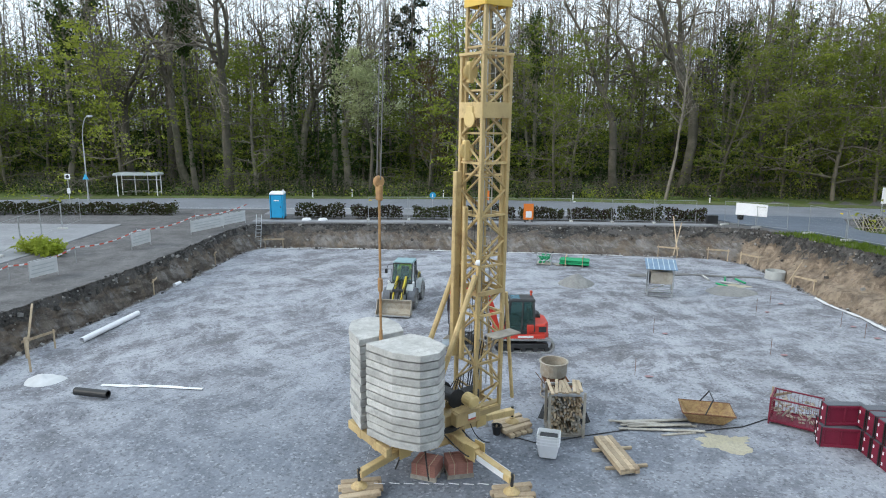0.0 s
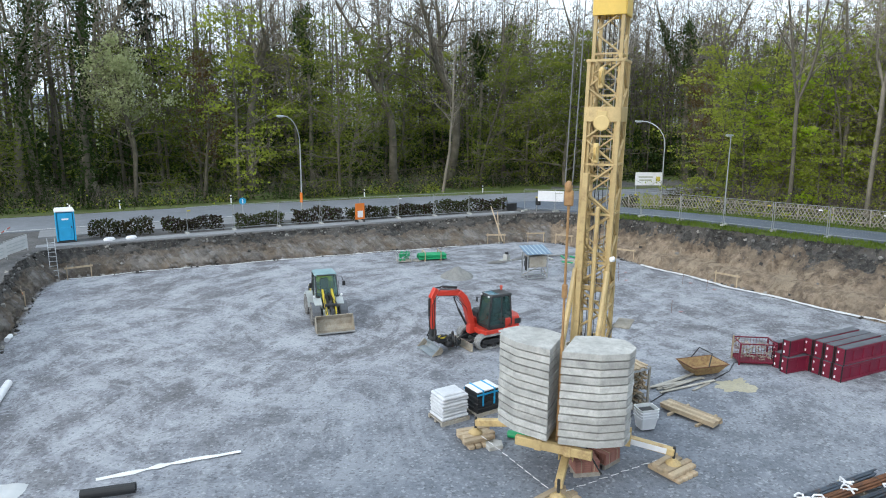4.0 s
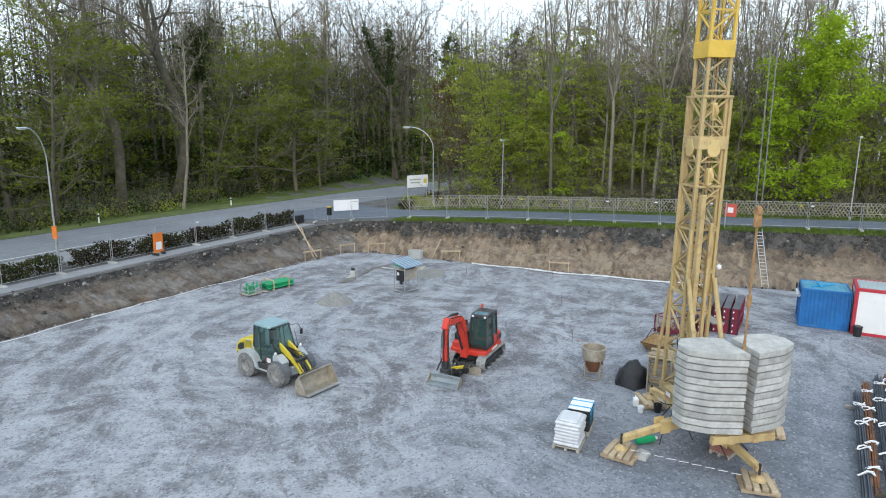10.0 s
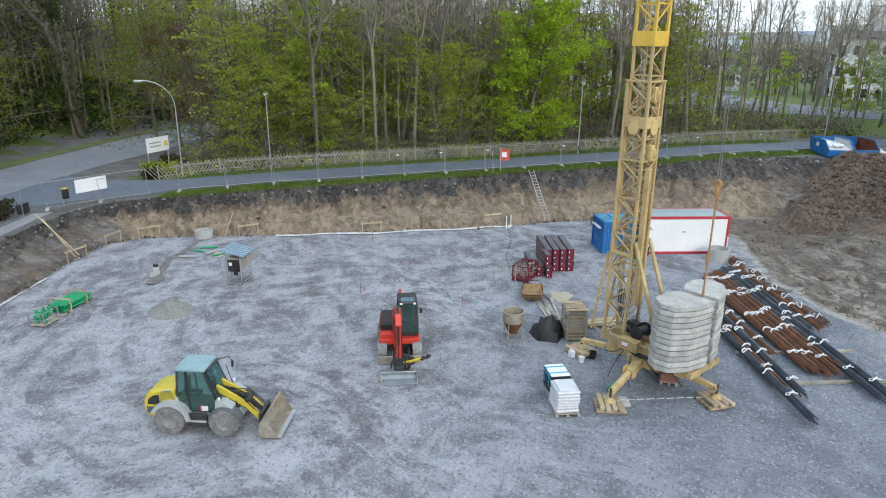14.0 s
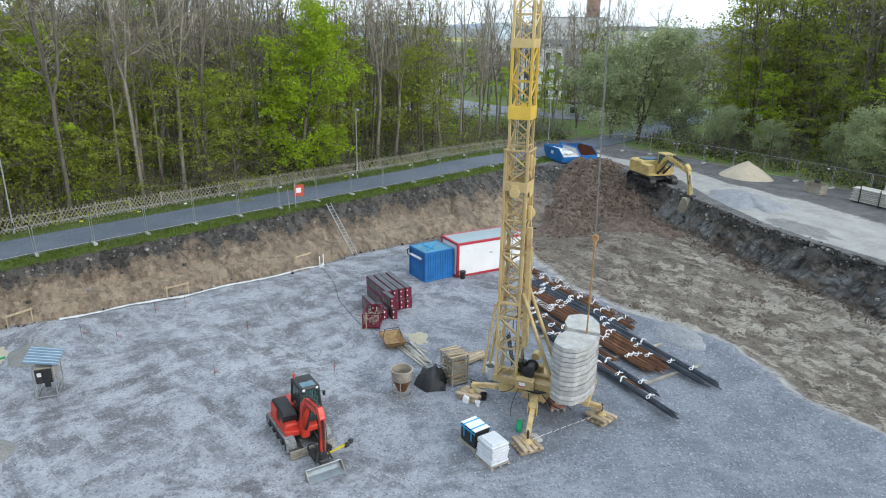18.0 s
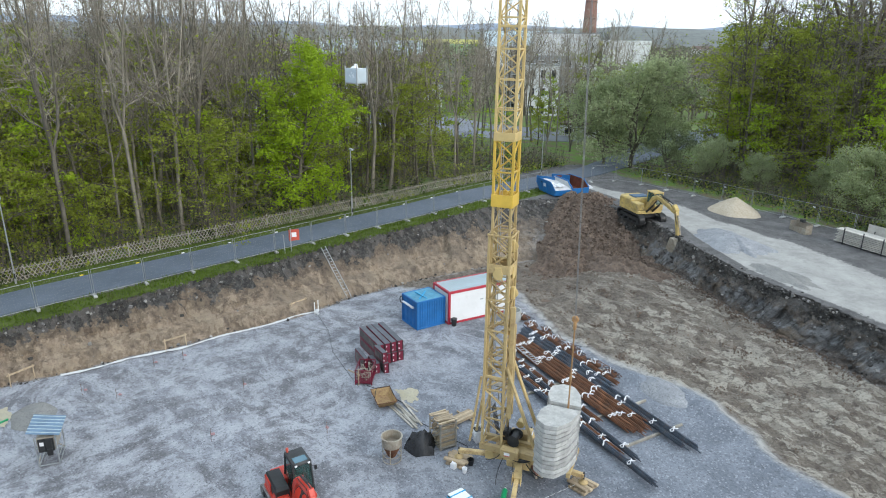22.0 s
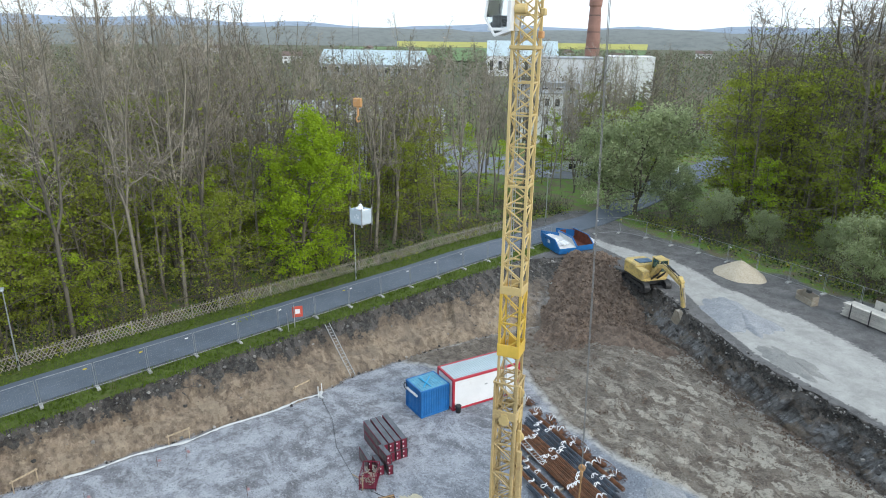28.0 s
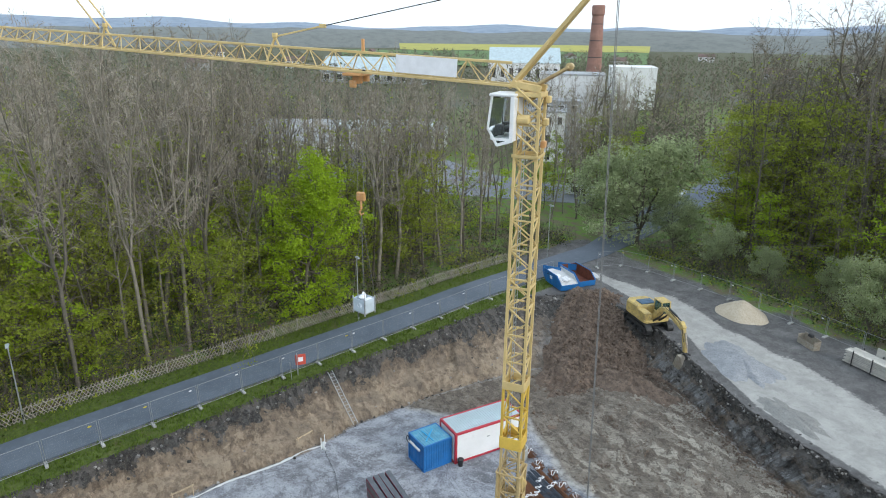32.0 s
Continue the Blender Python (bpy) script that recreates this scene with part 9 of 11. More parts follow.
def rebar_bundle(at, length, count, mat, seed, label, group):
    c = thing("steel_bundle", label, "steel bundle", at, random.Random(seed).uniform(-0.8, 0.8) + 176.5, group)
    r = rand(seed)
    # packed round: one bar, six round it, then an outer ring
    spots = [(0.0, 0.0)] + [(0.062 * math.cos(k * math.pi / 3), 0.062 * math.sin(k * math.pi / 3)) for k in range(6)] + [(0.118 * math.cos(k * math.pi / 5 + 0.2), 0.118 * math.sin(k * math.pi / 5 + 0.2)) for k in range(10)]
    for y, z in spots[:count + 3]:
        x0 = r.uniform(-0.3, 0.3)
        part("bar", Geo().tube((x0, y * 1.15, 0.3 + z), (x0 + length + r.uniform(-0.25, 0.25), y * 1.15 + r.uniform(-0.02, 0.02), 0.29 + z), 0.032, n=6), mat, c)
    for s in range(3):
        x = length * (0.15 + 0.33 * s) + r.uniform(-0.4, 0.4)
        part("wire_tie", Geo().path([(x, 0.19 * math.cos(t), 0.3 + 0.155 * math.sin(t)) for t in np.linspace(0, 6.283, 11)], 0.01, 4), M_DARKSTEEL, c)
    for s in range(5):
        x = length * (0.08 + 0.2 * s) + r.uniform(-0.5, 0.5)
        part("white_tie", Geo().path([(x + 0.12 * math.sin(t * 2.1 + s), 0.24 * math.cos(t * 1.3) * r.uniform(0.6, 1.1), 0.44 + 0.06 * math.sin(t * 1.7)) for t in np.linspace(0, 5, 9)], 0.03, 5), M_PAPER, c, "white cloth tie")
    return c


G = "bundles of reinforcing steel"
y = 13.35
for k, (yy, x0, ln, cnt, mat, lab) in enumerate((
    (13.45, 6.6, 10.6, 12, M_STEEL, "bundle of dark reinforcing bars with white ties"), (13.05, 8.0, 9.6, 9, M_RUST, "bundle of rusty reinforcing bars with white ties"),
    (12.5, 9.0, 11.2, 12, M_STEEL, "bundle of dark reinforcing bars with white ties"), (12.1, 9.4, 8.2, 9, M_RUST, "bundle of rusty reinforcing bars with white ties"),
    (11.15, 10.6, 10.8, 12, M_RUST, "bundle of rusty reinforcing bars with white ties"), (10.8, 11.2, 11.6, 12, M_RUST, "bundle of rusty reinforcing bars with white ties"),
    (10.45, 11.4, 12.0, 12, M_RUST, "bundle of rusty reinforcing bars with white ties"), (10.1, 11.6, 12.2, 12, M_RUST, "bundle of rusty reinforcing bars with white ties"),
    (9.75, 12.0, 12.0, 12, M_RUST, "bundle of rusty reinforcing bars with white ties"), (9.35, 12.2, 15.0, 12, M_STEEL, "bundle of dark reinforcing bars with white ties"),
    (8.95, 12.6, 15.8, 14, M_STEEL, "bundle of dark reinforcing bars with white ties"), (8.55, 12.8, 9.0, 9, M_STEEL, "bundle of dark reinforcing bars with white ties"),
    (8.1, 13.2, 9.5, 10, M_RUST, "bundle of rusty reinforcing bars with white ties"))):
    rebar_bundle((x0, yy - 0.35, 0), ln, cnt, mat, 30 + k, lab, G)
for k, (x, y0, y1) in enumerate(((9.2, 7.2, 11.2), (5.6, 7.4, 13.6), (1.6, 8.0, 13.6), (-1.2, 8.2, 13.4), (11.0, 7.4, 10.8))):
    solid("bearer", Geo().bar((x, y0, 0.075), (x + 0.15, y1, 0.075), 0.12, 0.14, c2=0.01), M_WOODGREY, "long timber bearer under the steel bundles", "timber", group="bearers")
r = rand(77)
for k in range(8):
    x = 14.6 - k * 1.35 + r.uniform(-0.2, 0.2)
    yy = 7.0 + 0.055 * k * 1.6 + r.uniform(-0.15, 0.15)
    c = thing("stirrup_pile", "tangled pile of rusty bent reinforcing stirrups with white ties", "stirrup pile", (x, yy, 0), r.uniform(-25, 25), "stirrup piles")
    for i in range(9):
        a, b, z = r.uniform(0.2, 0.42), r.uniform(0.15, 0.28), r.uniform(0.1, 0.35)
        ox, oy, tl = r.uniform(-0.45, 0.45), r.uniform(-0.2, 0.2), r.uniform(-0.25, 0.25)
        part("stirrup", Geo().path([(ox + a, oy + b, z + tl), (ox - a, oy + b, z), (ox - a, oy - b, z - tl * 0.3), (ox + a, oy - b, z + tl * 0.5), (ox + a, oy + b, z + tl)], 0.02, 4), M_RUST if i % 3 else M_STEEL, c)
    part("stirrup_mass", Geo().box((0, 0, 0.14), (0.95, 0.42, 0.24), 0.08), M_RUST, c)
    part("white_tie", Geo().path([(0.25 * math.cos(t * 1.9), 0.3 * math.sin(t * 1.3), 0.4 + 0.08 * math.sin(t * 3)) for t in np.linspace(0, 4.5, 9)], 0.024, 4), M_PAPER, c, "white cloth tie")


def ladder(name, p, q, w, label, mat=None, side=None):
    p, q = Vector(p), Vector(q)
    d = (q - p)
    s = Vector(side).normalized() if side else d.cross(Vector((0, 0, 1))).normalized()
    c = thing(name, label, "ladder", p)
    mat = mat or M_GALV
    for k in (-w / 2, w / 2):
        part("rail", Geo().bar(s * k, d + s * k, 0.03, 0.07), mat, c)
    n = int(d.length / 0.28)
    for k in range(1, n):
        part("rung", Geo().tube(d * (k / n) - s * w / 2, d * (k / n) + s * w / 2, 0.018, n=6), mat, c)


ladder("ladder", (25.1, 16.75, 0.05), (28.4, 17.55, 3.55), 0.42, "aluminium ladder leaning against the earth bank", side=(-0.2, 1, 0))
ladder("ladder", (-15.0, 51.85, 0.0), (-15.05, 52.75, 2.6), 0.42, "aluminium ladder leaning at the pit corner", side=(1, 0, 0))
ladder("ladder", (10.4, 10.75, 0.5), (7.9, 11.1, 0.52), 0.4, "short aluminium ladder lying on rusty steel bars", side=(0.13, 1, 0))


def hut():
    c = thing("tool_stand", "small raised wooden tool box on legs under a tin roof", "tool stand", (13.1, 38.2, 0), -12)
    for x in (-0.72, 0.72):
        for y in (-0.45, 0.45):
            part("leg", Geo().box((x, y, 0.85), (0.06, 0.06, 1.7 + (0.25 if y < 0 else 0)), 0.008), M_GALV, c)
    for y in (-0.45, 0.45):
        part("foot_rail", Geo().box((0, y, 0.06), (1.5, 0.05, 0.06), 0.008).box((0, y, 0.42), (1.5, 0.04, 0.05), 0.006), M_GALV, c)
    for x in (-0.72, 0.72):
        part("foot_rail", Geo().box((x, 0, 0.06), (0.05, 0.95, 0.06), 0.008), M_GALV, c)
    part("box", Geo().box((0.05, 0.02, 1.15), (1.25, 0.8, 0.75), 0.02), M_WOODGREY, c)
    part("hatch", Geo().box((-0.6, 0.02, 1.1), (0.05, 0.7, 0.72), 0.01), M_DARKSTEEL, c, "dark open hatch")
    part("work_coat", Geo().box((-0.7, -0.12, 1.2), (0.1, 0.32, 0.6), 0.06).box((-0.7, -0.12, 0.75), (0.08, 0.26, 0.4), 0.04), M_BLACK, c, "black cloth hanging at the hatch")
    part("cross_brace", Geo().bar((0.72, -0.45, 0.1), (0.72, 0.45, 0.75), 0.04, 0.04).bar((-0.72, 0.47, 0.1), (0.72, 0.47, 0.7), 0.04, 0.04), M_WOODGREY, c)
    part("notice", Geo().box((-0.63, 0.2, 1.2), (0.015, 0.18, 0.2), 0.003), M_PAPER, c)
    roof = part("roof_sheet", Geo().box((0, 0, 0), (1.8, 1.45, 0.03), 0.005), M_BLUETIN, c, "ribbed blue-grey tin roof sheet")
    roof.matrix_basis = pose(0, 0, 1.9, 14, 0, 0)
    for k in range(6):
        part("roof_rib", Geo().box((-0.75 + k * 0.3, 0, 0.025), (0.045, 1.45, 0.03), 0.008), M_TINROOF, roof)


hut()


def green_pipes():
    c = thing("pipe_bundle", "bundle of bright green plastic drain pipes in timber frames", "pipe bundle", (9.55, 46.25, 0), -15)
    for row in range(3):
        for k in range(7):
            y, z = -0.42 + k * 0.14 + (row % 2) * 0.07, 0.17 + row * 0.125
            part("pipe", Geo().lathe([(0.062, -1.05 + 0.04 * ((k + row) % 3)), (0.062, 1.05), (0.054, 1.05), (0.054, -1.05 + 0.04 * ((k + row) % 3))], 12, pose(0, y, z, 0, 90, 0)), M_GREEN, c)
    for x in (-0.6, 0.6):
        part("timber_frame", Geo().box((x, 0, 0.05), (0.08, 1.15, 0.08)).box((x, -0.55, 0.35), (0.06, 0.05, 0.7)).box((x, 0.58, 0.35), (0.06, 0.05, 0.7)).box((x, 0, 0.68), (0.06, 1.15, 0.06)), M_WOOD, c)
    d = thing("wire_crate", "wire crate heaped with green pipe bends", "crate", (7.4, 46.55, 0), -12)
    r = rand(2)
    for x in (-0.5, 0.5):
        for y in (-0.4, 0.4):
            part("corner_post", Geo().box((x, y, 0.38), (0.05, 0.05, 0.76)), M_GALV, d)
    part("base", Geo().box((0, 0, 0.1), (1.05, 0.85, 0.05)), M_WOODGREY, d)
    for z in (0.35, 0.72):
        part("rail", Geo().path([(-0.5, -0.4, z), (0.5, -0.4, z), (0.5, 0.4, z), (-0.5, 0.4, z), (-0.5, -0.4, z)], 0.015, 4), M_GALV, d)
    for k in range(26):
        p = Vector((r.uniform(-0.38, 0.38), r.uniform(-0.3, 0.3), r.uniform(0.2, 0.72)))
        a = Vector((r.uniform(-1, 1), r.uniform(-1, 1), r.uniform(-0.6, 0.6))).normalized() * 0.12
        b = a.orthogonal().normalized() * 0.12
        part("pipe_bend", Geo().path([p - a, p, p + b], 0.062, 9), M_GREEN, d)
    solid("pallet_board", Geo().box((0, 0, 0.05), (0.5, 0.7, 0.06), 0.01), M_WOODGREY, "broken pallet board on the ground", "board", (8.35, 46.3, 0), 20)


green_pipes()
M_RINGCON = surface("concrete_ring", (0.42, 0.43, 0.42), 0.9, 0, 0.12, 2, 22, 0.15, 0.005, (0.3, 0.34, 0.33), 0.35, 0.15)
for x, y, rr, h in ((22.3, 42.6, 0.62, 0.55), (14.95, 7.8, 0.68, 0.85)):
    solid("shaft_ring", Geo().lathe([(rr, 0), (rr, h), (rr - 0.1, h), (rr - 0.1, 0.02)], 30), M_RINGCON, "pale concrete manhole shaft ring", "shaft ring", (x, y, 0))
c = thing("standpipe", "short concrete post with a black pipe cap on the gravel", "post", (14.4, 43.4, 0), 20)
part("post_block", Geo().prism([(-0.2, -0.18), (0.2, -0.18), (0.2, 0.18), (-0.2, 0.18)], 0, 0.5, 0.05), M_RINGCON, c)
part("pipe_cap", Geo().lathe([(0.14, 0.48), (0.15, 0.62), (0.1, 0.66)], 14).path([(0, 0, 0.6), (0.22, 0.1, 0.62), (0.4, 0.12, 0.4)], 0.04), M_BLACK, c, "black pipe cap with a bent hose")
part("base_slab", Geo().prism([(-0.4, -0.35), (0.35, -0.4), (0.45, 0.3), (-0.35, 0.4)], 0, 0.06, 0.02), M_RINGCON, c)
r = rand(6)
for k in range(5):
    solid("drain_pipe", Geo().tube((0, 0, 0.07), (r.uniform(0.7, 1.3), 0, 0.07), 0.06, n=9), M_GREEN if k % 3 else M_RINGCON, "short drain pipe lying by the excavated trench", "pipe", (17.6 + k * 0.5, 41.2 + r.uniform(-1, 1), 0), r.uniform(0, 180), "loose drain pipes")
heap("gravel_mound", "pale sandy patch of trench fill", "sand", (18.6, 40.6, 0), 0.9, 0.6, 0.06, M_SPILL, 31, 0.7, wild=0.6)


def batter_board(x, y, turn, w=1.4):
    c = thing("batter_board", "raw timber batter board on two stakes with red paint marks", "batter board", (x, y, 0), turn, "batter boards")
    for s in (-w / 2, w / 2):
        part("stake", Geo().box((s, 0, 0.45), (0.06, 0.06, 1.0 if s < 0 else 0.92), 0.006), M_WOOD, c)
    part("board", Geo().box((0, 0.045, 0.78), (w + 0.25, 0.028, 0.12), 0.004), M_WOOD, c)
    part("red_mark", Geo().box((-w / 2 + 0.1, 0.062, 0.78), (0.35, 0.008, 0.1)), M_ORANGE, c)


for x, y, t in ((22.5, 39.5, -62), (22.6, 30.6, -78), (24.6, 21.2, -70), (17.3, 49.2, -25), (20.8, 48.3, -20), (22.3, 46.4, -60), (-17.3, 38.2, 100), (-16.4, 46.2, 100), (-17.9, 27.6, 70), (-13.6, 51.5, 10)):
    batter_board(x, y, t)
for k, (p, q) in enumerate((((22.4, 41.2, 0), (22.9, 40.6, 1.6)), ((17.9, 49.6, 0.1), (19.2, 51.9, 2.3)), ((18.2, 49.5, 0.1), (18.5, 51.9, 2.8)), ((-18.3, 27.2, 0.1), (-18.7, 28.6, 2.0)), ((-17.0, 25.4, 0), (-17.3, 25.8, 1.4)))):
    solid("leaning_plank", Geo().bar(p, q, 0.09, 0.035, c2=0.004), M_WOOD, "raw plank leaning against the earth bank", "plank", group="leaning planks")
for k, (x, y) in enumerate(((17.4, 34.8), (14.9, 28.1), (20.7, 30.5), (20.6, 32.3), (19.0, 36.5), (10.5, 31.0), (8.0, 25.5))):
    solid("marker_rod", Geo().tube((0, 0, 0), (0, 0, 0.75), 0.012, n=5), M_RUST, "thin rusty steel marker rod in the gravel", "rod", (x, y, 0), group="marker rods")
    solid("paint_mark", Geo().prism([(0.22 * math.cos(a) * random.Random(k * 9 + i).uniform(0.5, 1), 0.14 * math.sin(a) * random.Random(k * 7 + i).uniform(0.5, 1)) for i, a in enumerate(np.linspace(0, 5.6, 9))], 0.03, 0.036), M_SPRAY, "faded red survey mark sprayed on gravel", "paint mark", (x + 0.5, y - 0.2, 0.03), group="survey marks")
for x, y in ((23.3, 20.4), (23.6, 20.0)):
    solid("stake", Geo().box((0, 0, 0.5), (0.06, 0.06, 1.0), 0.008), M_CHALK, "pale wooden stake at the pad corner", "stake", (x, y, 0))


def ribbon(name, pts, w, mat, label, category, z=0.03, seed=1, crumple=0.05):
    """A sheet strip lying unevenly along a line."""
    r = rand(seed)
    P = np.array(pts, float)
    c = np.concatenate([[0], np.cumsum(np.hypot(*np.diff(P, axis=0).T))])
    n = int(c[-1] / 0.35) + 2
    t = np.linspace(0, c[-1], n)
    X, Y = np.interp(t, c, P[:, 0]), np.interp(t, c, P[:, 1])
    g = Geo()
    for i in range(n):
        j = min(i, n - 2)
        dx, dy = X[j + 1] - X[j], Y[j + 1] - Y[j]
        ln = math.hypot(dx, dy)
        nx, ny = -dy / ln, dx / ln
        ww = w * max(0.06, 0.62 + 1.15 * noise.noise(Vector((i * 0.23, seed, 0))) + 0.5 * noise.noise(Vector((i * 0.9, seed, 4))))
        shift = 0.35 * noise.noise(Vector((i * 0.12, seed, 8)))
        for s in (-1, -0.3, 0.35, 1):
            g.v.append((X[i] + nx * (ww * s / 2 + shift), Y[i] + ny * (ww * s / 2 + shift), z + abs(crumple * noise.noise(Vector((i * 0.7, s * 2, seed)))) + (0.0 if abs(s) == 1 else crumple * 0.5)))
    for i in range(n - 1):
        for s in range(3):
            k = i * 4 + s
            g.f.append((k, k + 4, k + 5, k + 1))
    return solid(name, g, mat, label, category, smooth=True)


ribbon("fleece_strip", [(22.2, 37.5), (22.4, 33), (22.5, 30), (22.9, 27), (23.3, 23), (23.6, 20.2)], 0.3, M_TARP, "white geotextile fleece showing along the foot of the bank", "fleece", 0.05, 3, 0.1)
ribbon("fleece_strip", [(24.0, 19.9), (23.5, 20.3), (22.9, 20.2)], 0.5, M_TARP, "crumpled white fleece end at the pad corner", "fleece", 0.05, 9, 0.14)
ribbon("fleece_strip", [(-14.4, 51.6), (-8, 51.5), (-3, 51.2), (3, 50.8), (9, 50.1), (14, 49.5)], 0.13, M_TARP, "thin white fleece edge along the foot of the wall", "fleece", 0.04, 5, 0.05)
ribbon("trench_strip", [(12.6, 43.2), (14.8, 43.3), (17.0, 43.4), (19.2, 43.0), (21.4, 42.7)], 0.75, M_TRENCH, "dark damp strip of refilled drain trench", "trench fill", 0.035, 12, 0.05)
ribbon("chalk_strip", [(-13.4, 24.1), (-11.5, 24.05), (-9.3, 23.8)], 0.3, M_CHALK, "white strip of chalk and stones on gravel", "chalk line", 0.03, 7, 0.03)
solid("plastic_pipe", Geo().lathe([(0.14, -2.2), (0.14, 2.2), (0.12, 2.2), (0.12, -2.2)], 18, pose(0, 0, 0.15, 90, 0, 0)), M_PAPER, "long white plastic sewer pipe lying by the wall", "pipe", (-16.5, 31.1, 0), -8)
solid("plastic_pipe", Geo().lathe([(0.15, -0.7), (0.15, 0.7), (0.125, 0.7), (0.125, -0.7)], 16, pose(0, 0, 0.16, 0, 90, 0)), M_BLACK, "short black corrugated pipe lying on the gravel", "pipe", (-13.1, 22.83, 0.1), -12)
heap("white_sheet", "crumpled white plastic sheet on the ground", "plastic sheet", (-15.9, 24.5, 0), 0.85, 0.7, 0.3, M_TARP, 41, 0.4, 16, 6, 1.1)
solid("white_pipe_end", Geo().tube((0, 0, 0.12), (0.6, 0.1, 0.12), 0.12, n=14), M_PAPER, "white pipe end at the foot of the wall", "pipe", (-16.7, 39.3, 0), 70)
# cable across the gravel
pts = [(13.0, 20.9, 0.03), (11.5, 21.5, 0.03), (10.4, 20.9, 0.03), (8.5, 20.5, 0.03), (6.6, 20.7, 0.03), (4.9, 20.2, 0.03), (3.2, 19.6, 0.03), (2.3, 20.1, 0.03)]
solid("power_cable", Geo().path(pts, 0.02, 5), M_BLACK, "black power cable snaking over the gravel", "cable")
solid("power_cable", Geo().path([(23.5, 20.2, 0.03), (20, 20.6, 0.03), (16.8, 21.6, 0.03), (13.2, 21.9, 0.03), (11.8, 22.0, 0.03)], 0.012, 5), M_BLACK, "dark cable along the pad edge", "cable")
solid("waste_bin", Geo().lathe([(0.18, 0), (0.22, 0.55), (0.24, 0.56), (0.2, 0.6)], 16), M_BLACK, "black waste bin beside the container", "bin", (16.25, 12.2, 0))
for k in range(9):
    x = -1.9 + k * 0.42
    solid("marker_tape", Geo().bar((x, 16.75 + 0.03 * (k % 2), 0.3), (x + 0.3, 16.75, 0.28), 0.004, 0.022), M_PAPER, "white piece of barrier tape between the crane feet", "barrier tape", group="barrier tape pieces")
    solid("marker_tape", Geo().bar((-2.25, 17.1 + k * 0.4, 0.3), (-2.25, 17.4 + k * 0.4, 0.28), 0.004, 0.022), M_PAPER, "white piece of barrier tape between the crane feet", "barrier tape", group="barrier tape pieces")


# ---- fences, signs and street furniture ----
def fence_parts():
    L, H = 3.4, 2.0
    fr = Geo()
    for x in (0.03, L - 0.03):
        fr.tube((x, 0, 0.05), (x, 0, H), 0.021, n=6)
    for z in (0.2, H - 0.02):
        fr.tube((0.03, 0, z), (L - 0.03, 0, z), 0.017, n=6)
    me = Geo()
    for k in range(1, 21):
        x = L * k / 21
        me.tube((x, 0, 0.2), (x, 0, H), 0.0014, n=3, caps=False)
    for k in range(1, 9):
        z = 0.2 + (H - 0.2) * k / 9
        me.tube((0, 0, z), (L, 0, z), 0.0014, n=3, caps=False)
    ft = Geo().prism([(-0.36, -0.11), (0.36, -0.11), (0.36, 0.11), (-0.36, 0.11)], 0, 0.14, 0.03)
    return mesh_of("frame_tube", fr, M_FENCESTEEL), mesh_of("wire_mesh", me, M_FENCESTEEL), mesh_of("foot_block", ft, M_CONCRETE)


FRAME, WIRE, FOOT = fence_parts()
CLIP = mesh_of("reflector", Geo().box((0, 0, 0), (0.22, 0.03, 0.09), 0.01), M_PAPER)
CLIPY = mesh_of("reflector", Geo().box((0, 0, 0), (0.24, 0.03, 0.09), 0.01), M_YELLOW)


def fence_line(pts, seed, marks=0.5):
    """Mobile steel mesh panels set end to end along a line."""
    r = rand(seed)
    P = np.array(pts, float)
    c = np.concatenate([[0], np.cumsum(np.hypot(*np.diff(P, axis=0).T))])
    t = 0.0
    while t + 3.3 < c[-1]:
        x0, y0 = np.interp(t, c, P[:, 0]), np.interp(t, c, P[:, 1])
        x1, y1 = np.interp(t + 3.45, c, P[:, 0]), np.interp(t + 3.45, c, P[:, 1])
        z0, z1 = land(x0, y0) + 0.06, land(x1, y1) + 0.06
        turn = math.degrees(math.atan2(y1 - y0, x1 - x0))
        ob = thing("fence_panel", "mobile galvanised mesh fence panel in a concrete foot", "fence panel", group="site fence panels")
        ob.matrix_basis = pose(x0, y0, z0, 0, -math.degrees(math.atan2(z1 - z0, 3.45)), turn)
        part("frame_tube", FRAME, None, ob)
        tagged(part("wire_mesh", WIRE, None, ob), kind="stuff")
        f = part("foot_block", FOOT, None, ob, "pale concrete foot block")
        f.matrix_basis = pose(0, 0, -0.02, 0, 0, 90)
        if r.random() < marks:
            part("reflector", CLIPY if r.random() < 0.35 else CLIP, None, ob).location = (r.choice((0.2, 3.1, 2.9)), -0.03, 1.72)
        t += 3.46


fence_line([(-6.4, 55.0), (-3, 55.2), (10.5, 55.0), (23.2, 53.9)], 1, 0.35)
fence_line([(23.4, 53.6), (24.6, 50.0), (25.5, 45.2)], 2, 0.3)
fence_line([(fence_x(y), y) for y in (45.0, 20, 0, -13)], 3, 0.85)
fence_line([(35.7, -19.5), (35.6, -22.0), (33.0, -23.6), (29.4, -24.0), (22.5, -24.8), (11.4, -24.8), (3.5, -24.2), (-6, -22.5), (-16, -20)], 4, 0.95)
fence_line([(-27.5, 39.3), (-29, 47), (-30, 55)], 5, 0.2)


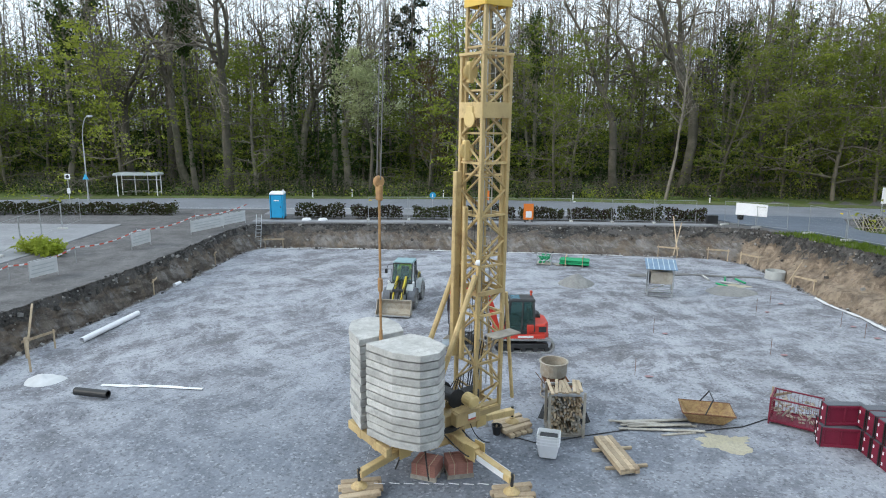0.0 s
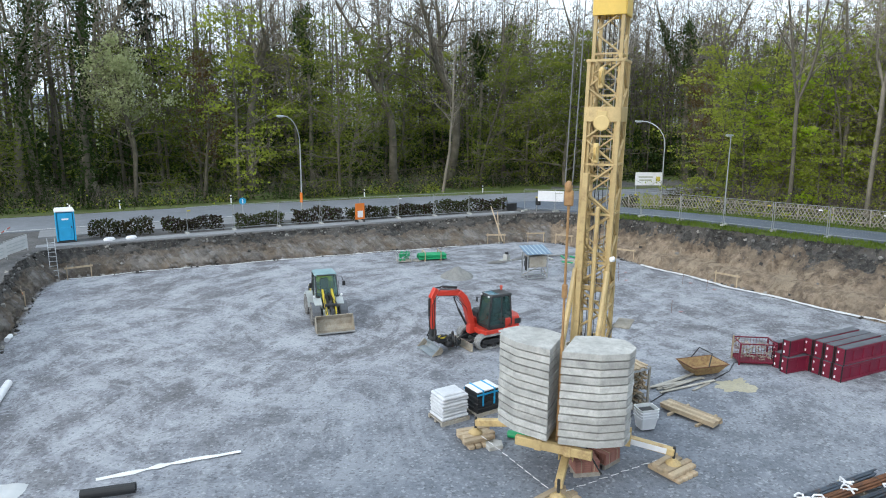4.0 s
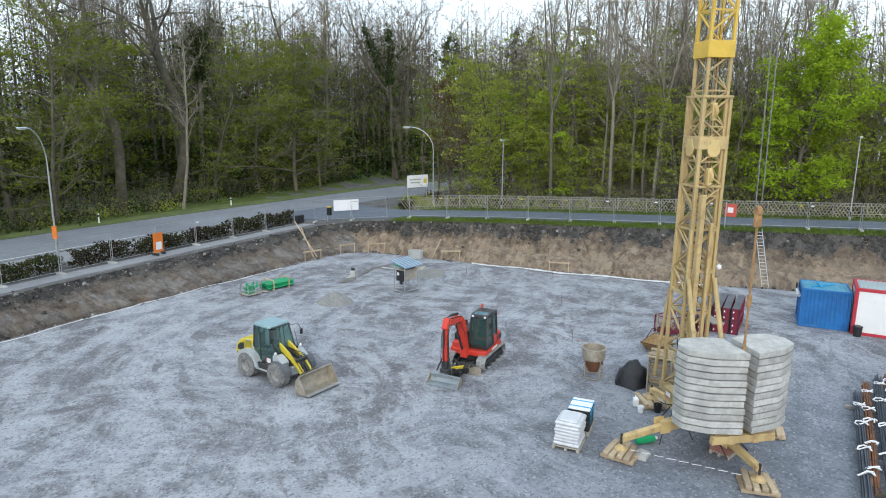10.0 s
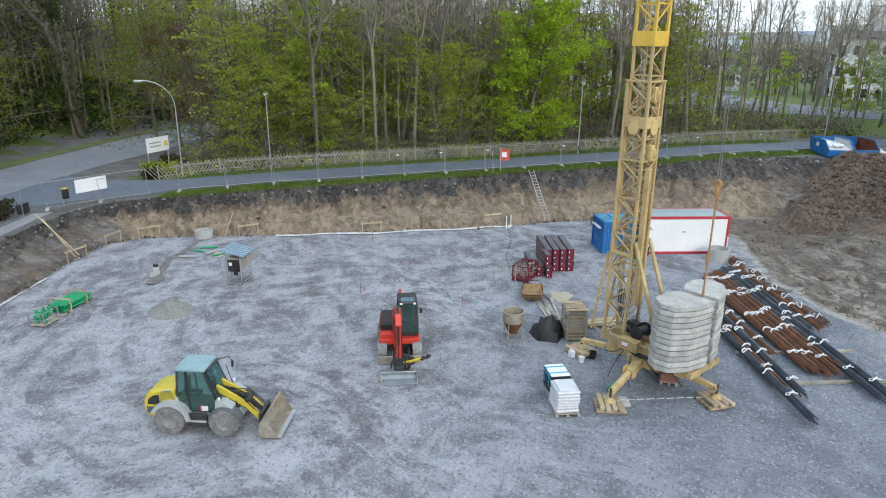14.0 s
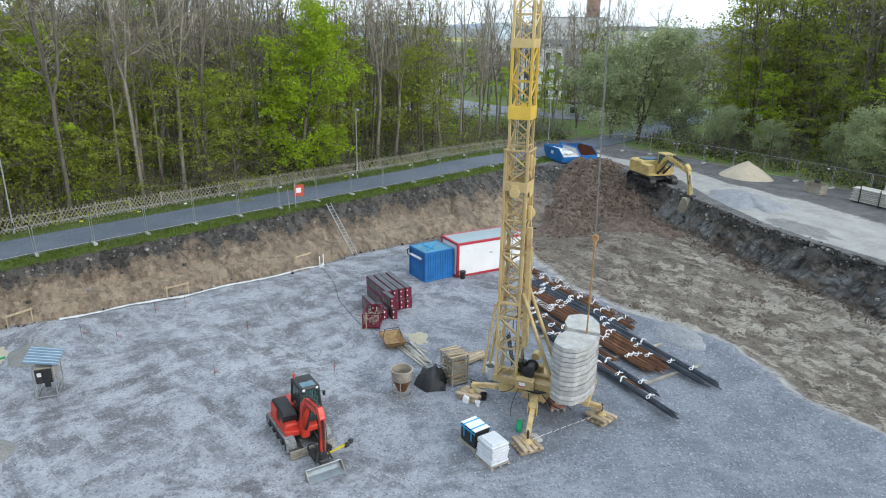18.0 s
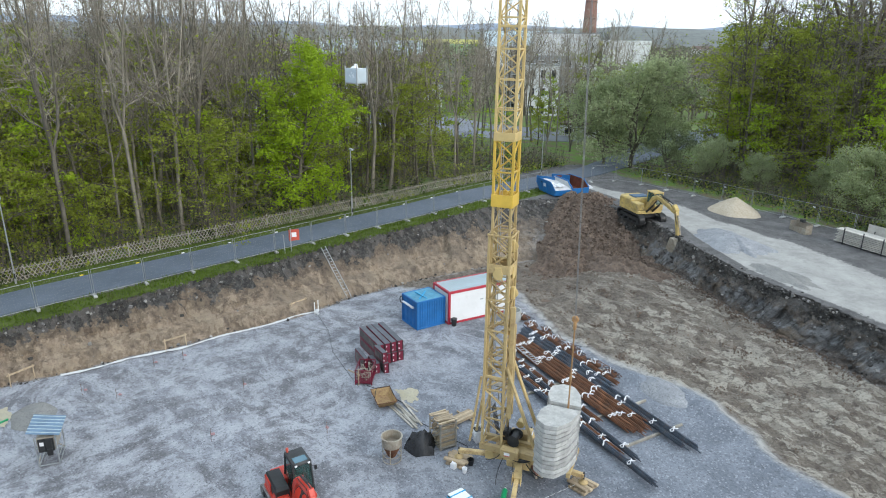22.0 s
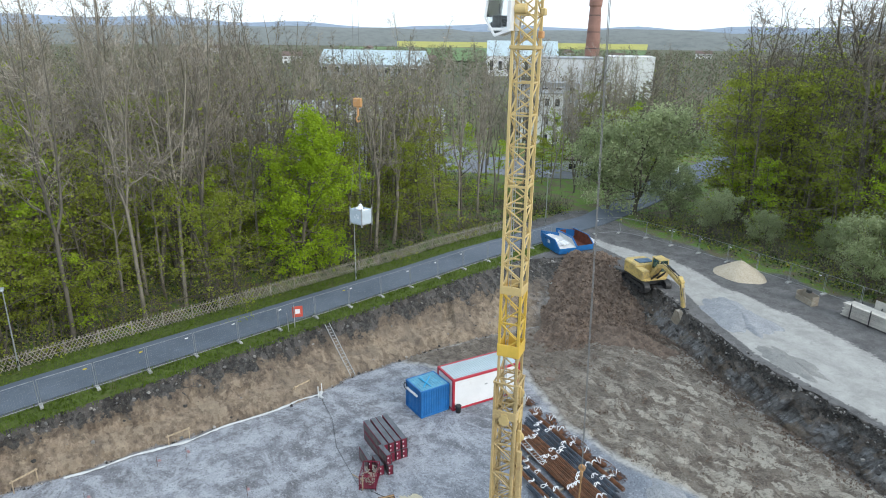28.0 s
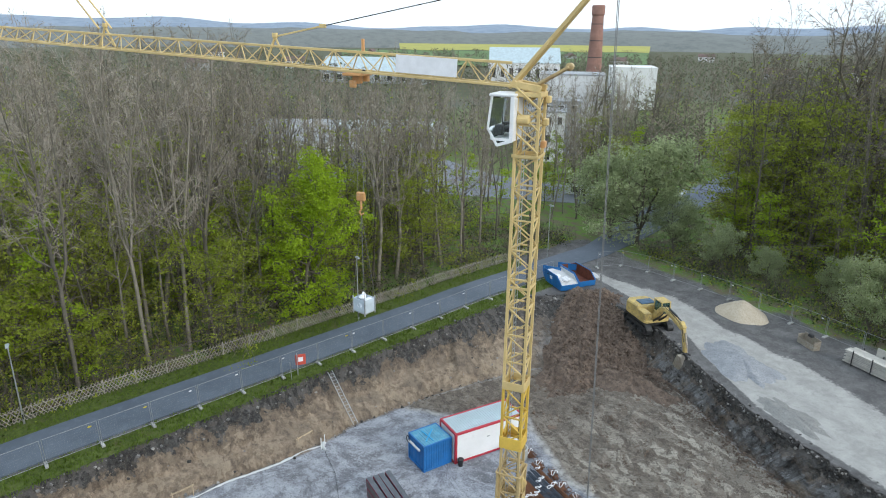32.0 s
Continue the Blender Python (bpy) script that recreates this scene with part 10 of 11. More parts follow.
def rustic_fence():
    sl = mesh_of("slat", Geo().box((0, 0, 0.6), (0.046, 0.022, 1.52), 0.004), M_FENCEWOOD)
    rail = mesh_of("rail", Geo().tube((0, 0, 0), (2.45, 0, 0), 0.025, n=6), M_FENCEWOOD)
    post = mesh_of("post", Geo().lathe([(0.05, -0.1), (0.05, 1.2), (0.02, 1.26)], 8), M_FENCEWOOD)
    r = rand(18)
    t = 0.0
    line = [(31.6, 48.4)] + [(fence_x(y) + 7.3, y) for y in (44, 30, 10, -16)]
    P = np.array(line)
    c = np.concatenate([[0], np.cumsum(np.hypot(*np.diff(P, axis=0).T))])
    while t + 2.4 < c[-1]:
        x0, y0 = np.interp(t, c, P[:, 0]), np.interp(t, c, P[:, 1])
        x1, y1 = np.interp(t + 2.45, c, P[:, 0]), np.interp(t + 2.45, c, P[:, 1])
        ob = thing("rustic_fence", "weathered crossed-slat wooden fence section beside the wood", "wooden fence", group="rustic fence sections")
        ob.matrix_basis = pose(x0, y0, land(x0, y0) + r.uniform(-0.03, 0.03), r.uniform(-3, 3), -math.degrees(math.atan2(land(x1, y1) - land(x0, y0), 2.45)), math.degrees(math.atan2(y1 - y0, x1 - x0)))
        part("post", post, None, ob)
        for z in (0.34, 0.98):
            part("rail", rail, None, ob).location = (0, 0, z)
        for k in range(9):
            for s in (-1, 1):
                if r.random() < 0.03:
                    continue
                part("slat", sl, None, ob).matrix_basis = pose(0.1 + k * 0.273 + s * 0.3, 0.045 * s, 0.06, 0, 33 * s + r.uniform(-2, 2), 0)
        t += 2.46


rustic_fence()


def curved_lamp(x, y, z, h, arm, turn, label):
    c = thing("street_lamp", label, "street lamp", (x, y, z), turn, "street lamps")
    part("pole", Geo().tube((0, 0, -0.1), (0, 0, 1.1), 0.09, 0.085, 10).tube((0, 0, 1.1), (0.0, 0, h * 0.72), 0.07, 0.05, 10), M_GALV, c)
    pts = [(0, 0, h * 0.72)]
    for k in range(1, 8):
        a = math.pi / 2 * k / 7
        pts.append((arm * (1 - math.cos(a)) * 0.9, 0, h * 0.72 + h * 0.28 * math.sin(a)))
    part("arm", Geo().path(pts, 0.042, 8), M_GALV, c)
    e = pts[-1]
    hd = part("lamp_head", Geo().box((e[0] + 0.3, 0, e[2] - 0.02), (0.72, 0.3, 0.14), 0.05), M_GREY, c, "pale grey lamp head")
    part("diffuser", Geo().box((e[0] + 0.34, 0, e[2] - 0.1), (0.5, 0.22, 0.05), 0.02), M_PAPER, hd)
    return c


def straight_lamp(x, y, h, label):
    z = land(x, y)
    c = thing("street_lamp", label, "street lamp", (x, y, z), 180, "street lamps")
    part("pole", Geo().tube((0, 0, -0.1), (0, 0, 0.9), 0.075, n=10).tube((0, 0, 0.9), (0, 0, h), 0.055, 0.04, 10), M_GALV, c)
    hd = part("lamp_head", Geo().prism([(-0.12, -0.14), (0.55, -0.1), (0.55, 0.1), (-0.12, 0.14)], h - 0.02, h + 0.1, 0.04), M_GREY, c)
    part("diffuser", Geo().box((0.25, 0, h - 0.04), (0.4, 0.16, 0.05), 0.02), M_PAPER, hd)
    part("hatch", Geo().box((0.07, 0, 0.6), (0.03, 0.09, 0.4), 0.005), M_DARKSTEEL, c)


lw = curved_lamp(-33.7, 61.6, 1.8, 8.6, 1.9, -40, "tall grey street lamp with a curved arm")
part("road_sign", Geo().prism([(0, -0.35), (0, -0.35)] + [(0.0, 0.35)] if False else [(-0.33, -0.28), (0.33, -0.28), (0, 0.3)], -0.01, 0.01, 0, pose(0.05, -0.1, 3.0, 90, 0, 30)), M_CYAN, lw, "blue triangular road sign")
l2 = curved_lamp(4.3, 61.3, 1.8, 8.7, 1.8, 200, "tall grey street lamp with a curved arm")
part("small_sign", Geo().box((0.05, 0.0, 1.5), (0.06, 0.35, 0.9), 0.01), M_ORANGE, l2, "small orange and yellow plate on the pole")
curved_lamp(34.6, 47.4, land(34.6, 47.4), 7.9, 2.6, 112, "grey street lamp with a curved arm beside the junction")
straight_lamp(33.4, 39.5, 6.4, "slim grey street lamp beside the wooden fence")
straight_lamp(36.8, 11.2, 6.6, "slim grey street lamp beside the wooden fence")
straight_lamp(42.2, -17.2, 6.6, "slim grey street lamp beside the road")


def board_sign(name, x, y, z, w, h, turn, label, posts=True, face=None, lines=()):
    c = thing(name, label, "sign", (x, y, land(x, y)), turn)
    part("board", Geo().box((0, 0, z + h / 2), (w, 0.05, h), 0.006), face or M_PAPER, c)
    if posts:
        for s in (-w / 2 + 0.12, w / 2 - 0.12):
            part("post", Geo().box((s, 0.06, (z + h) / 2), (0.08, 0.07, z + h), 0.006), M_GALV, c)
    for bx, bz, bw, bh, mat in lines:
        for s in (-1, 1):
            part("printed_bar", Geo().box((bx * s, s * 0.028, z + bz), (bw, 0.006, bh)), mat, c)
    return c


M_PRINT = surface("grey_print", (0.4, 0.42, 0.36), 0.6, 0, 0.1, 3, 14, 0)
M_PRINTY = surface("yellow_print", (0.62, 0.5, 0.08), 0.6, 0, 0.1, 3, 14, 0)
board_sign("billboard", 34.8, 49.3, 2.0, 2.6, 1.25, -25, "white billboard on posts with a yellow emblem and grey bars", lines=((-0.95, 0.62, 0.4, 0.45, M_PRINTY), (0.3, 0.8, 1.4, 0.14, M_PRINT), (0.3, 0.5, 1.2, 0.14, M_PRINT)))
board_sign("white_board", 24.15, 50.7, 1.0, 2.3, 0.95, -38, "white banner board on the site fence", False, lines=((-0.7, 0.75, 0.7, 0.06, M_PRINT),))
part("post", Geo().box((0, 0, 0), (0.07, 0.07, 2.0), 0.006), M_GALV, board_sign("notice_board", 29.6, 19.6, 0.9, 0.85, 0.95, 80, "red notice board with a white square on the fence", False, M_SIGNRED, ((0.0, 0.5, 0.4, 0.4, M_PAPER),))).location = (0.3, 0.09, 1.0)
solid("bent_post", Geo().path([(0, 0, 0), (0.1, 0, 0.9), (-0.1, 0.1, 1.7)], 0.03), M_GALV, "bent galvanised post beside the red notice board", "post", (29.1, 20.6, land(29.1, 20.6)))
c = thing("orange_sign", "orange portable sign board on a stand", "sign", (7.2, 54.6, land(7.2, 54.6)), 5)
part("panel", Geo().box((0, 0, 0.95), (0.85, 0.05, 1.35), 0.01), M_ORANGE, c)
part("notice", Geo().box((0.02, -0.03, 0.72), (0.5, 0.012, 0.55)), M_PAPER, c)
for s in (-0.3, 0.3):
    part("stand", Geo().box((s, 0, 0.12), (0.05, 0.6, 0.24), 0.006), M_DARKSTEEL, c)
c = thing("litter_bin", "dark litter bin with a yellow lid on a post", "bin", (24.2, 52.6, land(24.2, 52.6)))
part("bin_body", Geo().box((0, 0, 0.95), (0.4, 0.35, 0.7), 0.04), M_BLACK, c)
part("lid", Geo().box((0, 0, 1.34), (0.42, 0.37, 0.08), 0.02), M_YELLOW, c)
part("post", Geo().box((0, 0.2, 0.6), (0.06, 0.06, 1.2)), M_GALV, c)
solid("electric_box", Geo().prism([(-0.45, -0.2), (0.45, -0.2), (0.45, 0.2), (-0.45, 0.2)], 0, 0.7, 0.03), M_DARKSTEEL, "dark grey electrical cabinet beside the hedge", "cabinet", (22.9, 55.0, land(22.9, 55.0)))


def toilet():
    c = thing("portable_toilet", "bright blue portable toilet with a white roof", "portable toilet", (-14.2, 55.6, 1.85), 3)
    for x in (-0.54, 0.54):
        for y in (-0.54, 0.54):
            part("corner_post", Geo().box((x, y, 1.1), (0.09, 0.09, 2.1), 0.02), M_CYAN, c)
    for x in (-0.54, 0.54):
        part("wall", Geo().box((x, 0, 1.12), (0.05, 1.0, 1.95), 0.01), M_CYAN, c)
    part("wall", Geo().box((0, 0.54, 1.12), (1.0, 0.05, 1.95), 0.01), M_CYAN, c)
    d = part("door", Geo().box((0, -0.55, 1.1), (0.9, 0.05, 1.9), 0.01), M_CYAN, c)
    part("panel_rib", Geo().box((0, -0.585, 0.7), (0.6, 0.02, 0.7), 0.01), M_CYAN, d)
    part("label", Geo().box((0, -0.59, 1.62), (0.42, 0.012, 0.1)), M_PAPER, d)
    part("door_handle", Geo().box((0.34, -0.6, 1.05), (0.05, 0.04, 0.14), 0.01), M_DARKSTEEL, d)
    part("roof", Geo().prism([(-0.6, -0.6), (0.6, -0.6), (0.6, 0.6), (-0.6, 0.6)], 2.12, 2.32, 0.12), M_PAPER, c, "white domed roof")
    part("skid", Geo().box((0, 0, 0.05), (1.2, 1.2, 0.1), 0.02), M_DARKSTEEL, c)
    part("vent_pipe", Geo().tube((0.4, 0.45, 2.2), (0.4, 0.45, 2.45), 0.05, n=10), M_PAPER, c)


toilet()
for x in (-11.6, -10.2):
    solid("sandbag", Geo().prism([(0.4 * math.cos(a), 0.25 * math.sin(a)) for a in np.linspace(0, 5.9, 12)], 0, 0.26, 0.1), M_PAPER, "pale filled sandbag beside the fence", "sandbag", (x, 54.7, land(x, 54.7)), 20)


def hedge(x0, y0, x1, y1, h, w, mats, seed):
    d = Vector((x1 - x0, y1 - y0))
    L = d.length
    r = np.random.default_rng(seed)
    c = thing("hedge", "clipped hedge with green and dark red leaves" if mats[0] is not mats[1] else "clipped dark green hedge", "hedge", (x0, y0, land(x0, y0)), math.degrees(math.atan2(d.y, d.x)), "roadside hedges")
    for k, mt in enumerate(mats):
        cl = Cloud()
        m = int(L * 170)
        p = np.stack([r.uniform(0, L, m), r.uniform(-w / 2, w / 2, m), r.uniform(0.05, 1.0, m) ** 0.7 * h], 1)
        p[:, 2] *= 1 + 0.12 * np.sin(p[:, 0] * 2.1 + seed)
        cl.leaves(p + r.normal(size=p.shape) * 0.06, 0.11, r)
        part("foliage", cl.mesh("foliage", mt), None, c)
    st = Cloud()
    for k in range(int(L * 3)):
        x = r.uniform(0, L)
        st.cone((x, r.uniform(-0.2, 0.2), 0), (x + r.normal() * 0.15, r.normal() * 0.2, h * 0.8), 0.02, 0.006, 4)
    tagged(part("stem_wood", st.mesh("stem_wood", M_TWIG), None, c), kind="stuff")


for k, (a, b) in enumerate(((-12.8, -8.6), (-8.0, -3.6), (-2.6, 1.2), (2.0, 6.2), (6.6, 10.4), (10.8, 14.8), (15.1, 18.9), (19.2, 22.6))):
    hedge(a, 56.3 - max(0, a) * 0.03, b, 56.3 - max(0, b) * 0.03, 1.05 if k % 3 else 1.2, 0.85, (M_HEDGE, M_HEDGERED if k % 2 else M_HEDGE), k)
for k in range(4):
    hedge(-42 + k * 4.6, 57.2 + k * 0.15, -37.6 + k * 4.6, 57.3 + k * 0.15, 1.0, 1.2, (M_HEDGE, M_HEDGE), 20 + k)


def bush(x, y, h, w, mat, seed, label, z=None):
    r = np.random.default_rng(seed)
    c = thing("bush", label, "bush", (x, y, land(x, y) if z is None else z))
    st, cl = Cloud(), Cloud()
    tips = []
    for k in range(22):
        a = r.uniform(0, 6.28)
        e = np.array([math.cos(a) * w * r.uniform(0.2, 0.5), math.sin(a) * w * r.uniform(0.2, 0.5), h * r.uniform(0.5, 1)])
        st.cone((0, 0, 0), e * 0.6, 0.03, 0.015, 4)
        st.cone(e * 0.6, e, 0.015, 0, 3)
        tips += [e, e * 0.8, e * 0.6]
    cl.leaves(scatter(r, np.array(tips), 900, 0.2), 0.12, r)
    tagged(part("stem_wood", st.mesh("stem_wood", M_TWIG), None, c), kind="stuff")
    part("foliage", cl.mesh("foliage", mat), None, c)


bush(-26.4, 41.0, 0.7, 1.8, M_SPRING, 3, "young green bush on the grass verge")
bush(-24.6, 40.0, 0.8, 1.6, M_SPRING, 4, "low green shrub on the grass verge")
bush(-29.5, 39.5, 1.0, 2.0, M_SPRING, 5, "low green shrub on the grass verge")
for k, (x, y) in enumerate(((32.8, 49.4), (34.8, 48.5), (37.5, 48.8), (36.0, 50.4), (39.5, 50.0))):
    bush(x, y, 0.8, 1.6, M_SPRING if k % 2 else M_HEDGE, 40 + k, "low green shrub on the verge island")


def bus_shelter():
    c = thing("bus_shelter", "open steel bus shelter with a flat roof", "bus shelter", (-35.6, 71.6, land(-35, 71)), 4)
    for x in (0, 1.4, 2.8, 4.2):
        part("rear_post", Geo().box((x, 0.7, 1.15), (0.09, 0.09, 2.3), 0.01), M_PAPER, c)
    for x in (0, 4.2):
        part("front_post", Geo().box((x, -0.6, 1.15), (0.09, 0.09, 2.3), 0.01), M_PAPER, c)
    part("roof", Geo().prism([(-0.3, -0.9), (4.5, -0.9), (4.5, 0.9), (-0.3, 0.9)], 2.3, 2.55, 0.12), M_GREY, c)
    part("bench", Geo().box((2.1, 0.45, 0.5), (2.4, 0.4, 0.06), 0.01), M_WOODGREY, c)
    for z in (0.35, 1.7):
        part("rear_rail", Geo().box((2.1, 0.7, z), (4.1, 0.05, 0.06), 0.008), M_PAPER, c)


bus_shelter()
c = thing("bus_stop_sign", "bus stop sign on a thin post", "bus stop", (-35.6, 61.8, 1.8), 10)
part("post", Geo().tube((0, 0, 0), (0, 0, 3.2), 0.035, n=8), M_GALV, c)
part("flag", Geo().box((0, -0.04, 2.95), (0.5, 0.03, 0.5), 0.02), M_PAPER, c)
part("flag_mark", Geo().lathe([(0.16, 0), (0.16, 0.01)], 14, pose(0, -0.06, 2.95, 90, 0, 0)), M_DARKSTEEL, c)
part("timetable", Geo().box((0, -0.04, 1.6), (0.3, 0.03, 0.5), 0.01), M_PAPER, c)
for x, y in ((-14.2, 70.6), (-10.0, 71.2), (0.0, 71.0), (14.0, 70.2), (28, 68.2)):
    g = thing("guide_post", "white roadside guide post with a black band", "guide post", (x, y, land(x, y)), group="guide posts")
    part("post", Geo().box((0, 0, 0.45), (0.12, 0.1, 0.95), 0.02), M_PAPER, g)
    part("band", Geo().box((0, 0, 0.72), (0.125, 0.105, 0.2), 0.02), M_BLACK, g)
c = thing("keep_left_sign", "round blue arrow sign on a post", "road sign", (-1.0, 61.0, 1.9), 0)
part("post", Geo().tube((0, 0, 0), (0, 0, 1.2), 0.035, n=8), M_GALV, c)
part("disc", Geo().lathe([(0.3, 0), (0.3, 0.02)], 20, pose(0, -0.04, 1.4, 90, 0, 0)), M_CYAN, c)
part("arrow", Geo().box((0, -0.07, 1.4), (0.08, 0.01, 0.35), 0, None), M_PAPER, c)
# white banners and tape along the west edge
for x, y, w, t in ((-21.5, 34.2, 1.75, 73), (-20.25, 43.0, 1.95, 78), (-18.0, 49.2, 3.4, 66), (-16.9, 52.2, 2.6, 66)):
    c = thing("barrier_banner", "white plastic banner on a low steel barrier frame", "barrier", (x, y, land(x, y)), t, "barrier banners")
    part("banner", Geo().box((0, 0, 0.62), (w, 0.03, 0.85), 0.005), M_TARP, c)
    for k in range(3):
        part("printed_bar", Geo().box((-0.05 * k, -0.019, 0.8 - k * 0.2), (w * 0.8, 0.004, 0.05)), M_GREY, c)
    for s in (-w / 2, w / 2):
        part("post", Geo().tube((s, 0.03, 0), (s, 0.03, 1.1), 0.02, n=6), M_GALV, c)
    part("rail", Geo().tube((-w / 2, 0.03, 1.08), (w / 2, 0.03, 1.08), 0.016, n=6), M_GALV, c)
tape = [(-23.2, 27.5), (-22.6, 33), (-21.9, 38), (-21.0, 44), (-19.6, 51), (-17.6, 58)]
for (x0, y0), (x1, y1) in zip(tape, tape[1:]):
    st = thing("tape_post", "thin steel barrier post with striped tape", "barrier post", (x0, y0, land(x0, y0)), 0, "tape posts")
    part("post", Geo().tube((0, 0, 0), (0, 0, 1.1), 0.018, n=6), M_GALV, st)
    n = 14
    for k in range(n):
        a, b = k / n, (k + 1) / n
        sag = [0.95 - 0.25 * math.sin(math.pi * v) for v in (a, b)]
        part("tape_stripe", Geo().bar(((x1 - x0) * a, (y1 - y0) * a, sag[0]), ((x1 - x0) * b, (y1 - y0) * b, sag[1]), 0.006, 0.08), M_SIGNRED if k % 2 else M_PAPER, st)


# ---- the access track ----
def skip(x, y, turn, inside, label, load):
    """A chain skip: high at the back, cut down to a low lip in front."""
    c = thing("skip", label, "skip", (x, y, land(x, y)), turn, "waste skips")
    W, T = 2.15, 0.06
    out = [(-2.0, 0.1), (1.35, 0.1), (2.05, 0.7), (2.05, 1.45), (-1.0, 1.45), (-2.05, 0.7)]
    n = len(out)
    for s in (-W / 2, W / 2):
        part("side_wall", Geo().add([(px, s + d, pz) for d in (-T / 2, T / 2) for px, pz in out], [tuple(range(n)), tuple(range(n, 2 * n))[::-1]] + [(i, n + i, n + (i + 1) % n, (i + 1) % n) for i in range(n)]), M_BLUE, c)
        part("top_rail", Geo().path([(2.05, s, 1.46), (-1.0, s, 1.46), (-2.05, s, 0.72)], 0.055, 6), M_BLUE, c)
        for k in (-1.1, -0.4, 0.3, 1.0):
            part("stiffener", Geo().box((k, s * 1.04, 0.75), (0.08, 0.06, 1.1), 0.01), M_BLUE, c)
        part("lift_pin", Geo().tube((0.9, s, 1.15), (0.9, s * 1.16, 1.15), 0.05, n=8), M_DARKSTEEL, c)
        part("inner_side", Geo().add([(px * 0.97, s * 0.965 + d, 0.05 + pz * 0.95) for d in (-0.006, 0.006) for px, pz in out], [tuple(range(n)), tuple(range(n, 2 * n))[::-1]] + [(i, n + i, n + (i + 1) % n, (i + 1) % n) for i in range(n)]), inside, c)
    part("floor_plate", Geo().bar((-2.0, 0, 0.1), (1.35, 0, 0.1), W, T, (0, 0, 1)), M_BLUE, c)
    part("back_wall", Geo().bar((1.35, 0, 0.1), (2.05, 0, 0.7), W, T, (0, 0, 1)).bar((2.05, 0, 0.7), (2.05, 0, 1.45), W, T, (0, 0, 1)), M_BLUE, c)
    part("front_wall", Geo().bar((-2.0, 0, 0.1), (-2.05, 0, 0.7), W, T, (0, 0, 1)), M_BLUE, c)
    top = [(-1.98, 0.62), (-1.0, 0.85), (0, 0.9), (0.95, 1.0), (1.98, 1.2)] if load else [(-1.95, 0.2), (-0.5, 0.18), (1.3, 0.2), (1.98, 0.75), (2.0, 1.38)]
    fill = Geo()
    for (p0, z0), (p1, z1) in zip(top, top[1:]):
        fill.bar((p0, 0, z0), (p1, 0, z1), W - 0.1, 0.06, (0, 0, 1))
    part("lining", fill, inside, c)
    part("name_plate", Geo().box((0.2, W / 2 * 1.07, 0.95), (0.5, 0.02, 0.35), 0.004), M_PAPER, c)
    r = rand(int(x))
    for k in range(load):
        q = r.uniform(0.25, 0.6)
        part("rubbish", Geo().box((r.uniform(-1.6, 1.6), r.uniform(-0.75, 0.75), 0.95 + q * 0.15), (q, q * 0.8, q * 0.5), 0.08), M_PAPER, c)


skip(33.75, -12.1, -11, M_TARP, "blue steel skip filled with white rubble and sheeting", 12)
skip(33.75, -14.5, -8, M_SKIPRUST, "empty blue steel skip with a rusty red inside", 0)
heap("rubbish_mound", "small heap of white plastic sacks beside the skip", "rubbish", (33.9, -17.2, 3.8), 0.8, 0.7, 0.5, M_TARP, 51, 0.3, 14, 6)
c = thing("bucket_attachment", "spare steel excavator bucket standing on the track edge", "excavator bucket", (10.7, -21.6, 3.8), 160)
part("shell", Geo().bar((-1.0, 0.35, 0.5), (1.0, 0.35, 0.5), 0.06, 1.0).bar((-1.0, 0, 0.06), (1.0, 0, 0.06), 0.7, 0.06).bar((-1.0, -0.32, 0.3), (1.0, -0.32, 0.3), 0.05, 0.5), M_BUCKET, c)
for s in (-1.0, 1.0):
    part("side_plate", Geo().box((s, 0.02, 0.45), (0.05, 0.7, 0.85), 0.02), M_BUCKET, c)
part("hanger", Geo().box((0, 0.12, 1.08), (0.45, 0.35, 0.3), 0.05), M_DARKSTEEL, c)
c = thing("panel_stack", "stack of pale scaffold boards in a dark steel rack", "panel stack", (4.9, -21.6, 3.8), 172)
r = rand(14)
for k in range(8):
    for y in (-0.42, 0.0, 0.42):
        part("board", Geo().box((r.uniform(-0.12, 0.12), y, 0.18 + k * 0.145), (4.9 + r.uniform(-0.15, 0.1), 0.4, 0.085), 0.01), M_BOARD, c)
for x in (-1.7, 0, 1.7):
    for y in (-0.68, 0.68):
        part("rack_post", Geo().box((x, y, 0.72), (0.07, 0.07, 1.44), 0.01), M_DARKSTEEL, c)
    part("bearer", Geo().box((x, 0, 0.06), (0.08, 1.3, 0.12), 0.01), M_DARKSTEEL, c)
part("leaning_sheet", Geo().box((0.75, 0.78, 1.0), (2.9, 0.03, 1.9), 0.004), M_BOARD, c, "wide pale sheet")


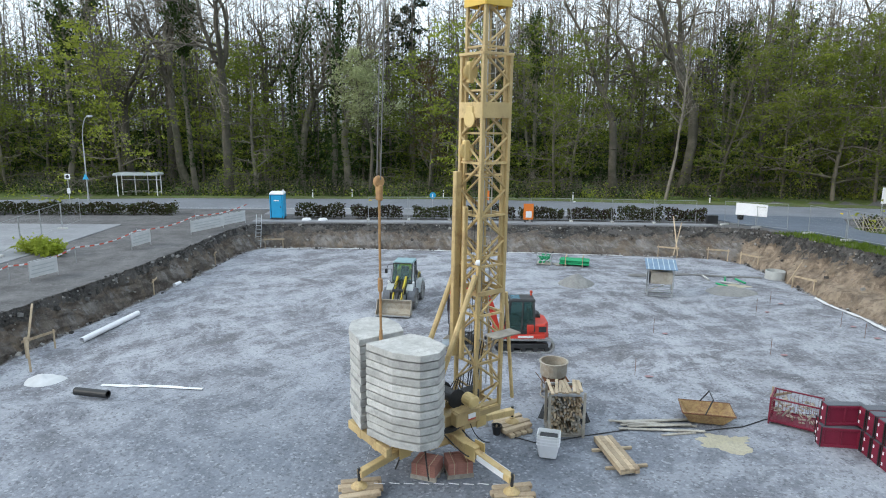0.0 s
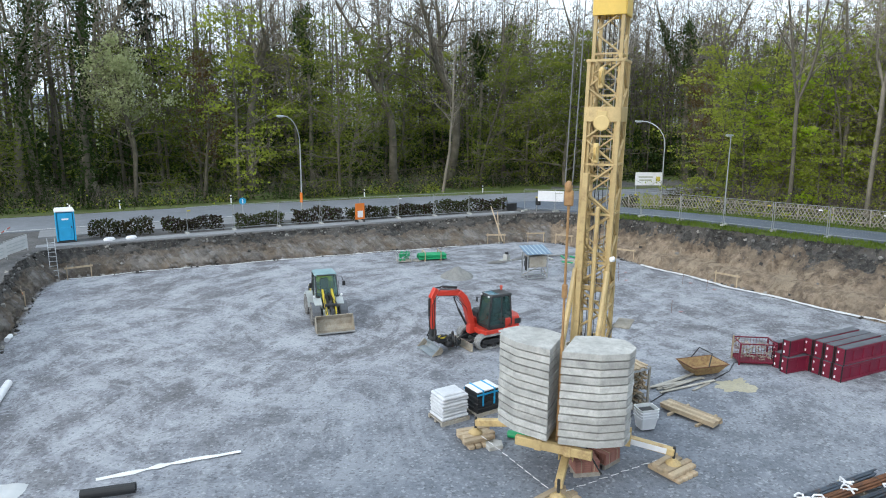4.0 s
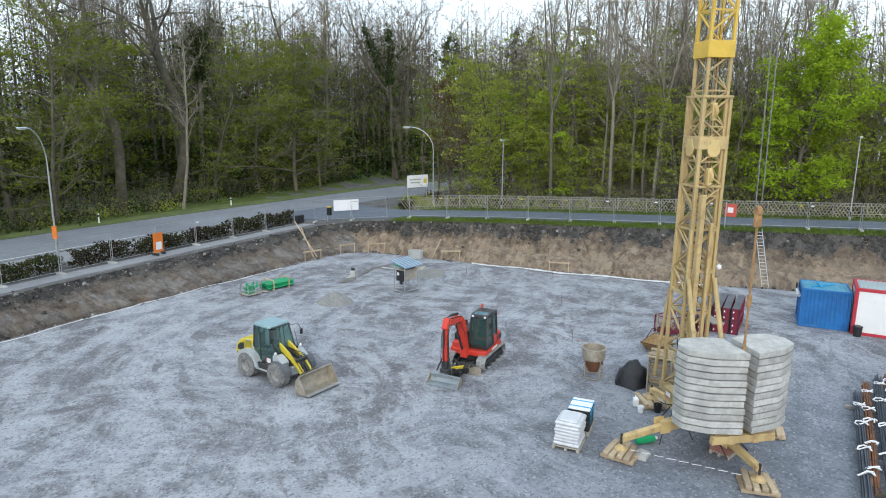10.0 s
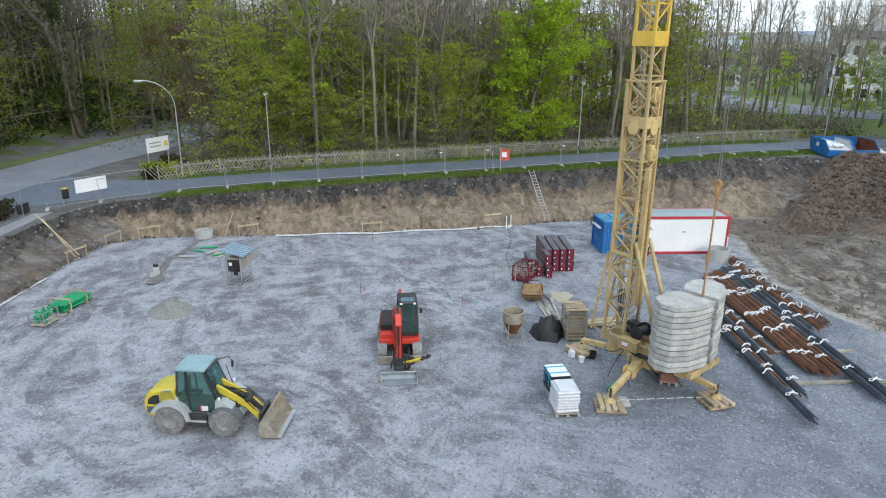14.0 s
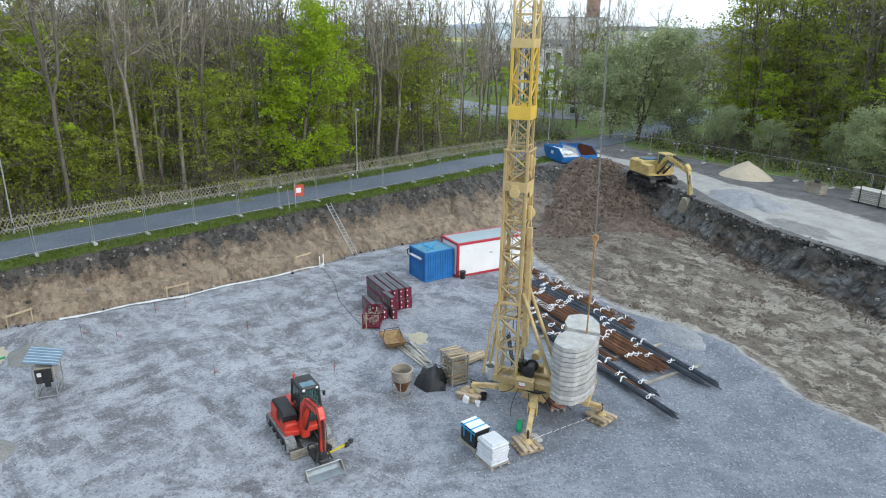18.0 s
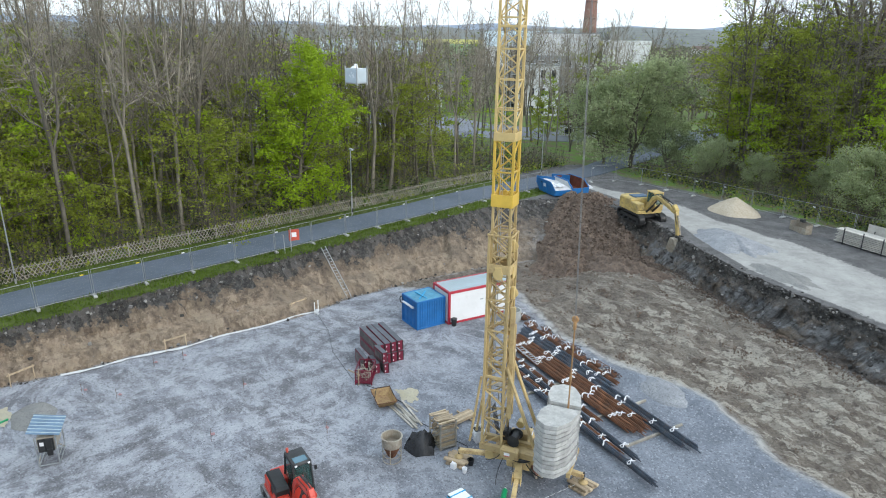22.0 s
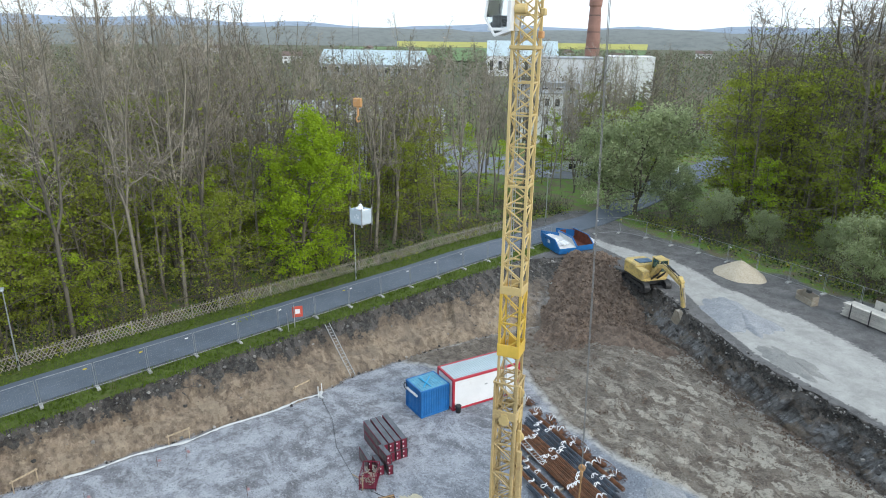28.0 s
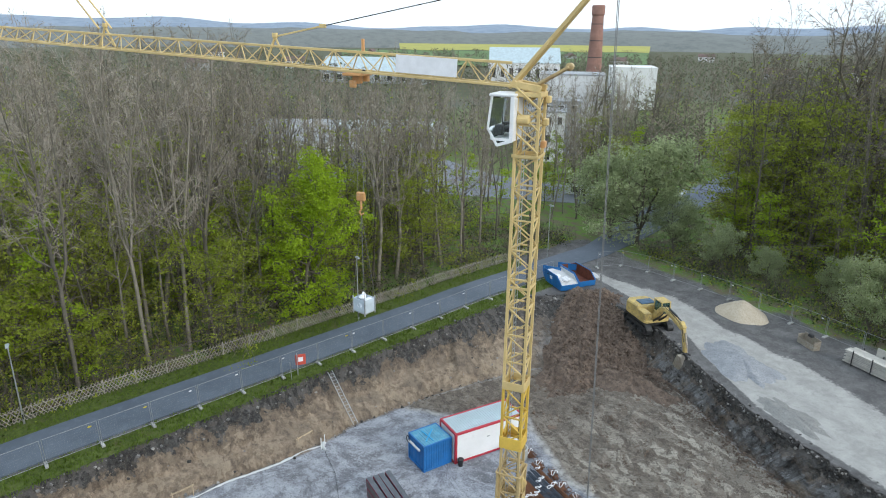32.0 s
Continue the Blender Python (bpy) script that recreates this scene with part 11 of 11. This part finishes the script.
# ---- beyond the trees ----
def car(x, y, turn, mat, label):
    c = thing("car", label, "car", (x, y, land(x, y) + 0.08), turn)
    prof = [(-2.1, 0.35), (-2.15, 0.75), (-1.75, 0.95), (-1.2, 1.4), (0.25, 1.42), (0.95, 0.98), (1.9, 0.82), (2.1, 0.6), (2.1, 0.35)]
    n = len(prof)
    vs = [(px, s * (0.86 if pz < 1.1 else 0.68), pz) for s in (-1, 1) for px, pz in prof]
    part("body", Geo().add(vs, [tuple(range(n)), tuple(range(n, 2 * n))[::-1]] + [(i, n + i, n + (i + 1) % n, (i + 1) % n) for i in range(n)]), mat, c)
    for s in (-1, 1):
        part("side_window", Geo().sheet([(-1.45, s * 0.82, 1.0), (0.75, s * 0.82, 1.0), (0.2, s * 0.7, 1.37), (-1.1, s * 0.7, 1.37)]), M_GLASS, c)
        for wx in (-1.3, 1.3):
            w = part("wheel", Geo().lathe([(0.2, -0.1), (0.31, -0.09), (0.31, 0.09), (0.2, 0.1)], 18, pose(wx, s * 0.78, 0.31, 90, 0, 0)), M_RUBBER, c)
            part("rim", Geo().lathe([(0.19, -0.08), (0.19, 0.11), (0.05, 0.12)], 14, pose(wx, s * 0.78, 0.31, -90 * s, 0, 0)), M_GALV, w)
    part("windscreen", Geo().sheet([(0.3, -0.62, 1.39), (0.3, 0.62, 1.39), (0.97, 0.74, 0.99), (0.97, -0.74, 0.99)]), M_GLASS, c)
    part("headlight", Geo().box((2.06, -0.6, 0.66), (0.1, 0.3, 0.12), 0.03), M_PAPER, c)
    part("headlight", Geo().box((2.06, 0.6, 0.66), (0.1, 0.3, 0.12), 0.03), M_PAPER, c)


car(55.5, -57.5, 120, M_GREY, "pale blue-grey car parked between the trees")


def house(x, y, z, w, d, h, turn, wall, roof, label, storeys, cols, gable=True):
    c = thing("building", label, "building", (x, y, z), turn)
    part("wall", Geo().box((0, 0, h / 2), (w, d, h)), wall, c)
    if gable:
        v = [(-w / 2 - 0.4, -d / 2 - 0.4, h), (w / 2 + 0.4, -d / 2 - 0.4, h), (w / 2 + 0.4, d / 2 + 0.4, h), (-w / 2 - 0.4, d / 2 + 0.4, h), (-w / 2 - 0.4, 0, h + d * 0.38), (w / 2 + 0.4, 0, h + d * 0.38)]
        part("roof", Geo().add(v, [(0, 1, 5, 4), (2, 3, 4, 5), (0, 4, 3), (1, 2, 5), (3, 2, 1, 0)]), roof, c)
    else:
        part("roof", Geo().box((0, 0, h + 0.15), (w + 0.3, d + 0.3, 0.3)), roof, c)
    for side in (-1, 1):
        for s in range(storeys):
            for k in range(cols):
                px = -w / 2 + w * (k + 0.5) / cols
                pz = h * (s + 0.55) / storeys
                wd = part("window", Geo().box((px, side * (d / 2 + 0.02), pz), (w / cols * 0.5, 0.1, h / storeys * 0.5), 0.02), M_PAPER, c)
                part("pane", Geo().box((px, side * (d / 2 + 0.05), pz), (w / cols * 0.42, 0.08, h / storeys * 0.42)), M_DARKSTEEL, wd)
    return c


house(66, -45.5, 3.5, 6.5, 4, 2.3, 40, M_FACTORY, M_ROOFRED, "low white garage behind the trees", 1, 2, False)
house(110, -80, 3.0, 15.5, 13, 18.2, 48.5, M_FACTORY, M_FACGREY, "white windowless factory block behind the bare trees", 0, 0, False)
house(97.5, -61.5, 3.0, 9, 11, 11.5, 48.5, M_FACTORY, M_FACGREY, "white factory wing with a flat grey roof", 3, 4, False)
house(102, -66, 3.0, 15, 6, 13, 48.5, M_FACGREY, M_FACGREY, "grey factory wing between the white blocks", 4, 5, False)
house(132, -36, 3.0, 34, 16, 5.5, 66, M_FACTORY, M_TINROOF, "long low white hall with a pale flat roof", 1, 9, False)
house(120, -10, 3.0, 18, 10, 6.0, 60, M_FACTORY, M_FACGREY, "long white house with a grey roof behind the trees", 2, 6)
house(150, 8, 3.0, 12, 9, 6.0, 40, M_FACTORY, M_ROOFRED, "white house with a tiled roof behind the trees", 2, 4)
house(168, -162, 3.0, 16.5, 20, 16, 48.5, M_FACTORY, M_FACTORY, "white flat-roofed factory hall", 0, 0, False)
house(298, -210, 3.0, 40, 22, 12, 55, M_FACTORY, M_TINROOF, "long white hall with a pale roof beyond the wood", 1, 8)
house(330, -130, 3.0, 60, 20, 7, 45, M_FACGREY, M_TINROOF, "grey farm hall with a pale tin roof", 1, 8)
r = rand(91)
for k in range(14):
    a = math.radians(-8 - 5.5 * k + r.uniform(-2, 2))
    dd = r.uniform(420, 820)
    house(dd * math.cos(a), 20 + dd * math.sin(a), 3.0, r.uniform(10, 18), 9, 6, r.uniform(0, 180), M_FACTORY if k % 3 else M_FACGREY, M_ROOFRED, "distant house with a dark tiled roof", 2, 3)


def chimney():
    c = thing("factory_chimney", "tall tapering red brick factory chimney", "chimney", (208, -180, 2.0))
    part("shaft", Geo().lathe([(3.9, 0), (3.8, 2), (2.5, 36), (2.5, 37)], 24), M_BRICKWALL, c)
    part("crown", Geo().lathe([(2.5, 36.6), (2.85, 37.2), (2.85, 40.4), (2.6, 41.0), (2.0, 41.0), (1.9, 37)], 24), M_BRICKWALL, c)
    for z in (12, 19, 26, 33):
        part("iron_band", Geo().lathe([(3.8 - z / 36 * 1.25 + 0.05, z), (3.8 - z / 36 * 1.25 + 0.05, z + 0.3)], 24), M_DARKSTEEL, c)
    part("annex", Geo().box((3.5, 4, 6), (3.0, 3.0, 12), 0.1), M_FACTORY, c)


chimney()
M_RAPE = granular("rape_field", (0.36, 0.34, 0.06), (0.40, 0.37, 0.08), (0.28, 0.28, 0.07), 0.05)
M_CROP = granular("green_crop", (0.09, 0.17, 0.05), (0.12, 0.2, 0.06), (0.07, 0.13, 0.04), 0.05)
# haze put into the base colours: bluer hills, greyer wood before them
M_HILLHAZE = granular("hazy_wooded_hills", (0.22, 0.275, 0.35), (0.265, 0.32, 0.40), (0.16, 0.21, 0.275), 0.022)
M_FARWOODHAZE = granular("hazy_far_woodland", (0.15, 0.165, 0.16), (0.19, 0.20, 0.185), (0.11, 0.122, 0.12), 0.05)


def sector(name, a0, a1, r0, r1, z0, z1, mat, label, category, n=40):
    """A field seen edge-on in the distance."""
    vs, fs = [], []
    for k in range(n + 1):
        a = math.radians(a0 + (a1 - a0) * k / n)
        wv = 1 + 0.03 * math.sin(k * 0.5)
        vs += [(r0 * wv * math.cos(a), 20 + r0 * wv * math.sin(a), z0), (r1 * math.cos(a), 20 + r1 * math.sin(a), z1)]
    fs = [(2 * k, 2 * k + 1, 2 * k + 3, 2 * k + 2) for k in range(n)]
    ob = solid(name, Geo().add(vs, fs), mat, label, category, kind="structure")
    if ob.data.polygons[0].normal.z < 0:
        ob.data.flip_normals()


sector("field_green", -48, -22, 560, 900, 5.0, 9.0, M_CROP, "green crop field beyond the town", "field")
sector("field_yellow", -48, -27, 905, 1150, 9.2, 14.0, M_RAPE, "bright yellow rape field on a gentle slope", "field")


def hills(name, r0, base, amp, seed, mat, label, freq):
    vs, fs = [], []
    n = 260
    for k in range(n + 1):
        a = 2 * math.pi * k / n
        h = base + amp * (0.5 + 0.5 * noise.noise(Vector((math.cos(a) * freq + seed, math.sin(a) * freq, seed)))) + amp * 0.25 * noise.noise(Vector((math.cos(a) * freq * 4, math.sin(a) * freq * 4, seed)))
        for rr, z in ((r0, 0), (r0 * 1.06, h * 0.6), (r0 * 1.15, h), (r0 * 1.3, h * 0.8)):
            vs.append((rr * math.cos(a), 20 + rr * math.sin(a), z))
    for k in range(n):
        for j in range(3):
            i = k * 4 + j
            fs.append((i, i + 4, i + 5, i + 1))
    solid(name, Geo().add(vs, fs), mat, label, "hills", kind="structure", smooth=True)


hills("backdrop", 2300, 34, 60, 3, M_HILLHAZE, "wooded hills along the horizon, coloured blue for haze", 2.6)
hills("backdrop_near", 1250, 24, 22, 8, M_FARWOODHAZE, "low wooded rise in front of the hills, greyed for haze", 5.0)


def far_trees():
    """Bare tree crowns over the houses and fields far off."""
    r = np.random.default_rng(33)
    w, lf = Cloud(), Cloud()
    for _ in range(1900):
        a, d = math.radians(r.uniform(-75, 12)), 125 + 640 * r.uniform() ** 1.7
        x, y = d * math.cos(a), 20 + d * math.sin(a)
        if abs(a + math.radians(36.5)) < math.radians(7) and d < 330 and r.uniform() < 0.7:
            continue
        h = r.uniform(6, 11) if d < 330 else r.uniform(7, 13)
        w.cone((x, y, 3), (x, y, 3 + h), 0.3, 0.0, 4)
        for k in range(9):
            z = 3 + h * (0.3 + 0.65 * k / 9)
            t = k * 2.4 + r.uniform(0, 1)
            w.cone((x, y, z), (x + math.cos(t) * h * 0.3, y + math.sin(t) * h * 0.3, z + h * 0.2), 0.16, 0.0, 3)
        c = np.stack([x + r.normal(size=30) * h * 0.2, y + r.normal(size=30) * h * 0.2, 3 + h * r.uniform(0.3, 1, 30)], 1)
        lf.leaves(c, 0.5 if d < 300 else 0.8, r)
    tagged(new("far_tree_wood", w.mesh("far_tree_wood", M_TWIG)), "bare trees scattered over the far valley", "woodland", kind="stuff")
    tagged(new("far_tree_leaf", lf.mesh("far_tree_leaf", M_VALLEYHAZE)), "thin budding crowns over the far valley, paled for haze", "woodland", kind="stuff")


far_trees()
